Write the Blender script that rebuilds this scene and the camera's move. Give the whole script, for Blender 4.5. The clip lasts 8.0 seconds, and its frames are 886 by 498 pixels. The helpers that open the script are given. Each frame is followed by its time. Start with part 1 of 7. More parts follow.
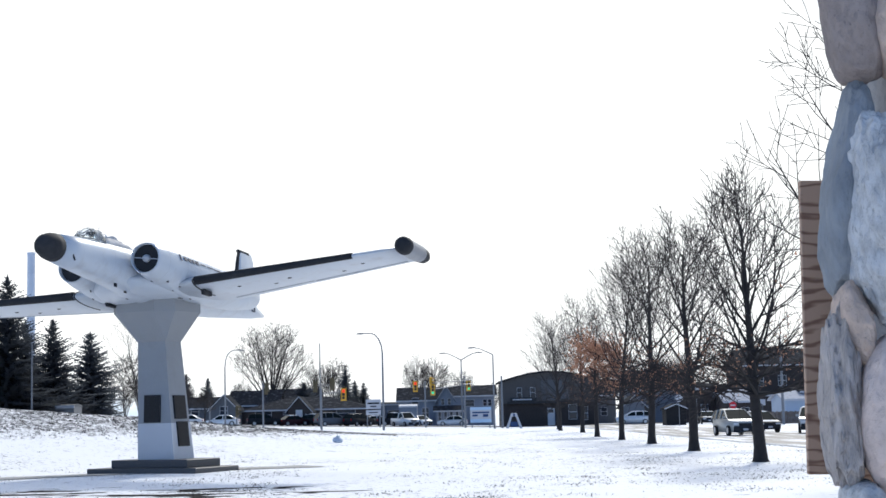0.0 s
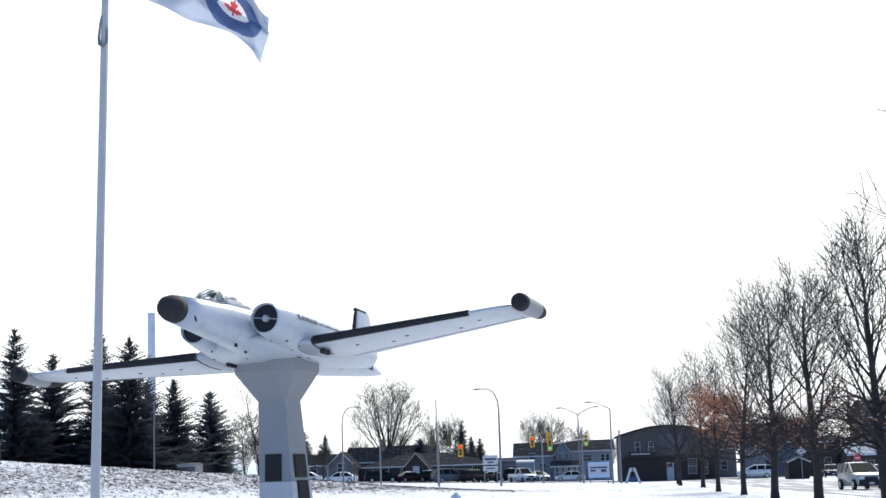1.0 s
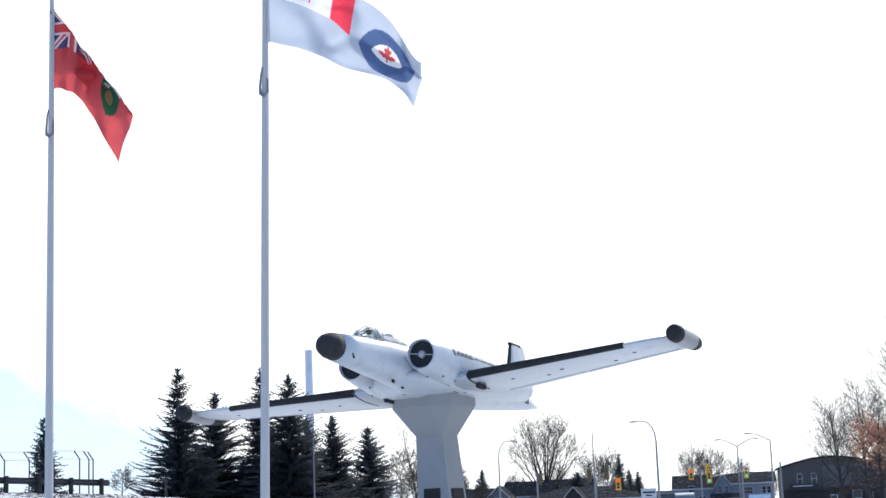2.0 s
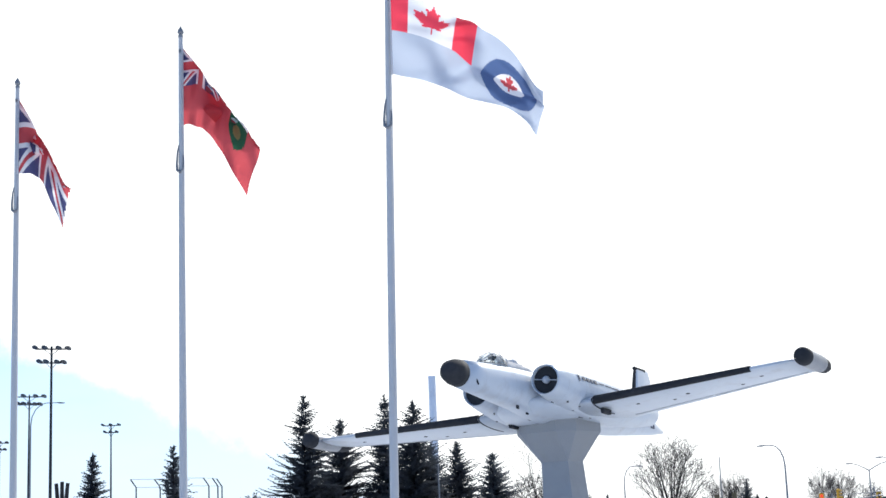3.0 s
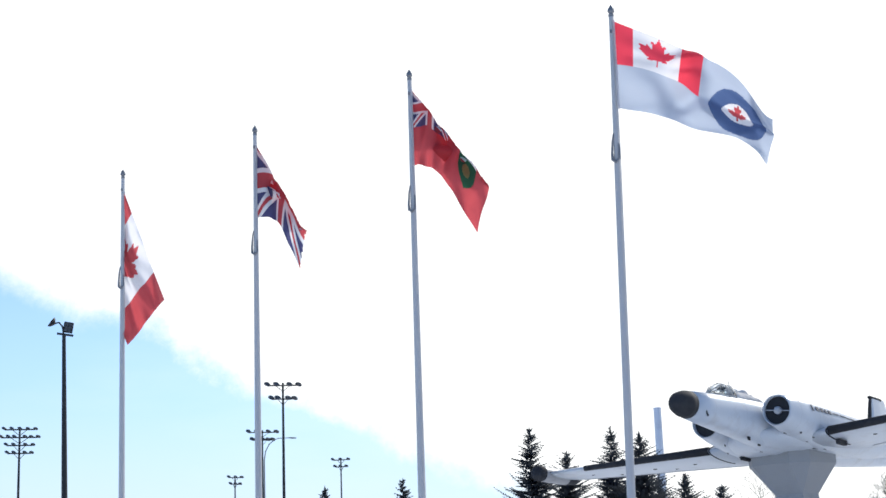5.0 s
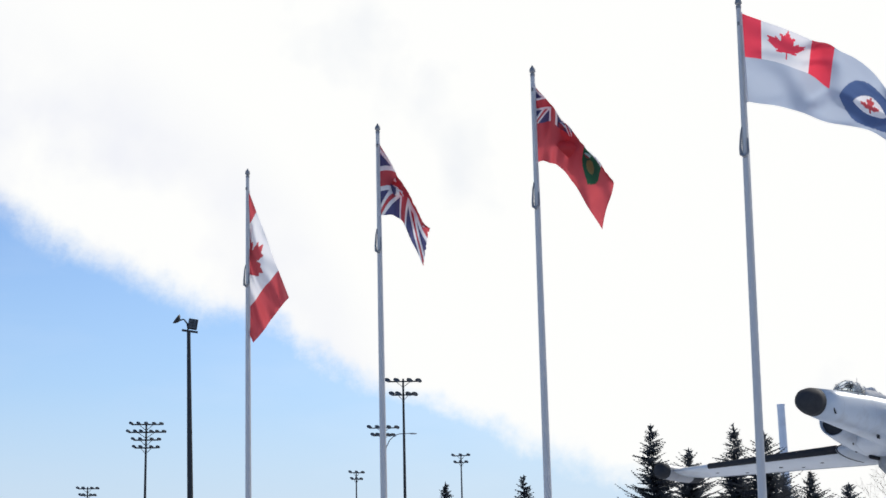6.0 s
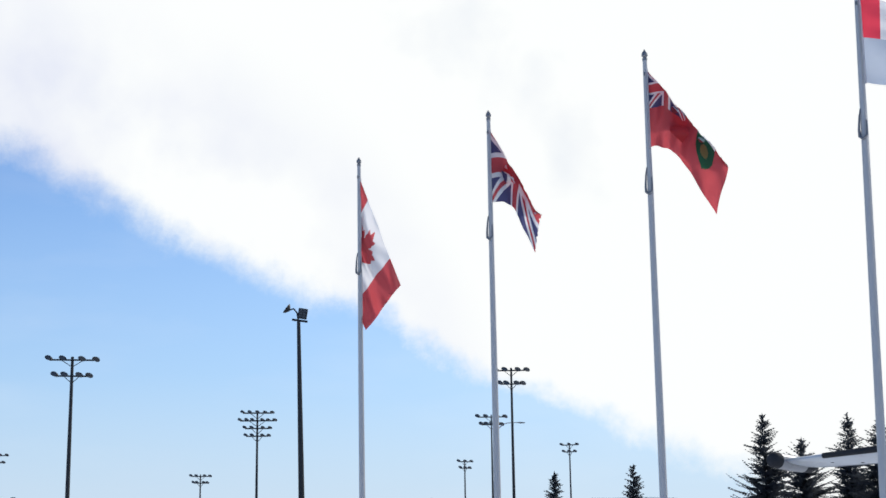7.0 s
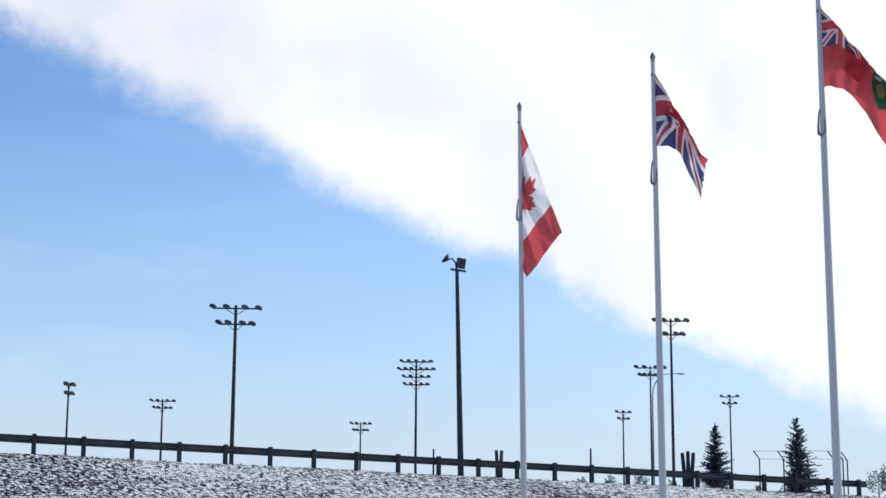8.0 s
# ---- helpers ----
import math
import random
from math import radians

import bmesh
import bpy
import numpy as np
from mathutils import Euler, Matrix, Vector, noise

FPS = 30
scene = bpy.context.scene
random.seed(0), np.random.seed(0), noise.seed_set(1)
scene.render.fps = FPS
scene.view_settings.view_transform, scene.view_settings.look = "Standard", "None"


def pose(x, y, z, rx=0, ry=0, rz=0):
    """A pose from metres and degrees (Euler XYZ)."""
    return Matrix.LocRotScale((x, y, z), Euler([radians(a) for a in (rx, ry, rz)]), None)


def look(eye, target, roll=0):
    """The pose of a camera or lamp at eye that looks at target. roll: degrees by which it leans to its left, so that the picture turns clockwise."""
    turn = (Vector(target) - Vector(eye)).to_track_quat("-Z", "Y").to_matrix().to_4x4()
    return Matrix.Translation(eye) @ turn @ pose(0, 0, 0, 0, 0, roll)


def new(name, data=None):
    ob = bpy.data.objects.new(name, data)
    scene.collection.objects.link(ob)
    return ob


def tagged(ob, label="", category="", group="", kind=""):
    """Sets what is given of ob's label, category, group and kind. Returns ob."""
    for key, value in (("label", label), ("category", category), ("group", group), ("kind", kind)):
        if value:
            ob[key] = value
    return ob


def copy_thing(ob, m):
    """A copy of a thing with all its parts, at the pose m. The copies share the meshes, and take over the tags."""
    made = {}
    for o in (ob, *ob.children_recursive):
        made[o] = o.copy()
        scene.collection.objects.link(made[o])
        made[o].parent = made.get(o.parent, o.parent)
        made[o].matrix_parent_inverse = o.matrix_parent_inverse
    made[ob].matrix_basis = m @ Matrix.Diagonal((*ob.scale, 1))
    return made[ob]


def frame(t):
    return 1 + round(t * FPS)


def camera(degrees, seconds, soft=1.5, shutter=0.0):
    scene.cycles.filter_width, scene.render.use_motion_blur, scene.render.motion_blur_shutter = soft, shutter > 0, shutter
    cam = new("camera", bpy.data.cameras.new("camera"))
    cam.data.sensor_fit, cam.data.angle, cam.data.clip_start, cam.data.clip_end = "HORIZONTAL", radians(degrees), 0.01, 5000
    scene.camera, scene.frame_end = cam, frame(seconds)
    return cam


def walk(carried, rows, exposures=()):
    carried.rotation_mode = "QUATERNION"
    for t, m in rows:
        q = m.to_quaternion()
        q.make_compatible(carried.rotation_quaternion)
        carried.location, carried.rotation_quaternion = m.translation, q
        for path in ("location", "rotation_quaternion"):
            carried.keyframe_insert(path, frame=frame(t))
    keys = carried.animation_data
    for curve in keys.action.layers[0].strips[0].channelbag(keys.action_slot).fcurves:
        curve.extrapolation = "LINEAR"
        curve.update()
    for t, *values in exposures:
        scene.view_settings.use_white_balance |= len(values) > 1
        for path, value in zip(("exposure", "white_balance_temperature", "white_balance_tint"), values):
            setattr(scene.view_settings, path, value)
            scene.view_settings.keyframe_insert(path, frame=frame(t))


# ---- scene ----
# ---- camera ----
EYE = 1.6
cam = camera(32.38, 8.0, soft=1.55)
# seconds, eye offset x y z, yaw, pitch, lean to the right (degrees)
ROWS = [
    (0.0, 0.0, 0.0, 0.0, 0.0, 6.234, 1.39),
    (0.5, -0.014, 0.012, 0.019, 1.562, 7.213, 1.794),
    (1.0, -0.078, -0.082, 0.053, 4.221, 8.399, 1.838),
    (1.5, -0.057, -0.307, 0.046, 7.169, 9.218, 1.953),
    (2.0, -0.06, -0.414, 0.035, 9.948, 9.858, 2.211),
    (3.5, -0.082, -0.575, 0.064, 16.386, 11.465, 2.185),
    (4.0, -0.066, -0.671, 0.055, 18.17, 11.935, 2.178),
    (4.5, -0.085, -0.705, 0.043, 20.424, 12.291, 2.175),
    (6.0, -0.236, -0.628, 0.097, 27.449, 12.455, 1.313),
    (6.5, -0.245, -0.663, 0.084, 29.302, 12.329, 1.065),
    (7.0, -0.304, -0.644, 0.069, 31.547, 12.133, 0.796),
    (7.5, -0.409, -0.552, 0.084, 34.35, 11.472, 0.461),
    (8.0, -0.514, -0.424, 0.073, 37.573, 10.299, -0.323),
]


def eye_pose(x, y, z, yaw, pitch, lean):
    a, b = radians(yaw), radians(pitch)
    eye = Vector((x, y, EYE + z))
    way = Vector((-math.sin(a) * math.cos(b), math.cos(a) * math.cos(b), math.sin(b)))
    return look(eye, eye + way, -lean)


walk(cam, [(r[0], eye_pose(*r[1:])) for r in ROWS], exposures=[(0.0, 0.0, 6250, 8), (0.8, 0.05, 6250, 8), (2.0, 0.22, 6250, 8), (4.5, 0.18, 6250, 8), (5.9, -0.32, 6400, 9), (6.6, -0.32, 6350, 8), (8.0, -0.3, 6250, 8)])

# ---- sky and sun ----
SUN_AZ, SUN_EL = radians(16), radians(34)  # azimuth clockwise from +y
world = bpy.data.worlds.new("winter_sky")
scene.world = world
world.use_nodes = True
wn, wl = world.node_tree.nodes, world.node_tree.links
wn.clear()

w_out = wn.new("ShaderNodeOutputWorld")
w_bg = wn.new("ShaderNodeBackground")
w_sky = wn.new("ShaderNodeTexSky")
w_sky.sky_type = "NISHITA"
w_sky.sun_disc = False
w_sky.sun_elevation = SUN_EL
w_sky.sun_rotation = SUN_AZ
w_sky.altitude, w_sky.air_density, w_sky.dust_density, w_sky.ozone_density = 100, 1.0, 0.4, 1.6
w_co = wn.new("ShaderNodeTexCoord")
# the cloud deck's edge: a great arc across the sky, ragged by noise
w_dot = wn.new("ShaderNodeVectorMath"); w_dot.operation = "DOT_PRODUCT"
w_dot.inputs[1].default_value = (0.2825, 0.2685, 0.9209)
wl.new(w_co.outputs["Generated"], w_dot.inputs[0])
w_n1 = wn.new("ShaderNodeTexNoise"); w_n1.inputs["Scale"].default_value = 13.0; w_n1.inputs["Detail"].default_value = 9.0; w_n1.inputs["Roughness"].default_value = 0.66
wl.new(w_co.outputs["Generated"], w_n1.inputs["Vector"])
w_m1 = wn.new("ShaderNodeMath"); w_m1.operation = "MULTIPLY_ADD"; w_m1.inputs[1].default_value = 0.065; w_m1.inputs[2].default_value = -0.0325 - 0.2110
wl.new(w_n1.outputs["Fac"], w_m1.inputs[0])
w_add = wn.new("ShaderNodeMath"); w_add.operation = "ADD"
wl.new(w_dot.outputs["Value"], w_add.inputs[0]); wl.new(w_m1.outputs[0], w_add.inputs[1])
w_map = wn.new("ShaderNodeMapRange"); w_map.interpolation_type = "SMOOTHSTEP"
w_map.inputs["From Min"].default_value = -0.011
wl.new(w_add.outputs[0], w_map.inputs["Value"])
# towards the west the edge thins out into a wide veil
w_wd = wn.new("ShaderNodeVectorMath"); w_wd.operation = "DOT_PRODUCT"; w_wd.inputs[1].default_value = (-0.80, 0.60, 0.0)
wl.new(w_co.outputs["Generated"], w_wd.inputs[0])
w_ww = wn.new("ShaderNodeMapRange"); w_ww.inputs["From Min"].default_value = 0.93; w_ww.inputs["From Max"].default_value = 0.985
w_ww.inputs["To Min"].default_value = 0.012; w_ww.inputs["To Max"].default_value = 0.032
wl.new(w_wd.outputs["Value"], w_ww.inputs["Value"]); wl.new(w_ww.outputs[0], w_map.inputs["From Max"])
# the deck lies towards the sun; behind the camera the sky is clear
w_fd = wn.new("ShaderNodeVectorMath"); w_fd.operation = "DOT_PRODUCT"; w_fd.inputs[1].default_value = (0.0, 1.0, 0.0)
wl.new(w_co.outputs["Generated"], w_fd.inputs[0])
w_fm = wn.new("ShaderNodeMapRange"); w_fm.interpolation_type = "SMOOTHSTEP"; w_fm.inputs["From Min"].default_value = 0.0; w_fm.inputs["From Max"].default_value = 0.5
wl.new(w_fd.outputs["Value"], w_fm.inputs["Value"])
w_and = wn.new("ShaderNodeMath"); w_and.operation = "MULTIPLY"
wl.new(w_map.outputs[0], w_and.inputs[0]); wl.new(w_fm.outputs[0], w_and.inputs[1])
# thicker and thinner cloud
w_n2 = wn.new("ShaderNodeTexNoise"); w_n2.inputs["Scale"].default_value = 5.5; w_n2.inputs["Detail"].default_value = 6.0
wl.new(w_co.outputs["Generated"], w_n2.inputs["Vector"])
w_rmp = wn.new("ShaderNodeValToRGB")
w_rmp.color_ramp.elements[0].position, w_rmp.color_ramp.elements[0].color = 0.26, (7.0, 7.15, 7.5, 1)
w_rmp.color_ramp.elements[1].position, w_rmp.color_ramp.elements[1].color = 0.39, (8.4, 8.3, 8.1, 1)
wl.new(w_n2.outputs["Fac"], w_rmp.inputs["Fac"])
# inside its western edge the deck is thin and lilac-grey in places
w_vl = wn.new("ShaderNodeMapRange"); w_vl.inputs["From Min"].default_value = 0.15; w_vl.inputs["From Max"].default_value = 0.06
wl.new(w_add.outputs[0], w_vl.inputs["Value"])
w_vw = wn.new("ShaderNodeMapRange"); w_vw.inputs["From Min"].default_value = 0.905; w_vw.inputs["From Max"].default_value = 0.945
wl.new(w_wd.outputs["Value"], w_vw.inputs["Value"])
w_n3 = wn.new("ShaderNodeTexNoise"); w_n3.inputs["Scale"].default_value = 9.0; w_n3.inputs["Detail"].default_value = 5.0
wl.new(w_co.outputs["Generated"], w_n3.inputs["Vector"])
w_v3 = wn.new("ShaderNodeMapRange"); w_v3.inputs["From Min"].default_value = 0.36; w_v3.inputs["From Max"].default_value = 0.62; w_v3.inputs["To Max"].default_value = 0.85
wl.new(w_n3.outputs["Fac"], w_v3.inputs["Value"])
w_p1 = wn.new("ShaderNodeMath"); w_p1.operation = "MULTIPLY"; wl.new(w_vl.outputs[0], w_p1.inputs[0]); wl.new(w_vw.outputs[0], w_p1.inputs[1])
w_p2 = wn.new("ShaderNodeMath"); w_p2.operation = "MULTIPLY"; wl.new(w_p1.outputs[0], w_p2.inputs[0]); wl.new(w_v3.outputs[0], w_p2.inputs[1])
w_cl = wn.new("ShaderNodeMix"); w_cl.data_type = "RGBA"; w_cl.inputs[7].default_value = (6.1, 6.25, 7.4, 1)
wl.new(w_p2.outputs[0], w_cl.inputs[0]); wl.new(w_rmp.outputs["Color"], w_cl.inputs[6])
# pale winter haze low over the horizon
w_sep = wn.new("ShaderNodeSeparateXYZ"); wl.new(w_co.outputs["Generated"], w_sep.inputs[0])
w_hm = wn.new("ShaderNodeMapRange"); w_hm.inputs["From Min"].default_value = 0.26; w_hm.inputs["From Max"].default_value = 0.0; w_hm.inputs["To Max"].default_value = 0.9
wl.new(w_sep.outputs["Z"], w_hm.inputs["Value"])
w_hz = wn.new("ShaderNodeMix"); w_hz.data_type = "RGBA"; w_hz.inputs[7].default_value = (4.15, 5.5, 7.05, 1)
wl.new(w_hm.outputs[0], w_hz.inputs[0]); w_tn = wn.new("ShaderNodeMix"); w_tn.data_type = "RGBA"; w_tn.blend_type = "MULTIPLY"; w_tn.inputs[0].default_value = 1.0; w_tn.inputs[7].default_value = (0.84, 0.985, 1.22, 1)
wl.new(w_sky.outputs[0], w_tn.inputs[6]); wl.new(w_tn.outputs[2], w_hz.inputs[6])
w_lm = wn.new("ShaderNodeMapRange"); w_lm.inputs["From Min"].default_value = 0.13; w_lm.inputs["From Max"].default_value = 0.0; w_lm.inputs["To Max"].default_value = 0.6
wl.new(w_sep.outputs["Z"], w_lm.inputs["Value"])
w_lo = wn.new("ShaderNodeMix"); w_lo.data_type = "RGBA"; w_lo.inputs[7].default_value = (6.05, 6.45, 7.25, 1)
wl.new(w_lm.outputs[0], w_lo.inputs[0]); wl.new(w_hz.outputs[2], w_lo.inputs[6])
w_vm = wn.new("ShaderNodeMapping"); w_vm.inputs["Scale"].default_value = (1.0, 1.0, 3.5); w_vm.inputs["Rotation"].default_value = (0, radians(18), 0)
w_vn = wn.new("ShaderNodeTexNoise"); w_vn.inputs["Scale"].default_value = 7.0; w_vn.inputs["Detail"].default_value = 8.0
wl.new(w_co.outputs["Generated"], w_vm.inputs["Vector"]); wl.new(w_vm.outputs[0], w_vn.inputs["Vector"])
w_vr = wn.new("ShaderNodeMapRange"); w_vr.inputs["From Min"].default_value = 0.50; w_vr.inputs["From Max"].default_value = 0.75; w_vr.inputs["To Max"].default_value = 0.10
wl.new(w_vn.outputs["Fac"], w_vr.inputs["Value"])
w_max = wn.new("ShaderNodeMath"); w_max.operation = "MAXIMUM"; wl.new(w_and.outputs[0], w_max.inputs[0]); wl.new(w_vr.outputs[0], w_max.inputs[1])
w_mix = wn.new("ShaderNodeMix"); w_mix.data_type = "RGBA"
wl.new(w_max.outputs[0], w_mix.inputs[0]); wl.new(w_lo.outputs[2], w_mix.inputs[6]); wl.new(w_cl.outputs[2], w_mix.inputs[7])
wl.new(w_mix.outputs[2], w_bg.inputs["Color"])
w_bg.inputs["Strength"].default_value = 0.15
wl.new(w_bg.outputs[0], w_out.inputs["Surface"])

sun = new("sun", bpy.data.lights.new("sun", "SUN"))
sun.data.energy, sun.data.angle, sun.data.color = 2.45, radians(5.0), (1.0, 0.95, 0.88)
sun.matrix_world = look((0, 0, 60), (-math.sin(SUN_AZ) * 60, -math.cos(SUN_AZ) * 60, 60 - 60 * math.tan(SUN_EL)))

# ---- helpers ----


def part(name, bm, material, parent=None, label="", smooth=False):
    """One mesh object from a bmesh, under a thing or a part."""
    me = bpy.data.meshes.new(name)
    if smooth:
        for f in bm.faces:
            f.smooth = True
    bm.to_mesh(me)
    bm.free()
    for m in material if isinstance(material, (list, tuple)) else [material]:
        me.materials.append(m)
    ob = new(name, me)
    if parent is not None:
        ob.parent = parent
    if label:
        ob["label"] = label
    return ob


def thing(name, place, label, category, group="", kind="", turn=0):
    """A top-level Empty at the base of a thing."""
    ob = new(name)
    ob.empty_display_size = 0.2
    ob.matrix_world = pose(*place, 0, 0, turn)
    return tagged(ob, label, category, group, kind)


def solid(name, bm, material, label, category, group="", kind="", smooth=False):
    return tagged(part(name, bm, material, None, "", smooth), label, category, group, kind)


def box(bm, x0, y0, z0, x1, y1, z1, bevel=0.0, m=None, mi=0):
    vs = [bm.verts.new((x, y, z)) for z in (z0, z1) for y in (y0, y1) for x in (x0, x1)]
    fs = [bm.faces.new([vs[i] for i in q]) for q in ((0, 2, 3, 1), (4, 5, 7, 6), (0, 1, 5, 4), (2, 6, 7, 3), (0, 4, 6, 2), (1, 3, 7, 5))]
    for f in fs:
        f.material_index = mi
    if bevel:
        es = list({e for f in fs for e in f.edges})
        out = bmesh.ops.bevel(bm, geom=es, offset=bevel, segments=1, affect="EDGES")
        vs = list({v for f in out["faces"] for v in f.verts} | {v for v in vs if v.is_valid})
    if m is not None:
        for v in vs:
            v.co = m @ v.co
    return vs


def slab(x0, y0, z0, x1, y1, z1, bevel=0.0, m=None):
    bm = bmesh.new()
    box(bm, x0, y0, z0, x1, y1, z1, bevel, m)
    return bm


def loft(bm, rings, caps=(True, True), mi=0, closed=True):
    """Skin between rings of points, each ring a list of the same length."""
    rows = [[bm.verts.new(p) for p in r] for r in rings]
    n = len(rows[0])
    for a, b in zip(rows, rows[1:]):
        for i in range(n if closed else n - 1):
            f = bm.faces.new((a[i], a[(i + 1) % n], b[(i + 1) % n], b[i]))
            f.material_index = mi
    if caps[0]:
        bm.faces.new(rows[0][::-1]).material_index = mi
    if caps[1]:
        bm.faces.new(rows[-1]).material_index = mi
    return rows


def tube(bm, pts, radii, n=8, caps=(True, True), mi=0):
    """A round, tapered tube along points."""
    pts = [Vector(p) for p in pts]
    if not isinstance(radii, (list, tuple)):
        radii = [radii] * len(pts)
    rings, ref = [], None
    for i, p in enumerate(pts):
        d = (pts[min(i + 1, len(pts) - 1)] - pts[max(i - 1, 0)]).normalized()
        if ref is None:
            ref = d.orthogonal().normalized()
        ref = (ref - d * ref.dot(d))
        ref = ref.normalized() if ref.length > 1e-6 else d.orthogonal().normalized()
        s = d.cross(ref)
        rings.append([p + (ref * math.cos(a) + s * math.sin(a)) * radii[i] for a in (2 * math.pi * k / n for k in range(n))])
    return loft(bm, rings, caps, mi)


def pipe(pts, radii, n=8):
    bm = bmesh.new()
    tube(bm, pts, radii, n)
    return bm


def fix(bm):
    bmesh.ops.recalc_face_normals(bm, faces=bm.faces)
    return bm


# ---- materials ----


def mat(name, colour, rough=0.7, metal=0.0, var=0.15, scale=3.0, bump=0.0, bump_scale=30.0, dirt=None, dirt_amount=0.0, dirt_scale=1.2, spec=0.4, random_tint=0.0):
    """A procedural surface: base colour varied at two scales, with stains and fine relief."""
    m = bpy.data.materials.new(name)
    m.use_nodes = True
    n, l = m.node_tree.nodes, m.node_tree.links
    b = n["Principled BSDF"]
    b.inputs["Roughness"].default_value, b.inputs["Metallic"].default_value = rough, metal
    b.inputs["Specular IOR Level"].default_value = spec
    co = n.new("ShaderNodeTexCoord")
    n1 = n.new("ShaderNodeTexNoise")
    n1.inputs["Scale"].default_value, n1.inputs["Detail"].default_value = scale, 8
    l.new(co.outputs["Object"], n1.inputs["Vector"])
    mx = n.new("ShaderNodeMix")
    mx.data_type = "RGBA"
    c = colour
    mx.inputs[6].default_value = (*[v * (1 - var) for v in c], 1)
    mx.inputs[7].default_value = (*[min(1, v * (1 + var)) for v in c], 1)
    l.new(n1.outputs["Fac"], mx.inputs[0])
    last = mx.outputs[2]
    if dirt:
        n2 = n.new("ShaderNodeTexNoise")
        n2.inputs["Scale"].default_value, n2.inputs["Detail"].default_value = dirt_scale, 10
        n2.inputs["Roughness"].default_value = 0.65
        l.new(co.outputs["Object"], n2.inputs["Vector"])
        mr = n.new("ShaderNodeMapRange")
        mr.inputs["From Min"].default_value, mr.inputs["From Max"].default_value = 0.52, 0.72
        mr.inputs["To Max"].default_value = dirt_amount
        l.new(n2.outputs["Fac"], mr.inputs["Value"])
        m2 = n.new("ShaderNodeMix")
        m2.data_type = "RGBA"
        m2.inputs[7].default_value = (*dirt, 1)
        l.new(mr.outputs[0], m2.inputs[0])
        l.new(last, m2.inputs[6])
        last = m2.outputs[2]
    if random_tint:
        oi = n.new("ShaderNodeObjectInfo")
        hs = n.new("ShaderNodeHueSaturation")
        ma = n.new("ShaderNodeMath")
        ma.operation = "MULTIPLY_ADD"
        ma.inputs[1].default_value, ma.inputs[2].default_value = 2 * random_tint, 1 - random_tint
        l.new(oi.outputs["Random"], ma.inputs[0])
        l.new(ma.outputs[0], hs.inputs["Value"])
        l.new(last, hs.inputs["Color"])
        last = hs.outputs[0]
    l.new(last, b.inputs["Base Color"])
    if bump:
        n3 = n.new("ShaderNodeTexNoise")
        n3.inputs["Scale"].default_value, n3.inputs["Detail"].default_value = bump_scale, 6
        l.new(co.outputs["Object"], n3.inputs["Vector"])
        bp = n.new("ShaderNodeBump")
        bp.inputs["Strength"].default_value, bp.inputs["Distance"].default_value = bump, 0.02
        l.new(n3.outputs["Fac"], bp.inputs["Height"])
        l.new(bp.outputs[0], b.inputs["Normal"])
    return m


def glow(name, colour, strength):
    m = bpy.data.materials.new(name)
    m.use_nodes = True
    b = m.node_tree.nodes["Principled BSDF"]
    b.inputs["Base Color"].default_value = (*colour, 1)
    b.inputs["Emission Color"].default_value, b.inputs["Emission Strength"].default_value = (*colour, 1), strength
    return m


def glass(name, colour, rough=0.05):
    m = bpy.data.materials.new(name)
    m.use_nodes = True
    b = m.node_tree.nodes["Principled BSDF"]
    b.inputs["Base Color"].default_value = (*colour, 1)
    b.inputs["Roughness"].default_value, b.inputs["Specular IOR Level"].default_value = rough, 0.4
    return m


M_WHITE = mat("aircraft_white_paint", (0.52, 0.565, 0.62), 0.34, var=0.07, scale=1.5, dirt=(0.36, 0.36, 0.37), dirt_amount=0.55, dirt_scale=1.5, bump=0.05, bump_scale=8)
M_SEAM = mat("grey_sealant", (0.43, 0.455, 0.49), 0.7, var=0.2, scale=5)
M_NAVY = mat("worn_navy_paint", (0.04, 0.05, 0.08), 0.6, var=0.4, scale=8, dirt=(0.6, 0.6, 0.62), dirt_amount=0.6, dirt_scale=6)
M_CANVAS = mat("weathered_canvas", (0.60, 0.58, 0.56), 0.9, var=0.3, scale=6, bump=0.4, bump_scale=12)
M_PODGREY = mat("dull_silver_paint", (0.27, 0.28, 0.30), 0.45, 0.2, var=0.15, scale=3, dirt=(0.16, 0.16, 0.17), dirt_amount=0.6, dirt_scale=2)
M_CANOPY = glass("tinted_canopy_glass", (0.86, 0.90, 0.90))
M_CANOPY.node_tree.nodes["Principled BSDF"].inputs["Transmission Weight"].default_value = 0.96
M_CANOPY.node_tree.nodes["Principled BSDF"].inputs["IOR"].default_value = 1.12
M_BLACK = mat("matt_black_paint", (0.026, 0.028, 0.033), 0.75, var=0.25, scale=4, dirt=(0.07, 0.07, 0.075), dirt_amount=0.4, spec=0.2)
M_DARKMETAL = mat("dark_metal", (0.022, 0.024, 0.029), 0.5, 0.2, var=0.2, scale=6)
M_STEEL = mat("galvanised_steel", (0.20, 0.21, 0.23), 0.5, 0.5, var=0.15, scale=5, bump=0.05)
M_CONC = mat("painted_concrete", (0.285, 0.296, 0.312), 0.85, var=0.07, scale=1.2, dirt=(0.20, 0.20, 0.20), dirt_amount=0.35, dirt_scale=0.8, bump=0.25, bump_scale=25)
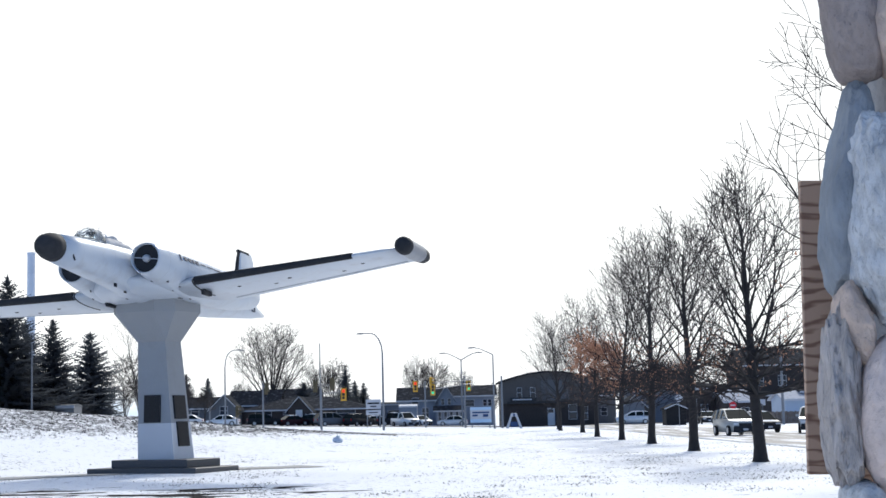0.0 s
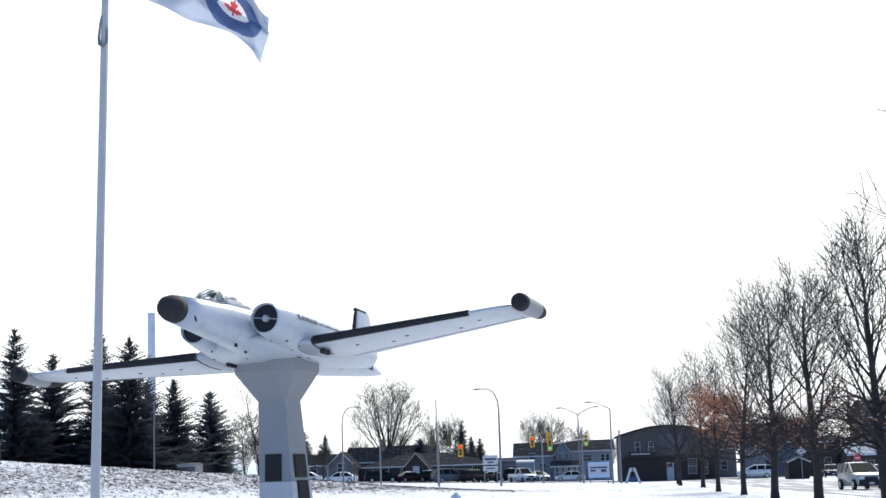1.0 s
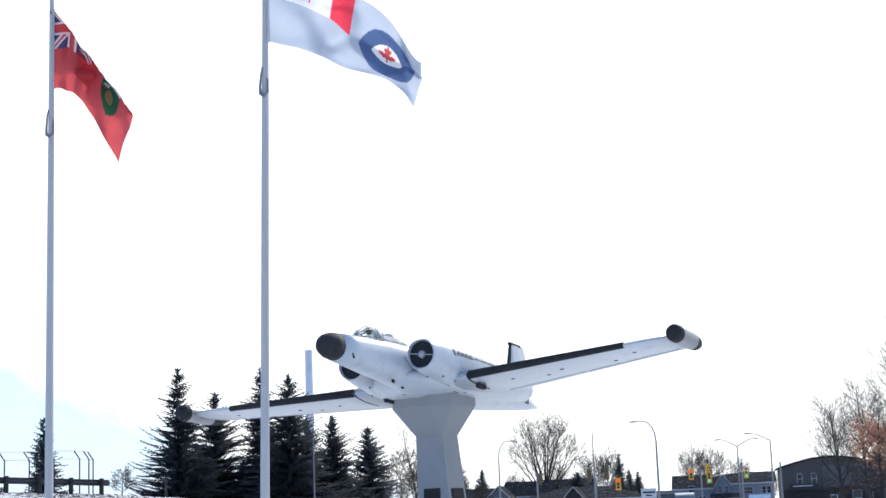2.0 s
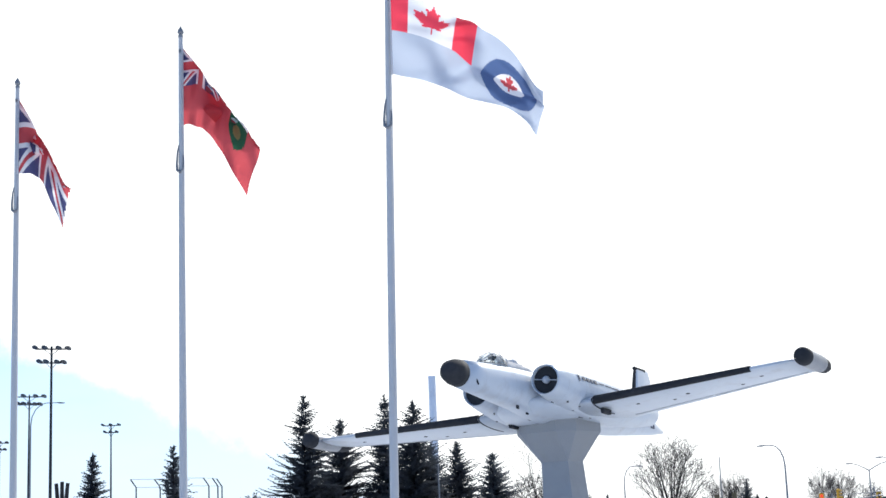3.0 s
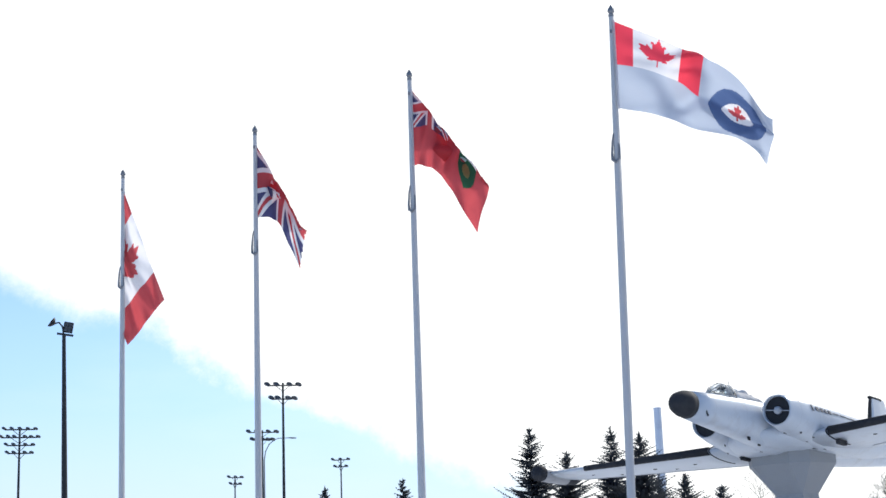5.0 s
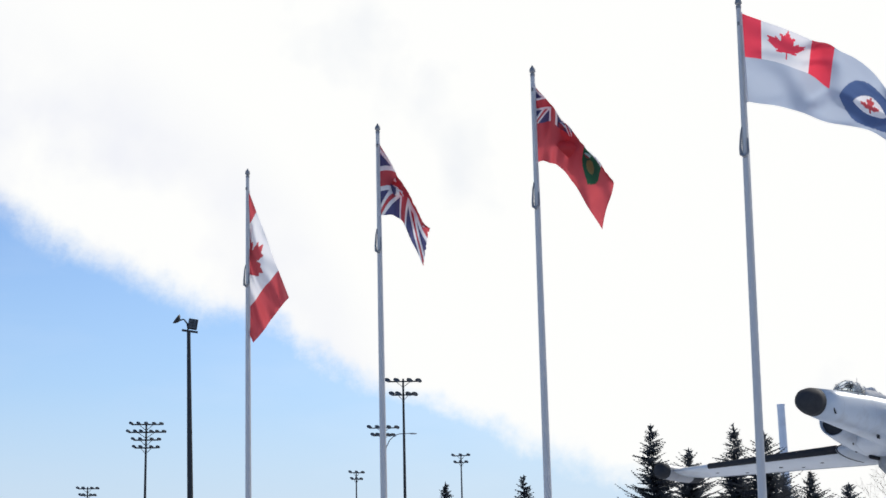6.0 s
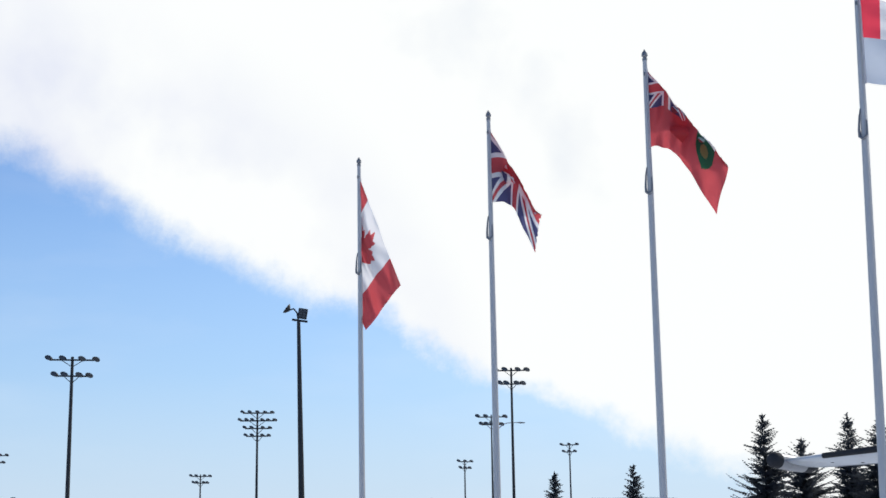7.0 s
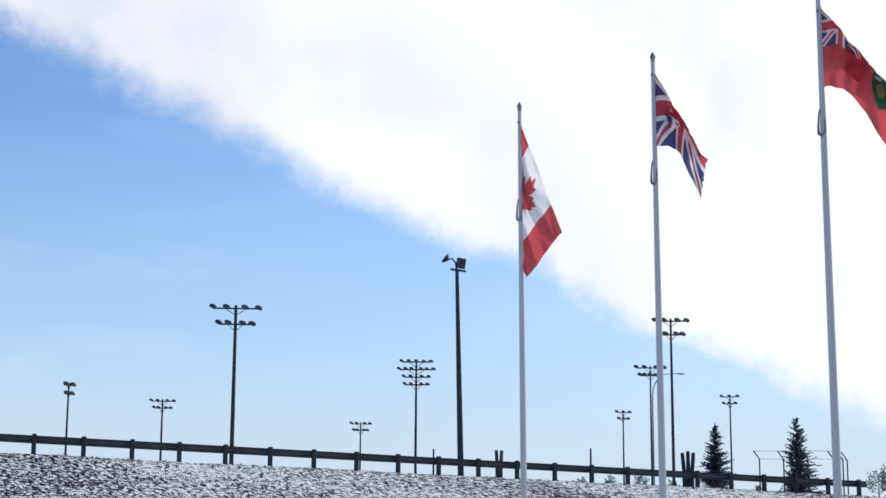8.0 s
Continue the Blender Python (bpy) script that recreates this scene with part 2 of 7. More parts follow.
M_CONCL = mat("pale_painted_concrete", (0.55, 0.56, 0.59), 0.85, var=0.05, scale=1.5, dirt=(0.45, 0.45, 0.46), dirt_amount=0.35, bump=0.2, bump_scale=25)
M_GRANITE = mat("dark_grey_granite", (0.075, 0.075, 0.08), 0.55, var=0.35, scale=30, bump=0.1, bump_scale=60)
M_BRONZE = mat("dark_bronze", (0.022, 0.022, 0.024), 0.6, 0.0, spec=0.2, var=0.3, scale=12, bump=0.15, bump_scale=50)
M_POLE = mat("white_pole_paint", (0.44, 0.445, 0.46), 0.45, 0.1, var=0.08, scale=2, dirt=(0.4, 0.4, 0.42), dirt_amount=0.4)
M_BARK = mat("dark_grey_bark", (0.030, 0.027, 0.027), 0.95, var=0.35, scale=9, bump=0.8, bump_scale=40)
M_TWIG = mat("brown_twig", (0.040, 0.034, 0.034), 0.95, var=0.3, scale=4)
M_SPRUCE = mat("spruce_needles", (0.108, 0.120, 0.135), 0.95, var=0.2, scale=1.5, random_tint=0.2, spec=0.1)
M_OAK = mat("withered_oak_leaves", (0.40, 0.225, 0.155), 0.85, var=0.45, scale=2.5)
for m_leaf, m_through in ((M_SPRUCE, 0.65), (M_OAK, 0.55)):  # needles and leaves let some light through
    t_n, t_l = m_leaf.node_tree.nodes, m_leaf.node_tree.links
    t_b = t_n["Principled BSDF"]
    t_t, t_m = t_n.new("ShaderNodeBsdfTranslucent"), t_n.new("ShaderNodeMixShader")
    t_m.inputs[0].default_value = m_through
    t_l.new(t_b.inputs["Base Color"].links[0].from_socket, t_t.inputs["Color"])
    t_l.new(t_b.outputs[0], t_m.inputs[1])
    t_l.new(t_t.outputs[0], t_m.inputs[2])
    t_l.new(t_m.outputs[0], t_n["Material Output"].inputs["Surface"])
M_ASPHALT = mat("wet_salted_asphalt", (0.30, 0.275, 0.245), 0.75, var=0.25, scale=0.6, dirt=(0.84, 0.84, 0.86), dirt_amount=1.0, dirt_scale=0.8, bump=0.3)
for nd in M_ASPHALT.node_tree.nodes:
    if nd.type == "TEX_NOISE":
        mpn = M_ASPHALT.node_tree.nodes.new("ShaderNodeMapping")
        mpn.inputs["Scale"].default_value = (1.0, 0.10, 1.0)
        src = nd.inputs["Vector"].links[0].from_socket
        M_ASPHALT.node_tree.links.new(src, mpn.inputs["Vector"])
        M_ASPHALT.node_tree.links.new(mpn.outputs[0], nd.inputs["Vector"])
    if nd.type == "MAP_RANGE":
        nd.inputs["From Min"].default_value, nd.inputs["From Max"].default_value = 0.47, 0.58
M_TARMAC = mat("dark_asphalt", (0.06, 0.06, 0.062), 0.7, var=0.3, scale=1.0, dirt=(0.5, 0.5, 0.5), dirt_amount=0.5, dirt_scale=0.5)

# ---- ground ----
RAIL0, RAILD, RAILN = Vector((-48.8, 36.7, 0)), Vector((0.456, 0.890, 0)).normalized(), Vector((0.890, -0.456, 0)).normalized()
CREST = ((-200, 5.2), (0, 4.3), (40, 3.3), (53, 2.6), (65, 2.0), (76, 1.1), (95, 0.35), (115, 0.0), (900, 0.0))


def ground_z(x, y):
    """Height of the ground: a flat field with an embankment along the road."""
    p = Vector((x, y, 0)) - RAIL0
    s, w = p.dot(RAILD), p.dot(RAILN)
    zc = float(np.interp(s, [c[0] for c in CREST], [c[1] for c in CREST]))
    if w >= 0:
        k = max(0.0, 1 - w / 25.0)
        h = zc * k ** 1.3
    elif w > -14:
        h = zc
    else:
        h = zc * (0.3 + 0.7 * math.exp((w + 14) / 40.0))
    far = min(1.0, max(0.0, (y - 112) / 45.0))
    h = max(h, far * min(3.0, max(0.0, 8 - x) * 0.027))
    near = max(0.0, 1 - math.hypot(x, y) / 250.0)
    h += 0.05 * near * noise.noise((x * 0.15, y * 0.15, 0.0)) + 0.02 * near * noise.noise((x * 0.7, y * 0.7, 3.0))
    return h + 0.07 * math.exp(-((x + 9.0) ** 2 + (y - 48.3) ** 2) / 25.0)  # a low rise under the plinth


def graded(lo, hi, step, far):
    c = list(np.arange(lo, hi + 1e-6, step))
    d = step
    while c[-1] < far:
        d *= 1.25
        c.append(c[-1] + d)
    d = step
    while c[0] > -far:
        d *= 1.25
        c.insert(0, c[0] - d)
    return [float(v) for v in c]


gx, gy = graded(-66, 30, 0.9, 2600), graded(-6, 130, 0.9, 2600)
verts = [(x, y, ground_z(x, y)) for y in gy for x in gx]
nx = len(gx)
faces = [(j * nx + i, j * nx + i + 1, (j + 1) * nx + i + 1, (j + 1) * nx + i) for j in range(len(gy) - 1) for i in range(nx - 1)]
me = bpy.data.meshes.new("ground")
me.from_pydata(verts, [], faces)
for p in me.polygons:
    p.use_smooth = True
tagged(new("ground", me), "snow-covered grass field with an embankment of frosted grass", "ground", kind="structure")

M_SNOW = bpy.data.materials.new("snow_over_grass")
M_SNOW.use_nodes = True
sn, sl = M_SNOW.node_tree.nodes, M_SNOW.node_tree.links
sb = sn["Principled BSDF"]
sb.inputs["Roughness"].default_value = 0.75
s_co = sn.new("ShaderNodeTexCoord")
s_a = sn.new("ShaderNodeTexNoise"); s_a.inputs["Scale"].default_value = 5.0; s_a.inputs["Detail"].default_value = 10; s_a.inputs["Roughness"].default_value = 0.74
s_b = sn.new("ShaderNodeTexNoise"); s_b.inputs["Scale"].default_value = 0.12; s_b.inputs["Detail"].default_value = 4
s_st = sn.new("ShaderNodeMapping"); s_st.vector_type = "TEXTURE"; s_st.inputs["Rotation"].default_value = (0, 0, math.atan2(RAILD.y, RAILD.x)); s_st.inputs["Scale"].default_value = (0.75, 1.7, 1.0)
sl.new(s_co.outputs["Object"], s_st.inputs["Vector"]); sl.new(s_st.outputs[0], s_a.inputs["Vector"]); sl.new(s_co.outputs["Object"], s_b.inputs["Vector"])
# how bare the grass is: barer on the slope, where wind takes the snow
s_slope = sn.new("ShaderNodeVectorMath"); s_slope.operation = "DOT_PRODUCT"; s_slope.inputs[1].default_value = RAILN
sl.new(s_co.outputs["Object"], s_slope.inputs[0])
s_band = sn.new("ShaderNodeMapRange"); w0 = RAIL0.dot(RAILN)
s_band.inputs["From Min"].default_value, s_band.inputs["From Max"].default_value = w0 + 15.5, w0 + 11
s_band.inputs["To Min"].default_value, s_band.inputs["To Max"].default_value = 0.0, 0.102
sl.new(s_slope.outputs["Value"], s_band.inputs["Value"])
s_along = sn.new("ShaderNodeVectorMath"); s_along.operation = "DOT_PRODUCT"; s_along.inputs[1].default_value = RAILD
sl.new(s_co.outputs["Object"], s_along.inputs[0])
s_end = sn.new("ShaderNodeMapRange"); s0 = RAIL0.dot(RAILD)  # where the bank runs out the snow lies whole
s_end.inputs["From Min"].default_value, s_end.inputs["From Max"].default_value = s0 + 73, s0 + 83
s_end.inputs["To Min"].default_value, s_end.inputs["To Max"].default_value = 1.0, 0.0
sl.new(s_along.outputs["Value"], s_end.inputs["Value"])
s_bare = sn.new("ShaderNodeMath"); s_bare.operation = "MULTIPLY"; sl.new(s_band.outputs[0], s_bare.inputs[0]); sl.new(s_end.outputs[0], s_bare.inputs[1])
s_sum = sn.new("ShaderNodeMath"); s_sum.operation = "ADD"; sl.new(s_a.outputs["Fac"], s_sum.inputs[0]); sl.new(s_bare.outputs[0], s_sum.inputs[1])
# barer grass before the plinth, its dark colour deepening the aircraft's shadow there
s_pd = sn.new("ShaderNodeVectorMath"); s_pd.operation = "DISTANCE"
s_pm = sn.new("ShaderNodeMapping"); s_pm.inputs["Scale"].default_value = (0.55, 1.25, 0.0)
sl.new(s_co.outputs["Object"], s_pm.inputs["Vector"]); sl.new(s_pm.outputs[0], s_pd.inputs[0]); s_pd.inputs[1].default_value = (-8.4 * 0.55, 35.2 * 1.25, 0)
s_pr = sn.new("ShaderNodeMapRange"); s_pr.inputs["From Min"].default_value, s_pr.inputs["From Max"].default_value = 5.6, 2.4; s_pr.inputs["To Max"].default_value = 0.22
sl.new(s_pd.outputs["Value"], s_pr.inputs["Value"])
s_sum2 = sn.new("ShaderNodeMath"); s_sum2.operation = "ADD"; sl.new(s_sum.outputs[0], s_sum2.inputs[0]); s_ph = sn.new("ShaderNodeMath"); s_ph.operation = "MULTIPLY"; s_ph.inputs[1].default_value = 0.20; sl.new(s_pr.outputs[0], s_ph.inputs[0]); sl.new(s_ph.outputs[0], s_sum2.inputs[1])
s_s2 = sn.new("ShaderNodeMath"); s_s2.operation = "MULTIPLY_ADD"; s_s2.inputs[1].default_value = 0.22; sl.new(s_b.outputs["Fac"], s_s2.inputs[0]); sl.new(s_sum2.outputs[0], s_s2.inputs[2])
s_r = sn.new("ShaderNodeMapRange"); s_r.inputs["From Min"].default_value, s_r.inputs["From Max"].default_value = 0.695, 0.735
sl.new(s_s2.outputs[0], s_r.inputs["Value"])
# streaks of bare grass; before the plinth their near-black colour stands in for shadow
s_km = sn.new("ShaderNodeMapping"); s_km.inputs["Scale"].default_value = (0.42, 1.0, 1.0)
s_k = sn.new("ShaderNodeTexNoise"); s_k.inputs["Scale"].default_value = 1.1; s_k.inputs["Detail"].default_value = 2.5; s_k.inputs["Roughness"].default_value = 0.55
sl.new(s_co.outputs["Object"], s_km.inputs["Vector"]); sl.new(s_km.outputs[0], s_k.inputs["Vector"])
s_k2 = sn.new("ShaderNodeMath"); s_k2.operation = "MULTIPLY_ADD"; s_k2.inputs[1].default_value = 1.0; sl.new(s_pr.outputs[0], s_k2.inputs[0]); sl.new(s_k.outputs["Fac"], s_k2.inputs[2])
s_k3 = sn.new("ShaderNodeMath"); s_k3.operation = "MULTIPLY_ADD"; s_k3.inputs[1].default_value = 0.14; sl.new(s_b.outputs["Fac"], s_k3.inputs[0]); sl.new(s_k2.outputs[0], s_k3.inputs[2])
s_kr = sn.new("ShaderNodeMapRange"); s_kr.inputs["From Min"].default_value, s_kr.inputs["From Max"].default_value = 0.800, 0.805
s_k4 = sn.new("ShaderNodeMath"); s_k4.operation = "SUBTRACT"; sl.new(s_k3.outputs[0], s_k4.inputs[0]); sl.new(s_bare.outputs[0], s_k4.inputs[1]); sl.new(s_k4.outputs[0], s_kr.inputs["Value"])
s_mxx = sn.new("ShaderNodeMath"); s_mxx.operation = "MAXIMUM"; sl.new(s_kr.outputs[0], s_mxx.inputs[0]); sl.new(s_r.outputs[0], s_mxx.inputs[1])
s_g = sn.new("ShaderNodeTexNoise"); s_g.inputs["Scale"].default_value = 6.0; sl.new(s_co.outputs["Object"], s_g.inputs["Vector"])
s_gc = sn.new("ShaderNodeMix"); s_gc.data_type = "RGBA"; s_gc.inputs[6].default_value = (0.004, 0.004, 0.007, 1); s_gc.inputs[7].default_value = (0.017, 0.014, 0.016, 1)
sl.new(s_g.outputs["Fac"], s_gc.inputs[0])
s_mx = sn.new("ShaderNodeMix"); s_mx.data_type = "RGBA"; s_mx.inputs[6].default_value = (0.90, 0.905, 0.915, 1)
sl.new(s_mxx.outputs[0], s_mx.inputs[0]); sl.new(s_gc.outputs[2], s_mx.inputs[7]); sl.new(s_mx.outputs[2], sb.inputs["Base Color"])
s_sp = sn.new("ShaderNodeMapRange"); s_sp.inputs["To Min"].default_value, s_sp.inputs["To Max"].default_value = 0.5, 0.04  # bare grass has no gloss
sl.new(s_mxx.outputs[0], s_sp.inputs["Value"]); sl.new(s_sp.outputs[0], sb.inputs["Specular IOR Level"])
s_bp = sn.new("ShaderNodeBump"); s_bp.inputs["Strength"].default_value = 0.5; s_bp.inputs["Distance"].default_value = 0.07
sl.new(s_a.outputs["Fac"], s_bp.inputs["Height"]); sl.new(s_bp.outputs[0], sb.inputs["Normal"])
me.materials.append(M_SNOW)

# ---- aircraft on its pylon ----
PLANE = Matrix.Translation((-9.1, 48.3, 5.9)) @ Euler((radians(4.1), radians(-3.8), radians(-105.7)), "XYZ").to_matrix().to_4x4()


def section(x, w, h, zc, n=24, p=2.0, yc=0.0):
    out = []
    for k in range(n):
        a = 2 * math.pi * k / n
        c, s = math.cos(a), math.sin(a)
        out.append((x, yc + w * math.copysign(abs(c) ** (2 / p), c), zc + h * math.copysign(abs(s) ** (2 / p), s)))
    return out


def wing_part(bm, root, tip, t_root, t_tip, steps=5, n=9):
    """A lofted wing panel: root and tip give (x of nose, x of tail, y, z)."""
    rings = []
    for k in range(steps + 1):
        f = k / steps
        le, te, y, z = [a + (b - a) * f for a, b in zip(root, tip)]
        th = t_root + (t_tip - t_root) * f
        ch = le - te
        prof = []
        for i in range(n):
            u = (1 - math.cos(math.pi * i / (n - 1))) / 2
            prof.append((u, 2.6 * th * (math.sqrt(max(u, 0)) * 0.5 * (1 - u) + 0.10 * u * (1 - u))))
        ring = [(le - u * ch, y, z + v * 1.1) for u, v in prof] + [(le - u * ch, y, z - v * 0.9) for u, v in prof[-2:0:-1]]
        rings.append(ring)
    loft(bm, rings)
    return rings


def aircraft():
    root = thing("jet_aircraft", (0, 0, 0), "white twin-engined jet aircraft mounted on a concrete pylon", "aircraft")
    root.matrix_world = PLANE
    # fuselage
    st = [(6.38, 0.40, 0.40, 0.19), (5.5, 0.46, 0.48, 0.19), (4.65, 0.51, 0.55, 0.19), (3.8, 0.55, 0.61, 0.19), (2.9, 0.60, 0.66, 0.17), (2.0, 0.68, 0.73, 0.11), (1.0, 0.74, 0.75, 0.08), (0, 0.76, 0.75, 0.06),
          (-2, 0.72, 0.72, 0.04), (-4, 0.58, 0.58, 0.07), (-6, 0.40, 0.42, 0.13), (-7.6, 0.24, 0.27, 0.16), (-8.7, 0.05, 0.06, 0.12)]
    bm = bmesh.new()
    loft(bm, [section(x, w, h, z, 32, 2.1) for x, w, h, z in st])
    fus = part("fuselage", fix(bm), M_WHITE, root, "white riveted fuselage with grime streaks", True)
    for x, w, h, z in ((5.5, 0.462, 0.482, 0.19), (3.8, 0.552, 0.612, 0.19), (-2.0, 0.722, 0.722, 0.04), (-4.0, 0.582, 0.582, 0.07)):
        bm = bmesh.new()
        loft(bm, [section(x + 0.005, w, h, z, 32, 2.1), section(x - 0.005, w, h, z, 32, 2.1)], (False, False))
        part("panel_joint", bm, M_SEAM, fus, "thin grey panel joint", True)
    bm = bmesh.new()
    loft(bm, [section(6.385, 0.404, 0.404, 0.19, 28), section(6.65, 0.38, 0.38, 0.185, 28), section(6.9, 0.31, 0.31, 0.18, 28), section(7.08, 0.20, 0.20, 0.175, 28), section(7.15, 0.08, 0.08, 0.17, 28)])
    part("radome", fix(bm), M_BLACK, root, "matt black nose cone", True)
    bm = bmesh.new()
    loft(bm, [section(x, w, h, z, 32, 2.8) for x, w, h, z in ((2.9, 0.5, 0.1, -0.25), (2.3, 1.05, 0.30, -0.24), (1.4, 1.5, 0.42, -0.21), (0.2, 1.7, 0.46, -0.18), (-1.4, 1.6, 0.42, -0.16), (-3.2, 0.9, 0.28, -0.12))])
    part("belly_fairing", fix(bm), M_WHITE, root, "white belly fairing between the nacelles", True)
    bm = bmesh.new()
    box(bm, -0.02, -0.02, -0.09, 0.02, 0.02, 0.09, 0, Matrix.Translation((5.95, 0.38, -0.06)) @ Matrix.Rotation(radians(35), 4, "Y"))
    part("pitot_slot", bm, M_BLACK, root, "small black probe slot")
    for s in (1, -1):
        y = 1.2 * s
        bm = bmesh.new()
        eng = [(3.2, 0.425, 0.425, 0.26), (3.25, 0.445, 0.445, 0.26), (3.15, 0.472, 0.472, 0.26), (2.6, 0.54, 0.56, 0.23), (1.6, 0.64, 0.66, 0.16), (0.2, 0.74, 0.72, 0.08), (-1.4, 0.72, 0.70, 0.06), (-3.2, 0.58, 0.58, 0.08), (-4.6, 0.40, 0.42, 0.12), (-4.65, 0.33, 0.35, 0.12)]
        inner = [(2.1, 0.36, 0.36, 0.26), (3.08, 0.418, 0.418, 0.26)]
        loft(bm, [section(x, w, h, z, 32, 2.05, y) for x, w, h, z in inner + eng], (False, True))
        nac = part("engine_nacelle", fix(bm), M_WHITE, root, "white engine nacelle with a round intake", True)
        for x0, w0, h0, z0 in ((2.62, 0.541, 0.561, 0.231), (1.62, 0.642, 0.662, 0.161), (0.22, 0.742, 0.722, 0.08), (-1.38, 0.722, 0.702, 0.06)):
            bm = bmesh.new()
            loft(bm, [section(x0 + 0.006, w0, h0, z0, 32, 2.05, y), section(x0 - 0.006, w0, h0, z0, 32, 2.05, y)], (False, False))
            part("panel_joint", bm, M_SEAM, nac, "thin grey panel joint", True)
        bm = bmesh.new()
        loft(bm, [section(3.10, 0.419, 0.419, 0.26, 28, 2, y), section(3.08, 0.05, 0.05, 0.26, 28, 2, y)], (False, True))
        part("intake_screen", fix(bm), M_BLACK, nac, "black intake disc")
        bm = bmesh.new()
        loft(bm, [section(x, r, r, 0.26, 16, 2, y) for x, r in ((3.08, 0.125), (3.16, 0.115), (3.23, 0.07), (3.26, 0.02))])
        part("starter_bullet", fix(bm), M_SEAM, nac, "pale round engine bullet", True)
        for a in (0, 180):
            bm = bmesh.new()
            box(bm, 3.11, -0.012, 0.09, 3.15, 0.012, 0.41, 0, Matrix.Translation((0, y, 0.26)) @ Matrix.Rotation(radians(a + 80), 4, "X"))
            part("intake_strut", bm, M_SEAM, nac)
        if s > 0:  # markings on the flank: a ring and a line of worn lettering
            for k, (x0, x1) in enumerate(((2.02, 1.94), (1.80, 1.60), (1.54, 1.34), (1.28, 1.12), (1.06, 0.88), (0.80, 0.40), (0.34, -0.10), (-0.16, -0.70))):
                u = (x0 + x1) / 2
                rr = float(np.interp(u, [-1.4, 0.2, 1.6, 2.6], [0.72, 0.74, 0.645, 0.545])) + 0.01
                zz = float(np.interp(u, [-1.4, 0.2, 1.6, 2.6], [0.06, 0.08, 0.16, 0.23]))
                a = radians(20)
                hgt = 0.13 if k else 0.22
                if k > 4:
                    hgt = 0.035
                bm = bmesh.new()
                box(bm, x1, -hgt / 2, -0.006, x0, hgt / 2, 0.006, 0, Matrix.Translation((0, y + rr * math.cos(a), zz + rr * math.sin(a) * 1.03)) @ Matrix.Rotation(radians(-70), 4, "X"))
                part("lettering", bm, M_NAVY, nac, "worn dark lettering")
        # wing, its black leading edge and tip pod
        rt, tp = (1.75, -2.3, 1.4 * s, -0.34), (1.25, -1.0, 8.5 * s, -0.03)
        bm = bmesh.new()
        wing_part(bm, rt, tp, 0.46, 0.22, 6, 13)
        wing = part("wing", fix(bm), M_WHITE, root, "white wing with a black leading edge", True)
        bm = bmesh.new()
        b_r, b_t = (1.745, 1.385, 2.05 * s, -0.308), (1.37, 1.11, 7.0 * s, -0.092)
        wing_part(bm, b_r, b_t, 0.24, 0.165, 4, 13)
        part("deicing_boot", fix(bm), M_BLACK, wing, "black rubber leading edge", True)
        # black sealing strip where the leading edge meets the nacelle
        fs = (2.0 - 1.4) / 7.1
        le, te, yy, zc = [a + (b - a) * fs for a, b in zip(rt, tp)]
        th = 0.46 + (0.22 - 0.46) * fs
        arc = []
        for k in range(-7, 8):
            u = 0.42 * (k / 7) ** 2
            arc.append((le - u * (le - te) + 0.012, yy, zc + (1.1 if k > 0 else -0.9) * 2.6 * th * (math.sqrt(u) * 0.5 * (1 - u) + 0.10 * u * (1 - u))))
        part("root_seal", pipe(arc, 0.022, 6), M_BLACK, wing, "black sealing strip at the wing root")
        py = 8.70 * s
        bm = bmesh.new()
        loft(bm, [section(x, r, r, -0.03, 20, 2, py) for x, r in ((1.80, 0.04), (1.785, 0.16), (1.72, 0.23), (1.62, 0.262), (1.42, 0.27))], (True, False))
        part("pod_nose", fix(bm), M_BLACK, wing, "black rounded pod nose", True)
        bm = bmesh.new()
        loft(bm, [section(x, r, r, -0.03, 20, 2, py) for x, r in ((1.42, 0.265), (0.4, 0.27), (0.0, 0.255))], (False, False))
        part("tip_pod", fix(bm), M_PODGREY, wing, "dull silver wingtip pod", True)
        bm = bmesh.new()
        loft(bm, [section(x, r, r, -0.03, 20, 2, py) for x, r in ((0.0, 0.257), (-0.45, 0.22), (-0.85, 0.10))], (False, True))
        part("pod_tail", fix(bm), M_BLACK, wing, "dark pod tail", True)
        # aileron and flap joints below the wing
        for y0, y1, c in ((2.2, 5.0, 0.74), (5.05, 8.2, 0.76)):
            f0, f1 = (y0 - 1.4) / 7.1, (y1 - 1.4) / 7.1
            p0 = [a + (b - a) * f0 for a, b in zip(rt, tp)]
            p1 = [a + (b - a) * f1 for a, b in zip(rt, tp)]
            bm = bmesh.new()
            q0 = Vector((p0[0] - (p0[0] - p0[1]) * c, p0[2], p0[3] - 0.145 * (1 - f0) - 0.07 * f0))
            q1 = Vector((p1[0] - (p1[0] - p1[1]) * c, p1[2], p1[3] - 0.145 * (1 - f1) - 0.07 * f1))
            tube(bm, [q0, q1], 0.02, 5)
            part("hinge_line", bm, M_SEAM, wing, "grey control-surface joint")
        # tailplane
        bm = bmesh.new()
        wing_part(bm, (-5.9, -7.7, 0.1 * s, 1.15), (-6.4, -7.5, 2.9 * s, 1.19), 0.2, 0.1, 3)
        part("tailplane", fix(bm), M_WHITE, root, "", True)
        # small fittings below the wing root
        bm = bmesh.new()
        yf = 2.1 if s > 0 else -1.15
        box(bm, 0.66, yf - 0.07, -0.66, 1.20, yf + 0.07, -0.50, 0.02)
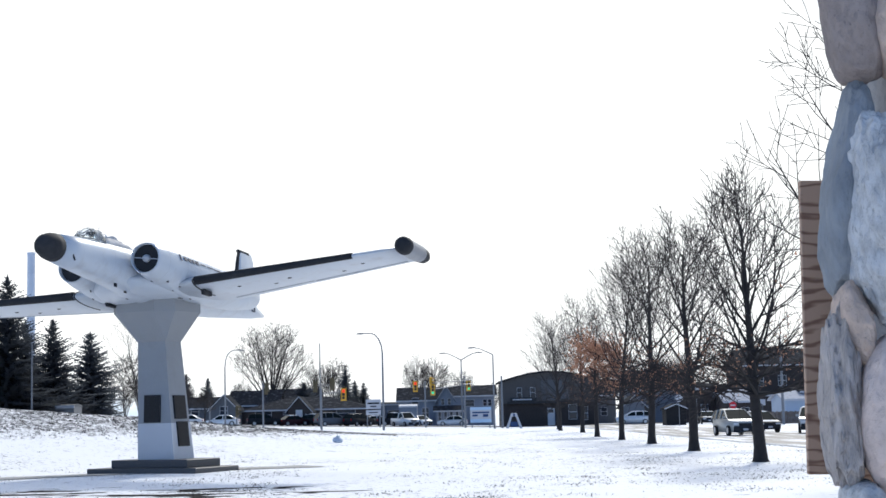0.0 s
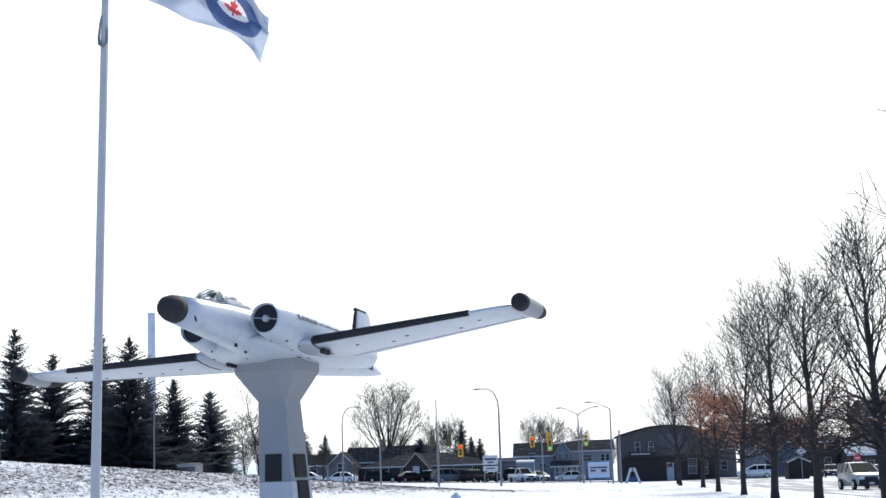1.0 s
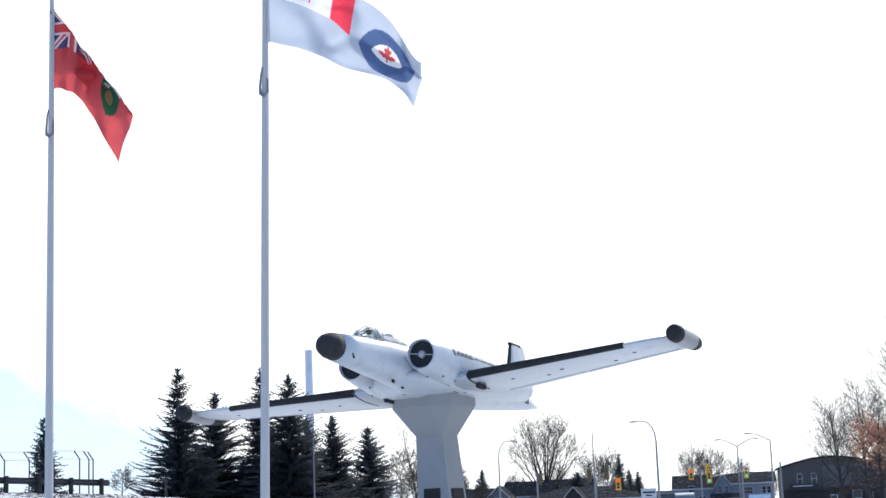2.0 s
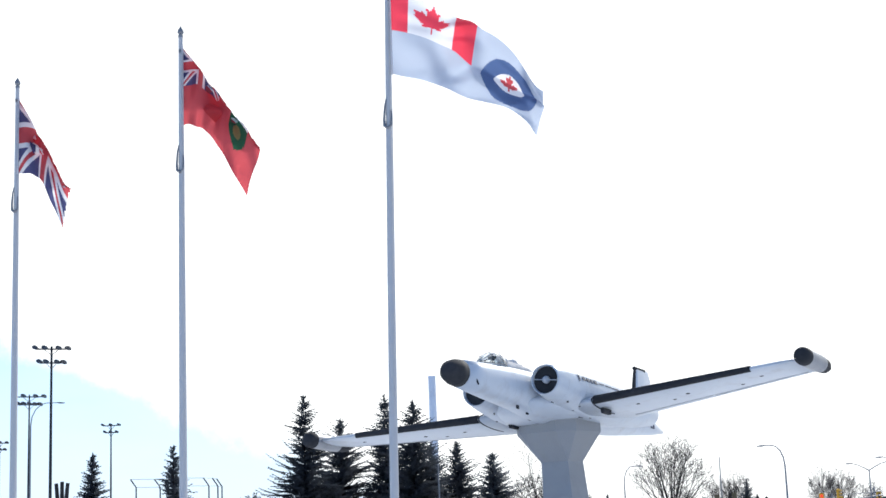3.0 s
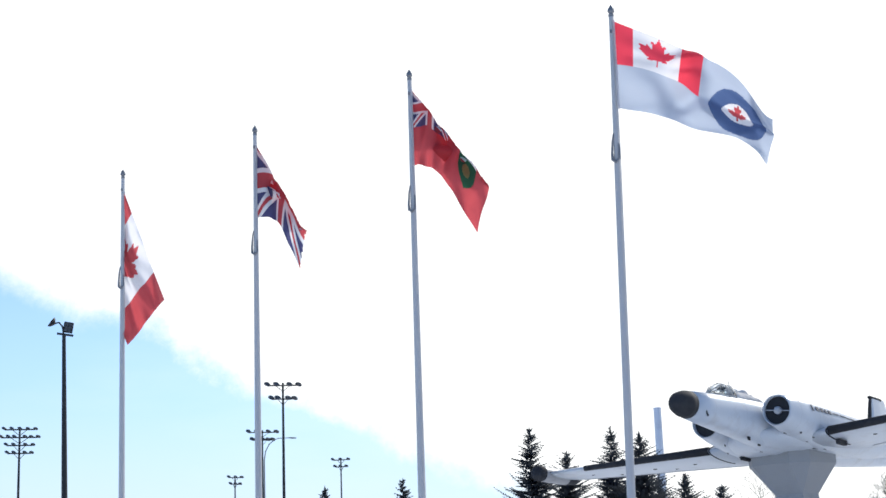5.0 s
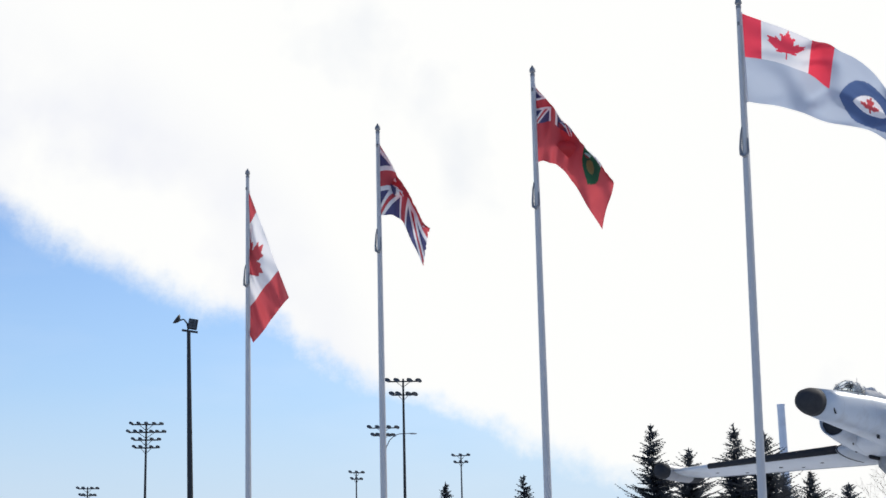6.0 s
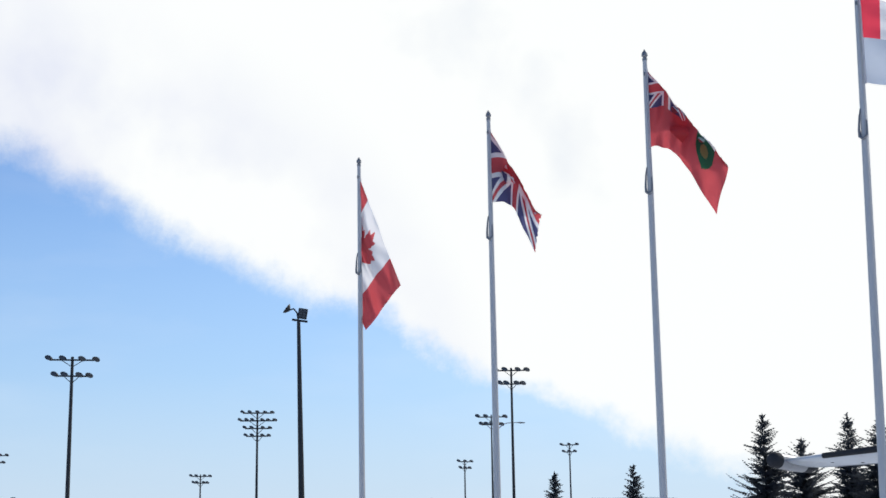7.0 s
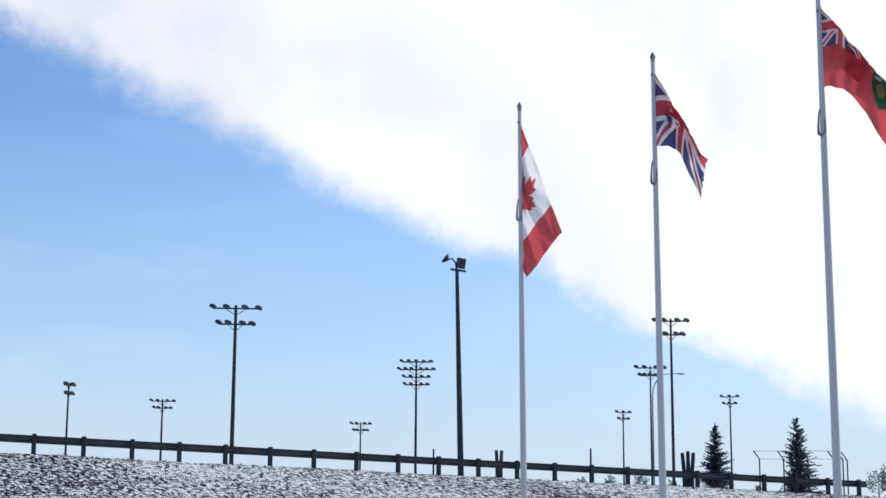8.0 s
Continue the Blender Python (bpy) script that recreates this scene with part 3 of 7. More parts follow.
        part("undercarriage_fitting", bm, M_BLACK, root, "black block under the wing root")
        for u, v in ((0.7, 3.1), (0.15, 4.1), (0.55, 4.7), (0.05, 6.3), (0.62, 7.1)):
            f = (v - 1.4) / 7.1
            le, te, yy, zc = [a + (b - a) * f for a, b in zip(rt, tp)]
            uu = (le - u) / (le - te)
            th = 0.46 + (0.22 - 0.46) * f
            zz = zc - 0.9 * 2.6 * th * (math.sqrt(uu) * 0.5 * (1 - uu) + 0.10 * uu * (1 - uu))
            bm = bmesh.new()
            bmesh.ops.create_icosphere(bm, subdivisions=2, radius=1.0)
            bmesh.ops.transform(bm, matrix=Matrix.Translation((u, v * s, zz)) @ Matrix.Diagonal((0.05 + 0.03 * math.sin(v * 7), 0.07, 0.02, 1)), verts=bm.verts)
            part("wing_port", bm, M_BLACK, wing, "dark oval drain opening")
    # serial number on the rear fuselage, as plain bars
    for k, (x0, wd) in enumerate(((-4.2, 0.12), (-4.5, 0.16), (-4.95, 0.34), (-5.6, 0.34), (-6.25, 0.34), (-6.9, 0.32))):
        rr = float(np.interp(x0, [-7.6, -6, -4], [0.245, 0.405, 0.585]))
        bm = bmesh.new()
        hh = 0.16 if k > 1 else 0.06
        zb = 0.20
        box(bm, x0 - wd, rr - 0.03, zb - hh, x0 - wd + 0.035, rr + 0.008, zb + hh)
        if k > 1:
            box(bm, x0 - 0.035, rr - 0.03, zb - hh, x0, rr + 0.008, zb + hh)
            box(bm, x0 - wd + 0.05, rr - 0.03, zb - hh, x0 - 0.05, rr + 0.008, zb - hh + 0.05)
        part("serial_marking", bm, M_NAVY, root, "dark painted serial marking")
    # fin with dark edge and cap
    levels = ((0.4, -5.3, -8.0, 0.16), (1.2, -6.2, -8.05, 0.12), (2.0, -6.5, -8.0, 0.08), (2.28, -6.64, -7.85, 0.05))

    def fin_rings(f0, f1, grow, zs):
        out = []
        for z, le, te, th in zs:
            ch = le - te
            a, b = le - f0 * ch + (grow if f0 == 0 else 0), le - f1 * ch
            t0 = (th + grow) * min(1.0, f1 / 0.2)
            out.append([(a, 0, z), (a - 0.4 * (a - b), t0 * 0.8, z), (b, t0, z), (b, -t0, z), (a - 0.4 * (a - b), -t0 * 0.8, z)])
        return out

    bm = bmesh.new()
    rings = []
    for z, le, te, th in levels:
        ch = le - te
        rings.append([(le, 0, z), (le - 0.15 * ch, th, z), (le - 0.5 * ch, th, z), (te, 0.01, z), (te, -0.01, z), (le - 0.5 * ch, -th, z), (le - 0.15 * ch, -th, z)])
    loft(bm, rings)
    fin = part("tail_fin", fix(bm), M_WHITE, root, "white fin with a dark leading edge")
    bm = bmesh.new()
    loft(bm, fin_rings(0, 0.10, 0.02, levels))
    part("fin_edge", fix(bm), M_BLACK, fin, "black leading edge strip")
    bm = bmesh.new()
    box(bm, -7.55, -0.065, 2.20, -6.60, 0.065, 2.31, 0.03)
    part("fin_cap", bm, M_BLACK, fin, "black fin cap")
    # cockpit
    bm = bmesh.new()
    arch = ((5.12, 0.05, 0.04), (4.92, 0.20, 0.17), (4.66, 0.31, 0.33), (4.42, 0.35, 0.405), (4.16, 0.355, 0.40), (3.96, 0.34, 0.34))
    loft(bm, [section(x, w, h, 0.70, 20, 2.3) for x, w, h in arch])
    can = part("windscreen", fix(bm), M_CANOPY, root, "grey-green cockpit windscreen", True)
    for x0, w, h in ((4.42, 0.357, 0.412), (3.97, 0.348, 0.348)):
        bm = bmesh.new()
        loft(bm, [section(x0 + 0.022, w, h, 0.70, 24, 2.3), section(x0 - 0.022, w, h, 0.70, 24, 2.3)], (False, False))
        part("canopy_frame", bm, M_STEEL, can, "grey canopy frame")
    for yy in (-0.2, 0.2):
        part("canopy_frame", pipe([(5.08, yy * 0.2, 0.73), (4.9, yy * 0.55, 0.86), (4.66, yy, 0.985), (4.42, yy, 1.055)], 0.013, 6), M_STEEL, can, "grey canopy frame")
    for yy in (-1, 1):
        part("canopy_frame", pipe([(5.1, 0.04 * yy, 0.70), (4.92, 0.205 * yy, 0.70), (4.42, 0.355 * yy, 0.71), (3.96, 0.345 * yy, 0.71)], 0.016, 6), M_STEEL, can, "grey canopy frame")
    bm = bmesh.new()
    loft(bm, [section(x, w, h, z, 20, 2.0) for x, w, h, z in ((3.95, 0.30, 0.16, 0.72), (3.6, 0.33, 0.19, 0.74), (3.2, 0.33, 0.22, 0.76), (2.8, 0.32, 0.20, 0.78), (2.4, 0.28, 0.15, 0.80), (2.0, 0.20, 0.09, 0.80), (1.7, 0.08, 0.03, 0.80))])
    for v in bm.verts:
        v.co.z += 0.10 * noise.noise(v.co * 3.4) + 0.05 * noise.noise(v.co * 8.0)
    part("canopy_cover", fix(bm), M_CANVAS, root, "weathered grey cover over the rear seat", True)
    for k, (x, yy, hh, ww) in enumerate(((3.86, 0.0, 0.30, 0.13), (3.72, 0.12, 0.20, 0.09), (3.42, -0.05, 0.17, 0.12), (3.12, 0.06, 0.24, 0.16), (2.86, 0.0, 0.22, 0.15), (2.6, 0.05, 0.17, 0.12))):
        bm = bmesh.new()
        box(bm, -0.12, -ww, 0.0, 0.12, ww, hh, 0.05, pose(x, yy, 0.82, 0, 9 * math.sin(3.1 * k), 20 * math.sin(5.3 * k)))
        part("seat_headrest", bm, M_CANVAS, root, "grey ejection seat headrest")
    part("aerial", pipe([(3.78, 0.0, 1.0), (3.72, 0.0, 1.28)], 0.008, 5), M_STEEL, root)
    part("antenna_mast", slab(0.3, -0.02, 0.82, 0.75, 0.02, 1.02, 0.01), M_BLACK, root, "small black dorsal aerial")
    # dark openings under the belly
    for x, y in ((3.3, 0.25), (2.5, 0.15), (1.7, -0.2), (2.1, 0.45), (1.5, 1.25), (1.0, -1.3), (0.4, 1.3)):
        if abs(y) < 1:
            zz = float(np.interp(x, [1, 2, 3, 4], [-0.66, -0.61, -0.54, -0.48])) * math.sqrt(1 - (y / 0.85) ** 2)
        else:
            zz = float(np.interp(x, [0.2, 1.6, 2.6], [-0.63, -0.49, -0.32]))
        bm = bmesh.new()
        box(bm, x - 0.07, y - 0.022, zz - 0.010, x + 0.07, y + 0.022, zz + 0.1, 0.008)
        part("belly_vent", bm, M_BLACK, root, "dark belly vent")
    # narrow open gaps and scuffs low on the nacelles
    for x, y, ln, wd in ((2.45, 1.05, 0.12, 0.02), (2.2, 1.42, 0.09, 0.03), (1.75, 1.0, 0.16, 0.018), (1.55, 1.5, 0.10, 0.03), (1.1, 1.6, 0.2, 0.016), (0.6, 1.1, 0.14, 0.03), (2.3, -1.1, 0.14, 0.02), (1.6, -1.4, 0.10, 0.03), (0.9, -1.0, 0.16, 0.02)):
        ws, hs, zs = [float(np.interp(x, [0.2, 1.6, 2.6], q)) for q in ((0.74, 0.64, 0.54), (0.72, 0.66, 0.56), (0.08, 0.16, 0.23))]
        zz = zs - hs * math.sqrt(1 - ((abs(y) - 1.2) / ws) ** 2)
        bm = bmesh.new()
        box(bm, x - ln, y - wd, zz - 0.006, x + ln, y + wd, zz + 0.08, 0.004, Matrix.Translation((x, y, 0)) @ Matrix.Rotation(radians(25 * math.sin(x * 9)), 4, "Z") @ Matrix.Translation((-x, -y, 0)))
        part("panel_gap", bm, M_DARKMETAL, root, "narrow dark gap in the nacelle skin")
    return root


aircraft()


def pylon():
    cx, cy, yaw = -9.05, 48.3, -25
    root = thing("memorial_pylon", (cx, cy, 0), "flared grey concrete pylon holding the aircraft", "pylon", turn=yaw)

    def rect(x0, x1, y0, y1, z):
        return [(x0, y0, z), (x1, y0, z), (x1, y1, z), (x0, y1, z)]

    def octagon(x0, x1, y0, y1, k, z):
        """A rectangle with its corners cut off by k."""
        return [(x0 + k, y0, z), (x1 - k, y0, z), (x1, y0 + k, z), (x1, y1 - k, z), (x1 - k, y1, z), (x0 + k, y1, z), (x0, y1 - k, z), (x0, y0 + k, z)]

    bm = bmesh.new()
    loft(bm, [rect(-0.43, 0.93, -0.55, 0.55, 0.4), rect(-0.46, 0.80, -0.51, 0.51, 1.58)])
    part("lower_shaft", fix(bm), M_CONCL, root, "pale painted lower shaft")
    bm = bmesh.new()
    loft(bm, [octagon(-0.457, 0.797, -0.507, 0.507, 0.015, 1.58), octagon(-0.52, 0.53, -0.43, 0.43, 0.015, 4.12), octagon(-1.27, 1.06, -1.10, 1.20, 0.46, 5.04), octagon(-1.27, 1.06, -1.10, 1.20, 0.46, 5.48)])
    part("upper_shaft", fix(bm), M_CONC, root, "grey concrete shaft flaring into a capital")
    part("plinth_step", slab(-1.15, -0.95, 0.215, 1.68, 0.88, 0.465, 0.02), M_GRANITE, root, "dark granite step")
    part("plinth_step", slab(-1.86, -1.25, -0.15, 2.19, 1.15, 0.215, 0.02), M_GRANITE, root, "dark granite step")

    def plaque(a, u, z, w, h):
        d, tilt = (0.55 - (z - 0.4) * 0.033, -1.9) if a == 0 else (0.93 - (z - 0.4) * 0.108, -6.2)
        m = Matrix.Rotation(radians(a), 4, "Z") @ Matrix.Translation((u, -d, z)) @ Matrix.Rotation(radians(tilt), 4, "X")
        pl = part("plaque", slab(-w / 2, -0.05, -h / 2, w / 2, 0.02, h / 2, 0.01, m), M_BRONZE, root, "dark bronze plaque with raised lettering")
        for i in range(8):
            zz = h / 2 - 0.1 - i * (h - 0.2) / 8
            part("lettering", slab(-w / 2 + 0.07, -0.056, zz - 0.02, w / 2 - 0.07 - 0.05 * (i % 3), -0.05, zz + 0.01, 0, m), M_BRONZE, pl)

    plaque(0, 0.10, 2.03, 0.61, 0.85)
    plaque(90, 0.0, 2.07, 0.62, 0.73)
    plaque(90, 0.04, 1.235, 0.58, 0.77)


pylon()

# ---- flagpoles and flags ----
LEAF = [(0, 1.0), (0.12, 0.76), (0.28, 0.84), (0.22, 0.42), (0.42, 0.60), (0.48, 0.50), (0.74, 0.54), (0.64, 0.32), (0.72, 0.24), (0.36, -0.06), (0.42, -0.20), (0.05, -0.14), (0.05, -0.55)]
LEAF = LEAF + [(-x, y) for x, y in LEAF[::-1]]


def in_leaf(x, y):
    inside, j = False, len(LEAF) - 1
    for i in range(len(LEAF)):
        (x1, y1), (x2, y2) = LEAF[i], LEAF[j]
        if (y1 > y) != (y2 > y) and x < (x2 - x1) * (y - y1) / (y2 - y1) + x1:
            inside = not inside
        j = i
    return inside


def jack(u, v):
    """Zone of a union flag, u along the fly and v down the hoist, 0 to 1, twice as long as high."""
    x, y = (u - 0.5) * 2, v - 0.5
    if abs(x) < 0.1 or abs(y) < 0.1:
        return "red_cross"
    if abs(x) < 0.167 or abs(y) < 0.167:
        return "white_cross"
    d = min(abs(y - x / 2), abs(y + x / 2)) * 0.894
    if d < 0.034:
        return "red_cross"
    return "white_cross" if d < 0.1 else "blue_field"


def rcaf(u, v):
    if u < 0.46 and v < 0.5:
        a, b = u / 0.46, v / 0.5
        if a < 0.25 or a > 0.75:
            return "red_canton"
        return "red_canton" if in_leaf((a - 0.5) * 3.6, -(b - 0.56) * 1.9) else "white_canton"
    r = math.hypot((u - 0.72) * 2.1, v - 0.54)
    if r < 0.235:
        return "maple_leaf" if in_leaf((u - 0.72) * 2.1 / 0.20, -(v - 0.58) / 0.28) else "roundel_centre"
    return "roundel_ring" if r < 0.42 else "pale_blue_field"


def ontario(u, v):
    if u < 0.5 and v < 0.5:
        return jack(u * 2, v * 2)
    x, y = (u - 0.75) * 2, v - 0.5
    if abs(x) < 0.17 * (1 if y < 0.05 else max(0.0, 1 - ((y - 0.05) / 0.22) ** 2)) and -0.2 < y < 0.27:
        return "shield_top" if y < -0.08 else ("shield_leaves" if math.hypot(x, y - 0.06) < 0.075 else "shield")
    return "red_field"


def canada(u, v):
    if u < 0.25 or u > 0.75:
        return "red_bar"
    return "maple_leaf" if in_leaf((u - 0.5) * 4.6, -(v - 0.53) * 2.3) else "white_field"


def cloth(name, colour):
    m = bpy.data.materials.new(name)
    m.use_nodes = True
    n, l = m.node_tree.nodes, m.node_tree.links
    b = n["Principled BSDF"]
    b.inputs["Base Color"].default_value, b.inputs["Roughness"].default_value = (*colour, 1), 0.8
    w = n.new("ShaderNodeTexWave")
    w.inputs["Scale"].default_value, w.inputs["Distortion"].default_value = 120, 1
    bp = n.new("ShaderNodeBump")
    bp.inputs["Strength"].default_value = 0.1
    l.new(w.outputs["Fac"], bp.inputs["Height"])
    l.new(bp.outputs[0], b.inputs["Normal"])
    t = n.new("ShaderNodeBsdfTranslucent")
    t.inputs["Color"].default_value = (*colour, 1)
    mx = n.new("ShaderNodeMixShader")
    mx.inputs[0].default_value = 0.68
    l.new(b.outputs[0], mx.inputs[1])
    l.new(t.outputs[0], mx.inputs[2])
    l.new(mx.outputs[0], n["Material Output"].inputs["Surface"])
    return m


C_RED, C_WHITE, C_BLUE, C_SKY, C_NAVY = cloth("red_bunting", (0.50, 0.078, 0.092)), cloth("white_bunting", (0.74, 0.74, 0.77)), cloth("blue_bunting", (0.075, 0.078, 0.18)), cloth("pale_blue_bunting", (0.42, 0.475, 0.58)), cloth("navy_bunting", (0.075, 0.12, 0.26))
C_GREEN, C_GOLD = cloth("green_bunting", (0.02, 0.085, 0.045)), cloth("gold_bunting", (0.17, 0.15, 0.06))
C_CANTON = cloth("bright_red_bunting", (0.76, 0.06, 0.10))
ZONES = {"red_cross": C_RED, "white_cross": C_WHITE, "blue_field": C_BLUE, "red_canton": C_CANTON, "white_canton": C_WHITE, "maple_leaf": C_RED, "roundel_centre": C_WHITE, "roundel_ring": C_NAVY,
         "pale_blue_field": C_SKY, "shield_top": C_WHITE, "shield_leaves": C_GOLD, "shield": C_GREEN, "red_field": C_RED, "red_bar": C_RED, "white_field": C_WHITE}


def smooth_line(pts, f):
    """A point a fraction f along a Catmull-Rom line."""
    n = len(pts) - 1
    i = min(int(f * n), n - 1)
    t = f * n - i
    p = [pts[max(i - 1, 0)], pts[i], pts[i + 1], pts[min(i + 2, n)]]
    return [0.5 * (2 * p[1][k] + (p[2][k] - p[0][k]) * t + (2 * p[0][k] - 5 * p[1][k] + 4 * p[2][k] - p[3][k]) * t * t + (3 * p[1][k] - p[0][k] - 3 * p[2][k] + p[3][k]) * t ** 3) for k in (0, 1)]


def flag(place, out, head, foot, zone, label, ph, waves, nu=150, nv=76, ragged=0.0, pleat=1.0, turned=None, wrap=None):
    """A flag blown from a pole at place. head and foot: its upper and lower edges, metres out along the wind and down.
    Where the edges run closer than the hoist is deep, the slack cloth lies in one long pleat; or, with turned,
    the upper corner of the fly, shifted out by that much, is turned down behind along the line of the head. With wrap, the cloth hangs from its upper hoist corner, each
    cross thread running along wrap, and what comes past the pole is folded back behind it."""
    root = thing("flag", place, label, "flag", "flags on the poles")
    o = Vector((math.cos(out), math.sin(out), 0))
    side = Vector((-math.sin(out), math.cos(out), 0))
    deep = math.dist(head[0], foot[0])
    grid = []
    for i in range(nu + 1):
        u = i / nu
        a, b = smooth_line(head, u), smooth_line(foot, u)
        q = max(0.25, math.dist(a, b) / deep)
        slack = pleat * max(0.0, 1 - q)
        row = []
        for j in range(nv + 1):
            v = j / nv
            if wrap is not None:
                k = min(1.0, u / 0.35)
                k = k * k * (3 - 2 * k)
                n1 = noise.noise((u * 3.1 + ph, v * 2.3, ph))
                x, d = a[0] + wrap[0] * k * v, a[1] + (deep + (wrap[1] - deep) * k) * v
                fold = min(1.0, u * 3) * waves * (math.sin(9 * v + 4.0 * u + ph + 1.5 * n1) + 0.5 * math.sin(17 * v - 6 * u + 2 * ph + 2 * n1) + 0.3 * math.sin(29 * v + 9 * u + 3 * n1))
                x += 0.2 * fold
                behind = 0.0
                if x < 0.012:
                    x, behind = 0.012 + 0.3 * (0.012 - x), 0.03 + 0.3 * (0.012 - x)
                row.append(o * x + side * (fold + behind) + Vector((0, 0, -d)))
                continue
            if turned is not None:
                # flat cloth hung from its lower edge, then folded over the line of the head
                lx, ld = head[-1]
                ll = math.hypot(lx, ld)
                sway = 0.035 * noise.noise((u * 3.0 + ph, v * 2.0, 1.7)) * min(1.0, 3 * u)
                x, d = b[0] + turned * u * (1 - v) + sway, b[1] - deep * (1 - v) + 0.5 * sway
                over = (x * ld - d * lx) / ll + 0.05 * noise.noise((u * 4 + ph, v * 3, 4.0)) * u
                behind = 0.0
                if over > 0:
                    x, d = max(0.01, x - 2 * over * ld / ll * 0.92), d + 2 * over * lx / ll * 0.92
                    behind = 0.03 + 0.28 * over
                n1 = noise.noise((u * 3.1 + ph, v * 2.3, ph))
                amp = min(1.0, u * 3) * waves * 1.25
                fold = amp * (math.sin(11 * u + 3.0 * v + ph + 1.5 * n1) + 0.5 * math.sin(19 * u - 5 * v + 2 * ph + 2 * n1) + 0.3 * math.sin(31 * u + 9 * v + 3 * n1))
                row.append(o * (x + 0.12 * fold) + side * (fold + behind) + Vector((0, 0, -d)))
                continue
            turn = 2 * math.pi * v + 0.7 * noise.noise((u * 2.2 + ph, ph, 0.3)) * math.sin(math.pi * v)
            s = v + slack / q * 0.30 * math.sin(turn)
            x, d = a[0] + (b[0] - a[0]) * s, a[1] + (b[1] - a[1]) * s
            amp = min(1.0, u * 3) * waves * 1.25
            n1 = noise.noise((u * 3.1 + ph, v * 2.3, ph))
            fold = amp * (math.sin(8 * u + 5.5 * v + ph + 1.5 * n1) + 0.6 * math.sin(14 * u - 6 * v + 2 * ph + 2 * n1) + 0.35 * math.sin(9 * u + 15 * v + ph + 3 * n1) + 0.20 * math.sin(27 * u + 13 * v + 4 * n1))
            fold += slack * 0.34 * deep * -math.cos(math.pi * v)
            lift = 0.25 * amp * math.sin(12 * u + 9 * v + ph)
            row.append(o * (x + 0.14 * fold * min(1.0, 2 * (1 - u) + 0.5)) + side * fold + Vector((0, 0, -d + lift * 0.3)))
        grid.append(row)
    cells = {}
    for i in range(nu):
        for j in range(nv):
            if ragged and i / nu > 1 - ragged * (0.5 + 0.9 * noise.noise((j * 0.31, ph, 2.0))):
                continue
            cells.setdefault(zone((i + 0.5) / nu, (j + 0.5) / nv), []).append((i, j))
    for z, qs in cells.items():
        ids, vs, fs = {}, [], []
        for i, j in qs:
            f = []
            for p in ((i, j), (i + 1, j), (i + 1, j + 1), (i, j + 1)):
                if p not in ids:
                    ids[p] = len(vs)
                    vs.append(grid[p[0]][p[1]])
                f.append(ids[p])
            fs.append(f)
        me = bpy.data.meshes.new(z)
        me.from_pydata(vs, [], fs)
        me.polygons.foreach_set("use_smooth", [True] * len(fs))
        me.materials.append(ZONES[z])
        ob = new(z, me)
        ob.parent = root
    # stitched hoist band
    bm = bmesh.new()
    tube(bm, [grid[0][0] + Vector((0, 0, 0.01)), grid[0][nv // 2], grid[0][nv] - Vector((0, 0, 0.01))], 0.012, 6)
    part("hoist_band", bm, C_WHITE, root)


def flagpole(x, y, top, lean, label):
    """A tapered pole with ball-and-spike finial, halyard and cleat."""
    z0 = ground_z(x, y)
    root = thing("flagpole", (x, y, z0 - 0.05), label, "flagpole", "row of flagpoles")
    h = top - z0 + 0.05 - 0.12
    root.matrix_world = Matrix.Translation((x + lean, y, z0 - 0.05)) @ Matrix.Rotation(math.atan2(-lean, h), 4, "Y")
    part("shaft", pipe([(0, 0, 0), (0, 0, h * 0.25), (0, 0, h * 0.6), (0, 0, h)], [0.047, 0.046, 0.039, 0.026], 20), M_POLE, root, "white painted tapered shaft")
    bm = bmesh.new()
    tube(bm, [(0, 0, h), (0, 0, h + 0.03), (0, 0, h + 0.035), (0, 0, h + 0.06), (0, 0, h + 0.09), (0, 0, h + 0.14)], [0.028, 0.030, 0.018, 0.038, 0.034, 0.003], 14)
    part("finial", bm, M_STEEL, root, "dull metal finial")
    part("truck", slab(-0.010, -0.045, h - 0.19, 0.010, -0.015, h - 0.15, 0.004), M_STEEL, root)
    zc = h - 1.62
    bm = bmesh.new()
    tube(bm, [(-0.02, -0.03, zc + 0.32), (-0.032, -0.034, zc + 0.24), (-0.042, -0.034, zc + 0.1), (-0.036, -0.04, zc + 0.03), (0.0, -0.05, zc), (0.04, -0.04, zc + 0.04), (0.036, -0.03, zc + 0.2)], [0.006, 0.010, 0.014, 0.017, 0.017, 0.012, 0.006], 8)
    part("halyard_ring", bm, M_STEEL, root, "grey counterweight ring hanging round the shaft")
    part("halyard", pipe([(0.03, -0.03, h - 0.2), (0.048, -0.03, zc + 0.1), (0.05, -0.05, 1.2)], 0.004, 5), M_POLE, root)
    part("cleat", slab(-0.01, -0.08, 1.1, 0.01, -0.045, 1.28, 0.008), M_STEEL, root)
    part("base_collar", pipe([(0, 0, 0), (0, 0, 0.09), (0, 0, 0.12)], [0.13, 0.13, 0.06], 20), M_STEEL, root)


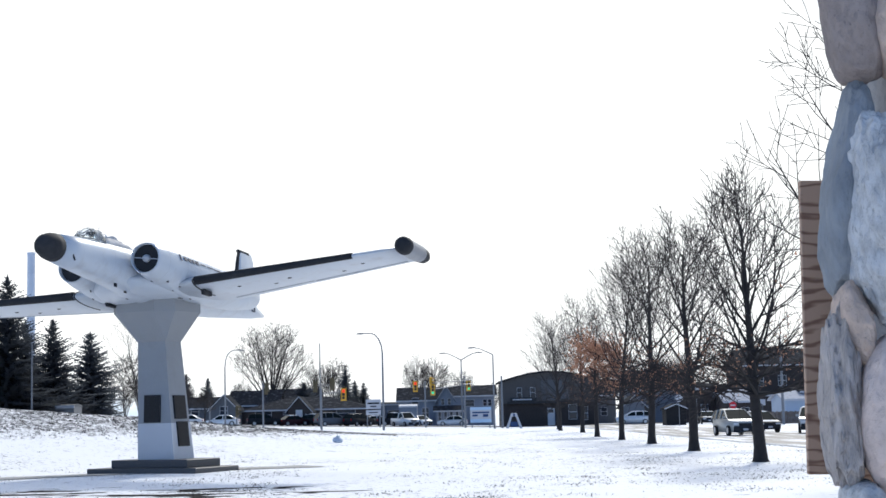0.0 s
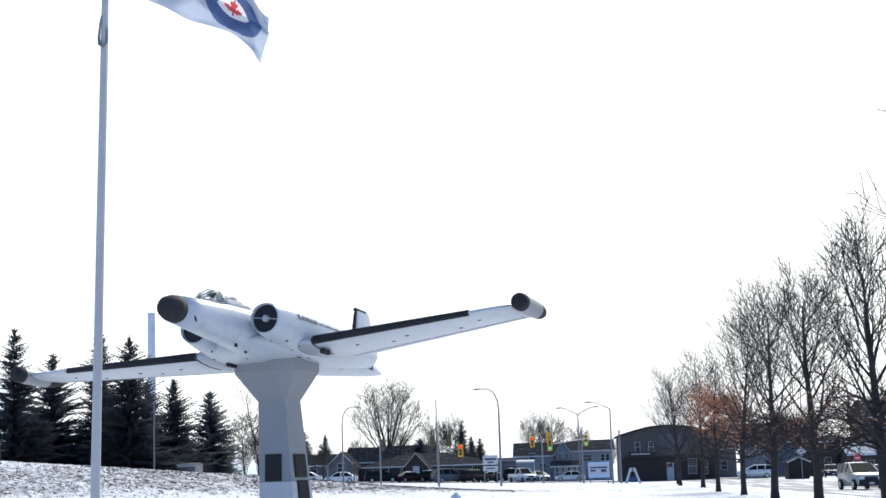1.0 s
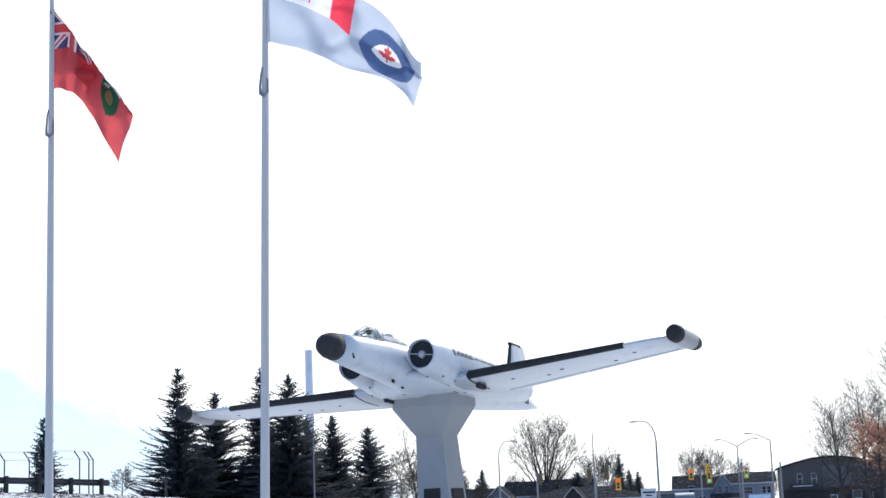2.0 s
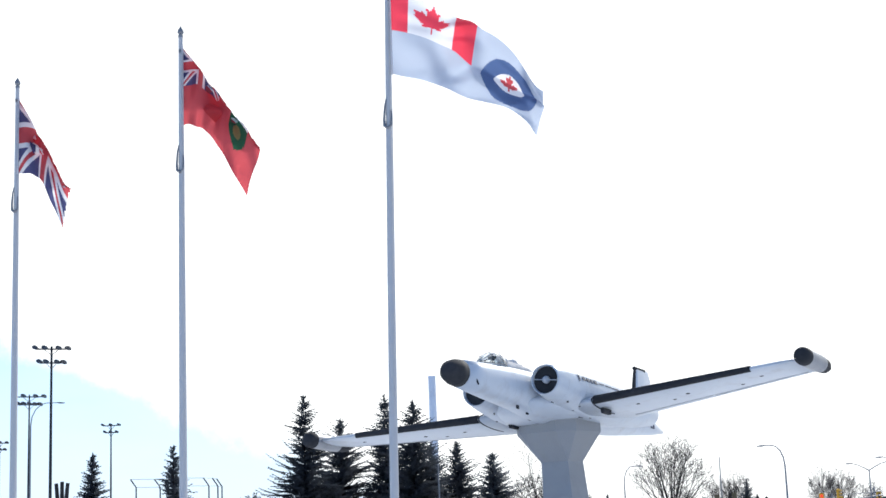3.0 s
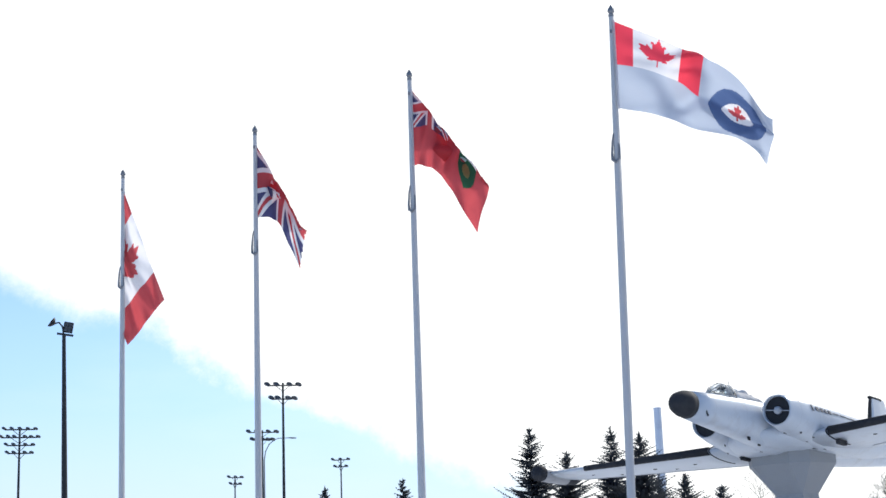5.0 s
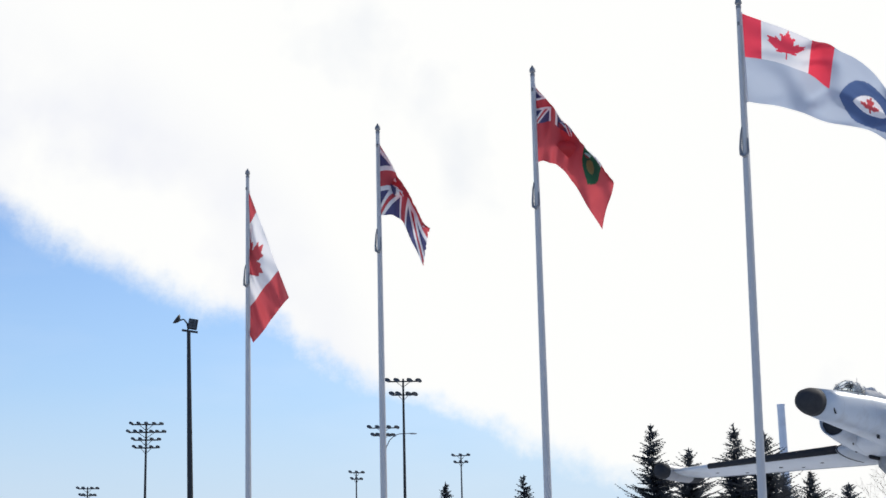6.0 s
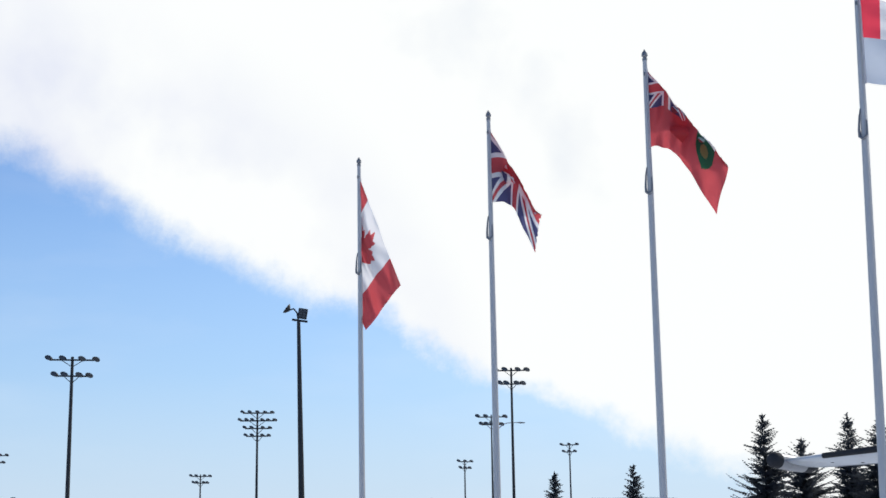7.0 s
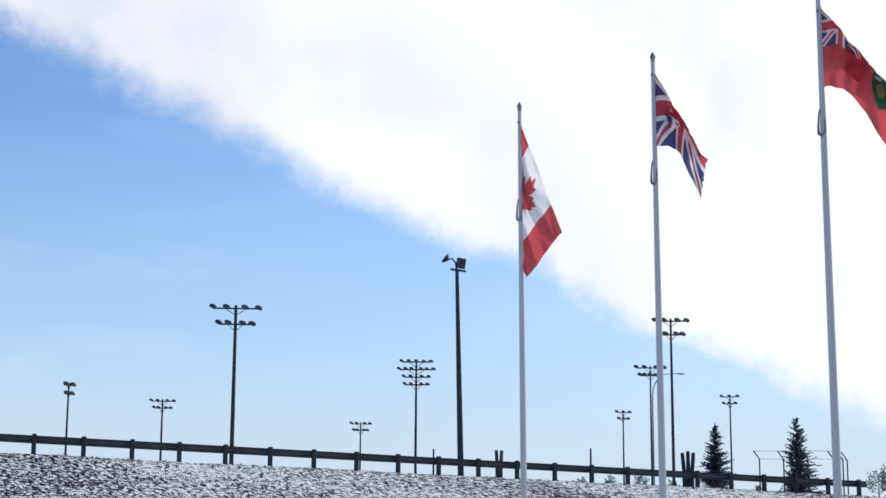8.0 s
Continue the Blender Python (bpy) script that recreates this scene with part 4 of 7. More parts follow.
POLES = [(-4.41, 14.28), (-7.18, 15.14), (-9.90, 16.18), (-12.62, 17.10)]
for (px_, py_), lean in zip(POLES, (-0.14, 0.0, 0.03, 0.07)):
    flagpole(px_, py_, 7.68, lean, "white flagpole with a flag flying from it")
OUT = radians(16)
flag((POLES[0][0] + 0.03, POLES[0][1] - 0.02, 7.50), OUT + radians(8), [(0.0, 0.0), (0.52, 0.20), (1.0, 0.50), (1.34, 0.79), (1.63, 1.12)], [(0.0, 0.97), (0.40, 1.05), (0.85, 1.23), (1.25, 1.38), (1.55, 1.59)],
     rcaf, "pale blue air force flag with roundel and maple leaf canton", 0.4, 0.085, pleat=0.25)
flag((POLES[1][0] + 0.03, POLES[1][1] - 0.02, 7.44), OUT + radians(12), [(0.0, 0.0), (0.28, 0.34), (0.56, 0.70), (0.85, 1.12)], [(0.0, 0.94), (0.24, 0.98), (0.47, 1.32), (0.73, 1.76)],
     ontario, "red ensign with union canton and green shield, drooping", 1.7, 0.06, turned=0.22)
flag((POLES[2][0] + 0.03, POLES[2][1] - 0.02, 7.42), OUT + radians(20), [(0.0, 0.0), (0.25, 0.37), (0.47, 0.78), (0.71, 1.24)], [(0.0, 0.98), (0.20, 0.99), (0.39, 1.24), (0.58, 1.68)],
     jack, "union flag with tattered fly end", 2.9, 0.05, ragged=0.05, turned=0.16)
flag((POLES[3][0] + 0.03, POLES[3][1] - 0.02, 7.36), OUT + radians(30), [(0.0, 0.0), (0.17, 0.45), (0.38, 1.00), (0.60, 1.54)], [(0.0, 0.92), (0.02, 1.42), (0.10, 1.84), (0.27, 2.20)],
     canada, "red and white maple leaf flag hanging limp", 4.2, 0.05, wrap=(-0.52, 0.70))

# ---- stone pillar with plywood board ----
M_STONE = []


def stone_mat(name, base, dark, streak, pits, relief):
    """Weathered rock: mottled at hand size; upright streaks and small pits darkened in colour like shaded hollows."""
    m = mat(name, base, 0.85, var=0.30, scale=9, dirt=dark, dirt_amount=0.35, dirt_scale=5, spec=0.25)
    for nd in m.node_tree.nodes:  # stains fade out softly
        if nd.type == "MAP_RANGE":
            nd.inputs["From Min"].default_value, nd.inputs["From Max"].default_value = 0.40, 0.80
        if nd.type == "TEX_NOISE":
            nd.inputs["Detail"].default_value, nd.inputs["Roughness"].default_value = 3, 0.5
    n, l = m.node_tree.nodes, m.node_tree.links
    b = n["Principled BSDF"]
    last = b.inputs["Base Color"].links[0].from_socket
    co = n.new("ShaderNodeTexCoord")
    mp = n.new("ShaderNodeMapping"); mp.inputs["Scale"].default_value = (1.0, 1.0, streak)
    l.new(co.outputs["Object"], mp.inputs["Vector"])
    st = n.new("ShaderNodeTexNoise"); st.inputs["Scale"].default_value = 62; st.inputs["Detail"].default_value = 7; st.inputs["Roughness"].default_value = 0.65
    l.new(mp.outputs[0], st.inputs["Vector"])
    pt = n.new("ShaderNodeTexNoise"); pt.inputs["Scale"].default_value = 120; pt.inputs["Detail"].default_value = 3
    l.new(mp.outputs[0], pt.inputs["Vector"])
    r1 = n.new("ShaderNodeMapRange"); r1.inputs["From Min"].default_value, r1.inputs["From Max"].default_value = 0.47, 0.72; r1.inputs["To Max"].default_value = min(0.40, 0.12 + 0.2 * relief)
    l.new(st.outputs["Fac"], r1.inputs["Value"])
    r2 = n.new("ShaderNodeMapRange"); r2.inputs["From Min"].default_value, r2.inputs["From Max"].default_value = 0.64, 0.72; r2.inputs["To Max"].default_value = pits * 0.5
    l.new(pt.outputs["Fac"], r2.inputs["Value"])
    mxm = n.new("ShaderNodeMath"); mxm.operation = "MAXIMUM"
    l.new(r1.outputs[0], mxm.inputs[0]); l.new(r2.outputs[0], mxm.inputs[1])
    hn = n.new("ShaderNodeTexNoise"); hn.inputs["Scale"].default_value = 26; hn.inputs["Detail"].default_value = 6; hn.inputs["Roughness"].default_value = 0.6
    l.new(mp.outputs[0], hn.inputs["Vector"])  # hollows and dents
    # shade of the streak and pit hollows, mixed into the base colour
    mx = n.new("ShaderNodeMix"); mx.data_type = "RGBA"; mx.inputs[7].default_value = (*[v * 0.7 for v in dark], 1)
    l.new(mxm.outputs[0], mx.inputs[0]); l.new(last, mx.inputs[6]); l.new(mx.outputs[2], b.inputs["Base Color"])
    hs = n.new("ShaderNodeMath"); hs.operation = "SUBTRACT"; hs.inputs[0].default_value = 1.0; l.new(mxm.outputs[0], hs.inputs[1])
    bq = n.new("ShaderNodeBump"); bq.inputs["Strength"].default_value = 1.0; bq.inputs["Distance"].default_value = 0.014 * relief
    l.new(hn.outputs["Fac"], bq.inputs["Height"])
    bp = n.new("ShaderNodeBump"); bp.inputs["Strength"].default_value = 0.8; bp.inputs["Distance"].default_value = 0.010
    l.new(hs.outputs[0], bp.inputs["Height"]); l.new(bq.outputs[0], bp.inputs["Normal"]); l.new(bp.outputs[0], b.inputs["Normal"])
    return m


for nm, c1, c2, sk, pt, rl in (("brown_grey_fieldstone", (0.31, 0.265, 0.25), (0.10, 0.082, 0.085), 0.7, 0.5, 0.6), ("tan_fieldstone", (0.60, 0.48, 0.41), (0.34, 0.27, 0.23), 0.9, 0.5, 0.8), ("blue_grey_fieldstone", (0.27, 0.295, 0.325), (0.11, 0.12, 0.135), 0.35, 0.4, 0.5),
                           ("pale_grey_fieldstone", (0.66, 0.67, 0.68), (0.32, 0.325, 0.34), 0.45, 0.8, 1.5), ("pink_fieldstone", (0.70, 0.585, 0.53), (0.40, 0.31, 0.29), 0.9, 0.3, 0.5), ("cracked_grey_fieldstone", (0.52, 0.475, 0.455), (0.15, 0.14, 0.14), 0.3, 0.8, 2.2)):
    M_STONE.append(stone_mat(nm, c1, c2, sk, pt, rl))
M_MORTAR = mat("grey_mortar", (0.28, 0.28, 0.29), 0.95, var=0.2, scale=8, bump=0.7, bump_scale=40)


def stone(parent, x, y, z, hx, hz, material, seed, tilt=0, detail=3, rough=1.0, strata=0.0, hy=0.1, taper=0.0):
    """A field stone: a rounded lump with a few worn flats; strata gives it upright split layers, taper a narrower top."""
    rs = random.Random(seed * 17 + 3)
    cuts = []
    for _ in range(7):
        v = Vector((rs.gauss(0, 1), rs.gauss(0, 1), rs.gauss(0, 0.8))).normalized()
        cuts.append((v, rs.uniform(0.84, 1.0)))
    bm = bmesh.new()
    bmesh.ops.create_icosphere(bm, subdivisions=detail, radius=1.0)
    off = Vector((seed * 3.7, seed * 1.9, seed * 0.7))
    for v in bm.verts:
        p = v.co.copy()
        q = Vector([math.copysign(abs(e) ** 0.80, e) for e in p]).lerp(p, 0.35)
        q *= 1 + 0.13 * noise.noise(p * 1.2 + off)
        for nrm, dist in cuts:
            k = q.dot(nrm) - dist
            if k > 0:
                q -= nrm * k * 0.8
        g = Vector((q.x * hx, q.y * hy, q.z * hz)) * 10
        grain = 0.035 * noise.noise(g * 1.6 + off) + 0.016 * noise.noise(g * 4.1 + off) + 0.008 * noise.noise(g * 10 + off)
        pits = -0.05 * max(0.0, noise.noise(Vector((g.x * 3.2, g.y * 3.2, g.z * 1.1)) + off) - 0.25)
        q *= 1 + rough * (grain + pits)
        if strata:
            gs = Vector((g.x * 3.4 + g.z * 0.6, g.y * 3.0, g.z * 0.55)) + off + noise.noise_vector(g * 1.2 + off) * 0.4
            q *= 1 + strata * (0.045 - 0.12 * abs(noise.noise(gs)) - 0.05 * abs(noise.noise(gs * 2.1)))
        w = 1 - taper * max(0.0, q.z)
        v.co = Vector((q.x * hx * w, q.y * hy, q.z * hz))
    bmesh.ops.transform(bm, matrix=pose(x, y, z, 0, tilt, 0), verts=bm.verts)
    part("fieldstone", bm, material, parent, "", True)


def pillar():
    root = thing("stone_pillar", (1.12, 3.35, 0), "pillar of large rounded fieldstones set in mortar", "pillar")
    root.matrix_world = Matrix.Identity(4)
    root.location = (1.12, 3.35, 0)
    part("mortar_core", slab(-0.17, -0.20, -0.05, 0.40, 0.06, 3.3, 0.03), M_MORTAR, root, "grey mortar core")
    rows = [  # x, z, half width, half height, stone kind, tilt, forward, roughness, strata, taper
        (0.868, 2.415, 0.064, 0.160, 0, -5, 0.0, 1.3, 0.0, -0.12), (0.946, 2.372, 0.060, 0.114, 1, -4, -0.05, 1.0, 0.0, 0.0), (0.848, 2.045, 0.062, 0.222, 2, 7, 0.02, 1.8, 0.5, 0.30),
        (0.905, 1.980, 0.083, 0.222, 3, -3, -0.05, 2.2, 0.9, 0.05), (0.832, 1.768, 0.034, 0.092, 1, -8, 0.0, 2.4, 0.8, 0.35), (0.810, 1.618, 0.042, 0.184, 5, 1, 0.02, 3.2, 2.6, 0.15),
        (0.896, 1.594, 0.080, 0.156, 4, 3, -0.05, 1.4, 0.0, 0.25), (0.828, 1.408, 0.040, 0.046, 3, 0, -0.02, 1.4, 0.0, 0.0)]
    k = 0
    for x, z, hx, hz, m, tilt, fw, rgh, strata, taper in rows:
        k += 1
        stone(root, x - 1.12, 3.12 + fw - 3.35, z, hx, hz, M_STONE[m], k, tilt, 6, rgh, strata, 0.10, taper)
    rng = random.Random(5)
    z = 0.1
    while z < 3.2:  # the rest of the courses
        hz = rng.uniform(0.08, 0.15)
        for cx in (0.86, 1.04, 1.24, 1.42):
            if cx < 0.95 and 1.3 < z < 2.6:
                continue
            k += 1
            stone(root, cx - 1.12 + rng.uniform(-0.01, 0.01), 3.13 - 3.35, z + rng.uniform(-0.03, 0.03), 0.09, hz, M_STONE[k % 5], k, rng.uniform(-8, 8), hy=0.08)
        z += 2 * hz
    bpy.context.view_layer.update()
    return root


pillar()

M_PLY = bpy.data.materials.new("weathered_plywood")
M_PLY.use_nodes = True
pn, pl = M_PLY.node_tree.nodes, M_PLY.node_tree.links
pb = pn["Principled BSDF"]
pb.inputs["Roughness"].default_value = 0.75
p_co = pn.new("ShaderNodeTexCoord")
p_mp = pn.new("ShaderNodeMapping"); p_mp.inputs["Scale"].default_value = (0.55, 1.0, 2.2); p_mp.inputs["Rotation"].default_value = (0, radians(6), 0)
p_w = pn.new("ShaderNodeTexWave"); p_w.wave_type = "RINGS"; p_w.inputs["Scale"].default_value = 4.6; p_w.inputs["Distortion"].default_value = 16; p_w.inputs["Detail"].default_value = 3; p_w.inputs["Detail Scale"].default_value = 1.2
p_r = pn.new("ShaderNodeValToRGB")
p_r.color_ramp.elements[0].position, p_r.color_ramp.elements[0].color = 0.0, (0.20, 0.115, 0.08, 1)
p_r.color_ramp.elements[1].position, p_r.color_ramp.elements[1].color = 0.30, (0.44, 0.30, 0.22, 1)
pl.new(p_co.outputs["Object"], p_mp.inputs["Vector"]); pl.new(p_mp.outputs[0], p_w.inputs["Vector"]); pl.new(p_w.outputs["Fac"], p_r.inputs["Fac"]); pl.new(p_r.outputs["Color"], pb.inputs["Base Color"])
board = thing("plywood_board", (0.8035, 3.44, 1.470), "weathered plywood board fixed behind the stone pillar", "board")
board.matrix_world = pose(0.8035, 3.44, 1.470, 0, 1.1, 0)
part("board_sheet", slab(0, 0, -0.02, 0.62, 0.018, 0.643, 0.002), M_PLY, board)
part("backing_batten", slab(0.1, 0.018, -1.47, 0.17, 0.06, 0.6, 0.003), M_PLY, board)

# ---- trees ----


class Skin:
    """Gathers many thin tubes and blades into one mesh."""

    def __init__(self):
        self.v, self.f = [], []

    def limb(self, pts, radii, n=4):
        base, ref = len(self.v), None
        for i, p in enumerate(pts):
            d = (pts[min(i + 1, len(pts) - 1)] - pts[max(i - 1, 0)]).normalized()
            if ref is None:
                ref = d.orthogonal().normalized()
            ref = ref - d * ref.dot(d)
            ref = ref.normalized() if ref.length > 1e-5 else d.orthogonal().normalized()
            s = d.cross(ref)
            for k in range(n):
                a = 2 * math.pi * k / n
                self.v.append(p + (ref * math.cos(a) + s * math.sin(a)) * radii[i])
        for i in range(len(pts) - 1):
            for k in range(n):
                a, b = base + i * n + k, base + i * n + (k + 1) % n
                self.f.append((a, b, b + n, a + n))

    def tri(self, a, b, c):
        i = len(self.v)
        self.v += [a, b, c]
        self.f.append((i, i + 1, i + 2))

    def make(self, name, material, parent=None, smooth=True):
        me = bpy.data.meshes.new(name)
        me.from_pydata(self.v, [], self.f)
        if smooth:
            me.polygons.foreach_set("use_smooth", [True] * len(self.f))
        me.materials.append(material)
        ob = new(name, me)
        if parent is not None:
            ob.parent = parent
        return ob


def grow(rng, wood, twigs, start, way, length, radius, level, levels, kids, up, spread, bend=0.12, fine=0.006, rise=1.0, bare=0.28, slim=0.5):
    """A limb with its side shoots."""
    steps = 6 if level == 0 else (4 if level == 1 else 3)
    pts, rad, p, d = [start.copy()], [radius], start.copy(), way.normalized()
    for i in range(steps):
        d = (d + Vector((rng.gauss(0, bend), rng.gauss(0, bend), rng.gauss(0, bend * 0.6) + up))).normalized()
        p = p + d * (length / steps)
        pts.append(p.copy())
        rad.append(max(fine, radius * (1 - 0.86 * (i + 1) / steps)))
    (wood if level < 2 else twigs).limb(pts, rad, 8 if level == 0 else (5 if level == 1 else 3))
    if level + 1 >= levels:
        return
    n = kids[level]
    lo = bare if level == 0 else 0.22
    for k in range(n):
        f = lo + (1 - lo) * (k + rng.uniform(0.1, 0.9)) / n
        x = f * steps
        i = min(int(x), steps - 1)
        q = pts[i].lerp(pts[i + 1], x - i)
        axis = (pts[i + 1] - pts[i]).normalized()
        side = axis.orthogonal().normalized()
        side = Matrix.Rotation(2.4 * k + rng.uniform(-0.5, 0.5), 3, axis) @ side
        a = radians(spread[level] * rng.uniform(0.75, 1.25))
        w = axis * math.cos(a) + side * math.sin(a)
        ln = length * (0.62 if level else 0.60) * (1.08 - 0.62 * f) * rng.uniform(0.75, 1.2)
        grow(rng, wood, twigs, q, w, ln, max(fine * 1.3, rad[i] * (slim if level == 0 else 0.66)), level + 1, levels, kids, (up * rise if level == 0 else up * 0.5), spread, max(bend, 0.09 if level else bend * 2), fine, rise)


def bare_tree(place, height, seed, label, group, girth=0.17, kids=(17, 9, 7), spread=(48, 42, 40), up=0.10, levels=4, fork=False, name="bare_tree", fine=0.007, low=0, rise=1.0, leaves=0, slim=0.5):
    rng = random.Random(seed)
    root = thing(name, (place[0], place[1], ground_z(*place) - 0.05), label, "tree", group)
    wood, twigs = Skin(), Skin()
    wood.limb([Vector((0, 0, 0)), Vector((0, 0, 0.12)), Vector((0, 0, 0.5))], [girth * 1.7, girth * 1.25, girth * 1.02], 10)
    grow(rng, wood, twigs, Vector((0, 0, 0.45)), Vector((rng.uniform(-0.03, 0.03), rng.uniform(-0.03, 0.03), 1)), height - 0.45, girth, 0, levels, kids, up, spread, 0.035 if not fork else 0.06, fine, rise, slim=slim)
    if fork:
        for k in range(5):
            a = 1.3 * k + rng.uniform(-0.3, 0.3)
            grow(rng, wood, twigs, Vector((0, 0, 1.2 + 0.35 * k)), Vector((math.cos(a) * 0.55, math.sin(a) * 0.55, 1)), (height - 1.5) * rng.uniform(0.8, 0.98), girth * 0.7, 0, levels, kids, up, spread, 0.05, fine)
    for k in range(low):  # spreading lower boughs
        a = 2.4 * k + rng.uniform(-0.4, 0.4)
        grow(rng, wood, twigs, Vector((0, 0, rng.uniform(1.9, 3.4))), Vector((math.cos(a), math.sin(a), rng.uniform(0.0, 0.5))), rng.uniform(1.7, 2.9), girth * rng.uniform(0.24, 0.4), 1, levels, kids, rng.uniform(0.0, 0.12), spread, 0.16, fine, rise)
    if leaves:
        dry, vs = Skin(), [v for v in twigs.v if 2.2 < v.z < height * 0.62]
        for _ in range(leaves):
            q = rng.choice(vs)
            a = Vector((rng.gauss(0, 1), rng.gauss(0, 1), rng.gauss(0, 1))).normalized() * rng.uniform(0.03, 0.07)
            e = Vector((rng.gauss(0, 1), rng.gauss(0, 1), rng.gauss(0, 1) - 0.8)).normalized() * rng.uniform(0.06, 0.11)
            dry.tri(q, q + e + a * 0.5, q + e - a * 0.5)
        lf = dry.make("leaves", M_OAK, root, False)
        lf["label"] = "a few withered brown leaves"
    t = wood.make("trunk", M_BARK, root)
    t["label"] = "dark trunk with bare limbs"
    twigs.make("crown", M_TWIG, root)
    return root


def spruce(place, height, radius, seed, label="dark green spruce with drooping boughs", base=0.02, dens=1.0, shape=0.9):
    """Whorls of boughs, each a flat spray of side twigs; long and short boughs give a ragged outline."""
    rng = random.Random(seed)
    root = thing("spruce", (place[0], place[1], ground_z(*place) - 0.1), label, "spruce", "spruces by the road")
    wood, needles = Skin(), Skin()
    wood.limb([Vector((0, 0, 0)), Vector((0, 0, height * 0.5)), Vector((0, 0, height))], [0.16, 0.09, 0.01], 7)
    z = height * base
    while z < height * 0.985:
        f = z / height
        r = radius * (1 - f) ** shape * (1.0 if f > 0.10 else 0.80 + 2 * f)
        n = int((4 + 12 * (1 - f)) * dens) + 1
        for k in range(n):
            a = rng.uniform(0, 2 * math.pi)
            clump = 1 + 0.55 * noise.noise((math.cos(a) * 1.3 + seed, math.sin(a) * 1.3, f * 7.5))
            ln = max(0.16, r * clump * rng.uniform(0.62, 1.08) * (1.18 if rng.random() < 0.12 else 1.0))
            o = Vector((math.cos(a), math.sin(a), 0))
            s = Vector((-o.y, o.x, 0))
            lift = rng.uniform(0.5, 1.0) if f > 0.85 else rng.uniform(0.10, 0.62) + 0.5 * max(0.0, f - 0.35)
            sag = rng.uniform(0.10, 0.30)
            zz = z + rng.uniform(-0.025, 0.025) * height
            steps = max(4, int(ln / 0.17))
            prev = Vector((0, 0, zz))
            for i in range(1, steps + 1):
                u = i / steps
                p = o * (ln * u) + s * (0.05 * math.sin(5 * u + k)) + Vector((0, 0, zz + ln * (lift * u - sag * u * u - 0.10 * u + 0.10 * u ** 4)))
                reach = min(0.6, 0.06 + 0.28 * ln * (1 - u) ** 0.8)
                back = prev.lerp(p, 0.25)
                for sg in (1, -1):
                    tip = p + s * sg * reach * rng.uniform(0.5, 1.2) + o * reach * rng.uniform(0.3, 0.9) + Vector((0, 0, rng.uniform(-0.16, 0.16) * (1.15 - u)))
                    needles.tri(back, p + Vector((0, 0, -0.05)), tip)
                    drop = p + s * sg * reach * rng.uniform(0.1, 0.6) + Vector((rng.uniform(-0.08, 0.08), rng.uniform(-0.08, 0.08), -rng.uniform(0.03, 0.26) * (1.1 - 0.7 * u)))
                    needles.tri(back, p, drop)
                needles.tri(back + s * 0.03, p + o * 0.10, back.lerp(p, 0.5) - s * 0.03 + Vector((0, 0, rng.uniform(0.03, 0.12) * (1.2 - u))))
                if u > 0.35:  # twigs hanging like a curtain
                    w, low = 0.06 + 0.22 * reach, rng.uniform(0.10, 0.30) * (1.25 - u)
                    needles.tri(p - s * w * rng.uniform(0.6, 1.3), p + s * w * rng.uniform(0.6, 1.3), p + s * rng.uniform(-0.06, 0.06) - o * 0.03 - Vector((0, 0, low)))
                prev = p
        z += height * 0.0135 + 0.02
    for k in range(7):
        needles.tri(Vector((0, 0, height * 0.94)), Vector((0.01, 0, height + 0.15)), Vector((rng.uniform(-0.12, 0.12), rng.uniform(-0.12, 0.12), height * rng.uniform(0.95, 0.975))))
    wood.make("trunk", M_BARK, root)
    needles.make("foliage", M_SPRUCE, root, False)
    return root


ROW = [(10.1, 33.0, 8.6), (9.37, 46.2, 7.3), (9.55, 59.7, 7.7), (9.9, 74.6, 8.7), (9.85, 86.9, 8.6), (10.2, 116, 8.4), (10.1, 137.3, 8.8), (11.0, 152, 8.4)]
for k, (tx, ty, th) in enumerate(ROW):
    bare_tree((tx, ty), th, 31 + k, "leafless dark street tree rising from the snowy verge", "row of leafless trees", 0.19 if k < 4 else 0.16, kids=(12, 8, 4) if k == 0 else ((18, 9, 5) if k < 5 else (16, 8, 5)),
              spread=(50, 38, 38) if k == 0 else (42, 34, 36), low=5 if k == 0 else (15 if k < 5 else 6), rise=1.6 if k == 0 else 2.1, slim=0.40, leaves=(160, 700, 800, 500, 350, 120, 0, 0)[k], fine=0.0085 if k == 0 else 0.0098)


def oak():
    """The young oak that keeps its withered leaves."""
    rng = random.Random(8)
    root = bare_tree((9.6, 98.6), 7.1, 79, "young oak with withered rust-brown leaves", "", 0.15, kids=(16, 8, 5), spread=(58, 45, 40), name="young_oak")
    leaves = Skin()
    crown = [c for c in root.children if c.name.startswith("crown")][0]
    vs = [v.co.copy() for v in crown.data.vertices]
    for _ in range(15000):
        p = rng.choice(vs)
        if p.z < rng.gauss(2.8, 0.3) or p.z > rng.gauss(6.1, 0.5) or abs(p.x - 0.4) > rng.gauss(1.8, 0.25):
            continue
        a = Vector((rng.gauss(0, 1), rng.gauss(0, 1), rng.gauss(0, 1))).normalized() * rng.uniform(0.06, 0.12)
        b = Vector((rng.gauss(0, 1), rng.gauss(0, 1), rng.gauss(0, 1) - 0.6)).normalized() * rng.uniform(0.08, 0.16)
        q = p + Vector((rng.gauss(0, 0.16), rng.gauss(0, 0.16), rng.gauss(0, 0.12)))
        leaves.tri(q, q + b + a * 0.5, q + b - a * 0.5)
        leaves.tri(q, q + b - a * 0.5, q + b * 0.4 - a)
    ob = leaves.make("leaves", M_OAK, root, False)
    ob["label"] = "rust-brown withered leaves"


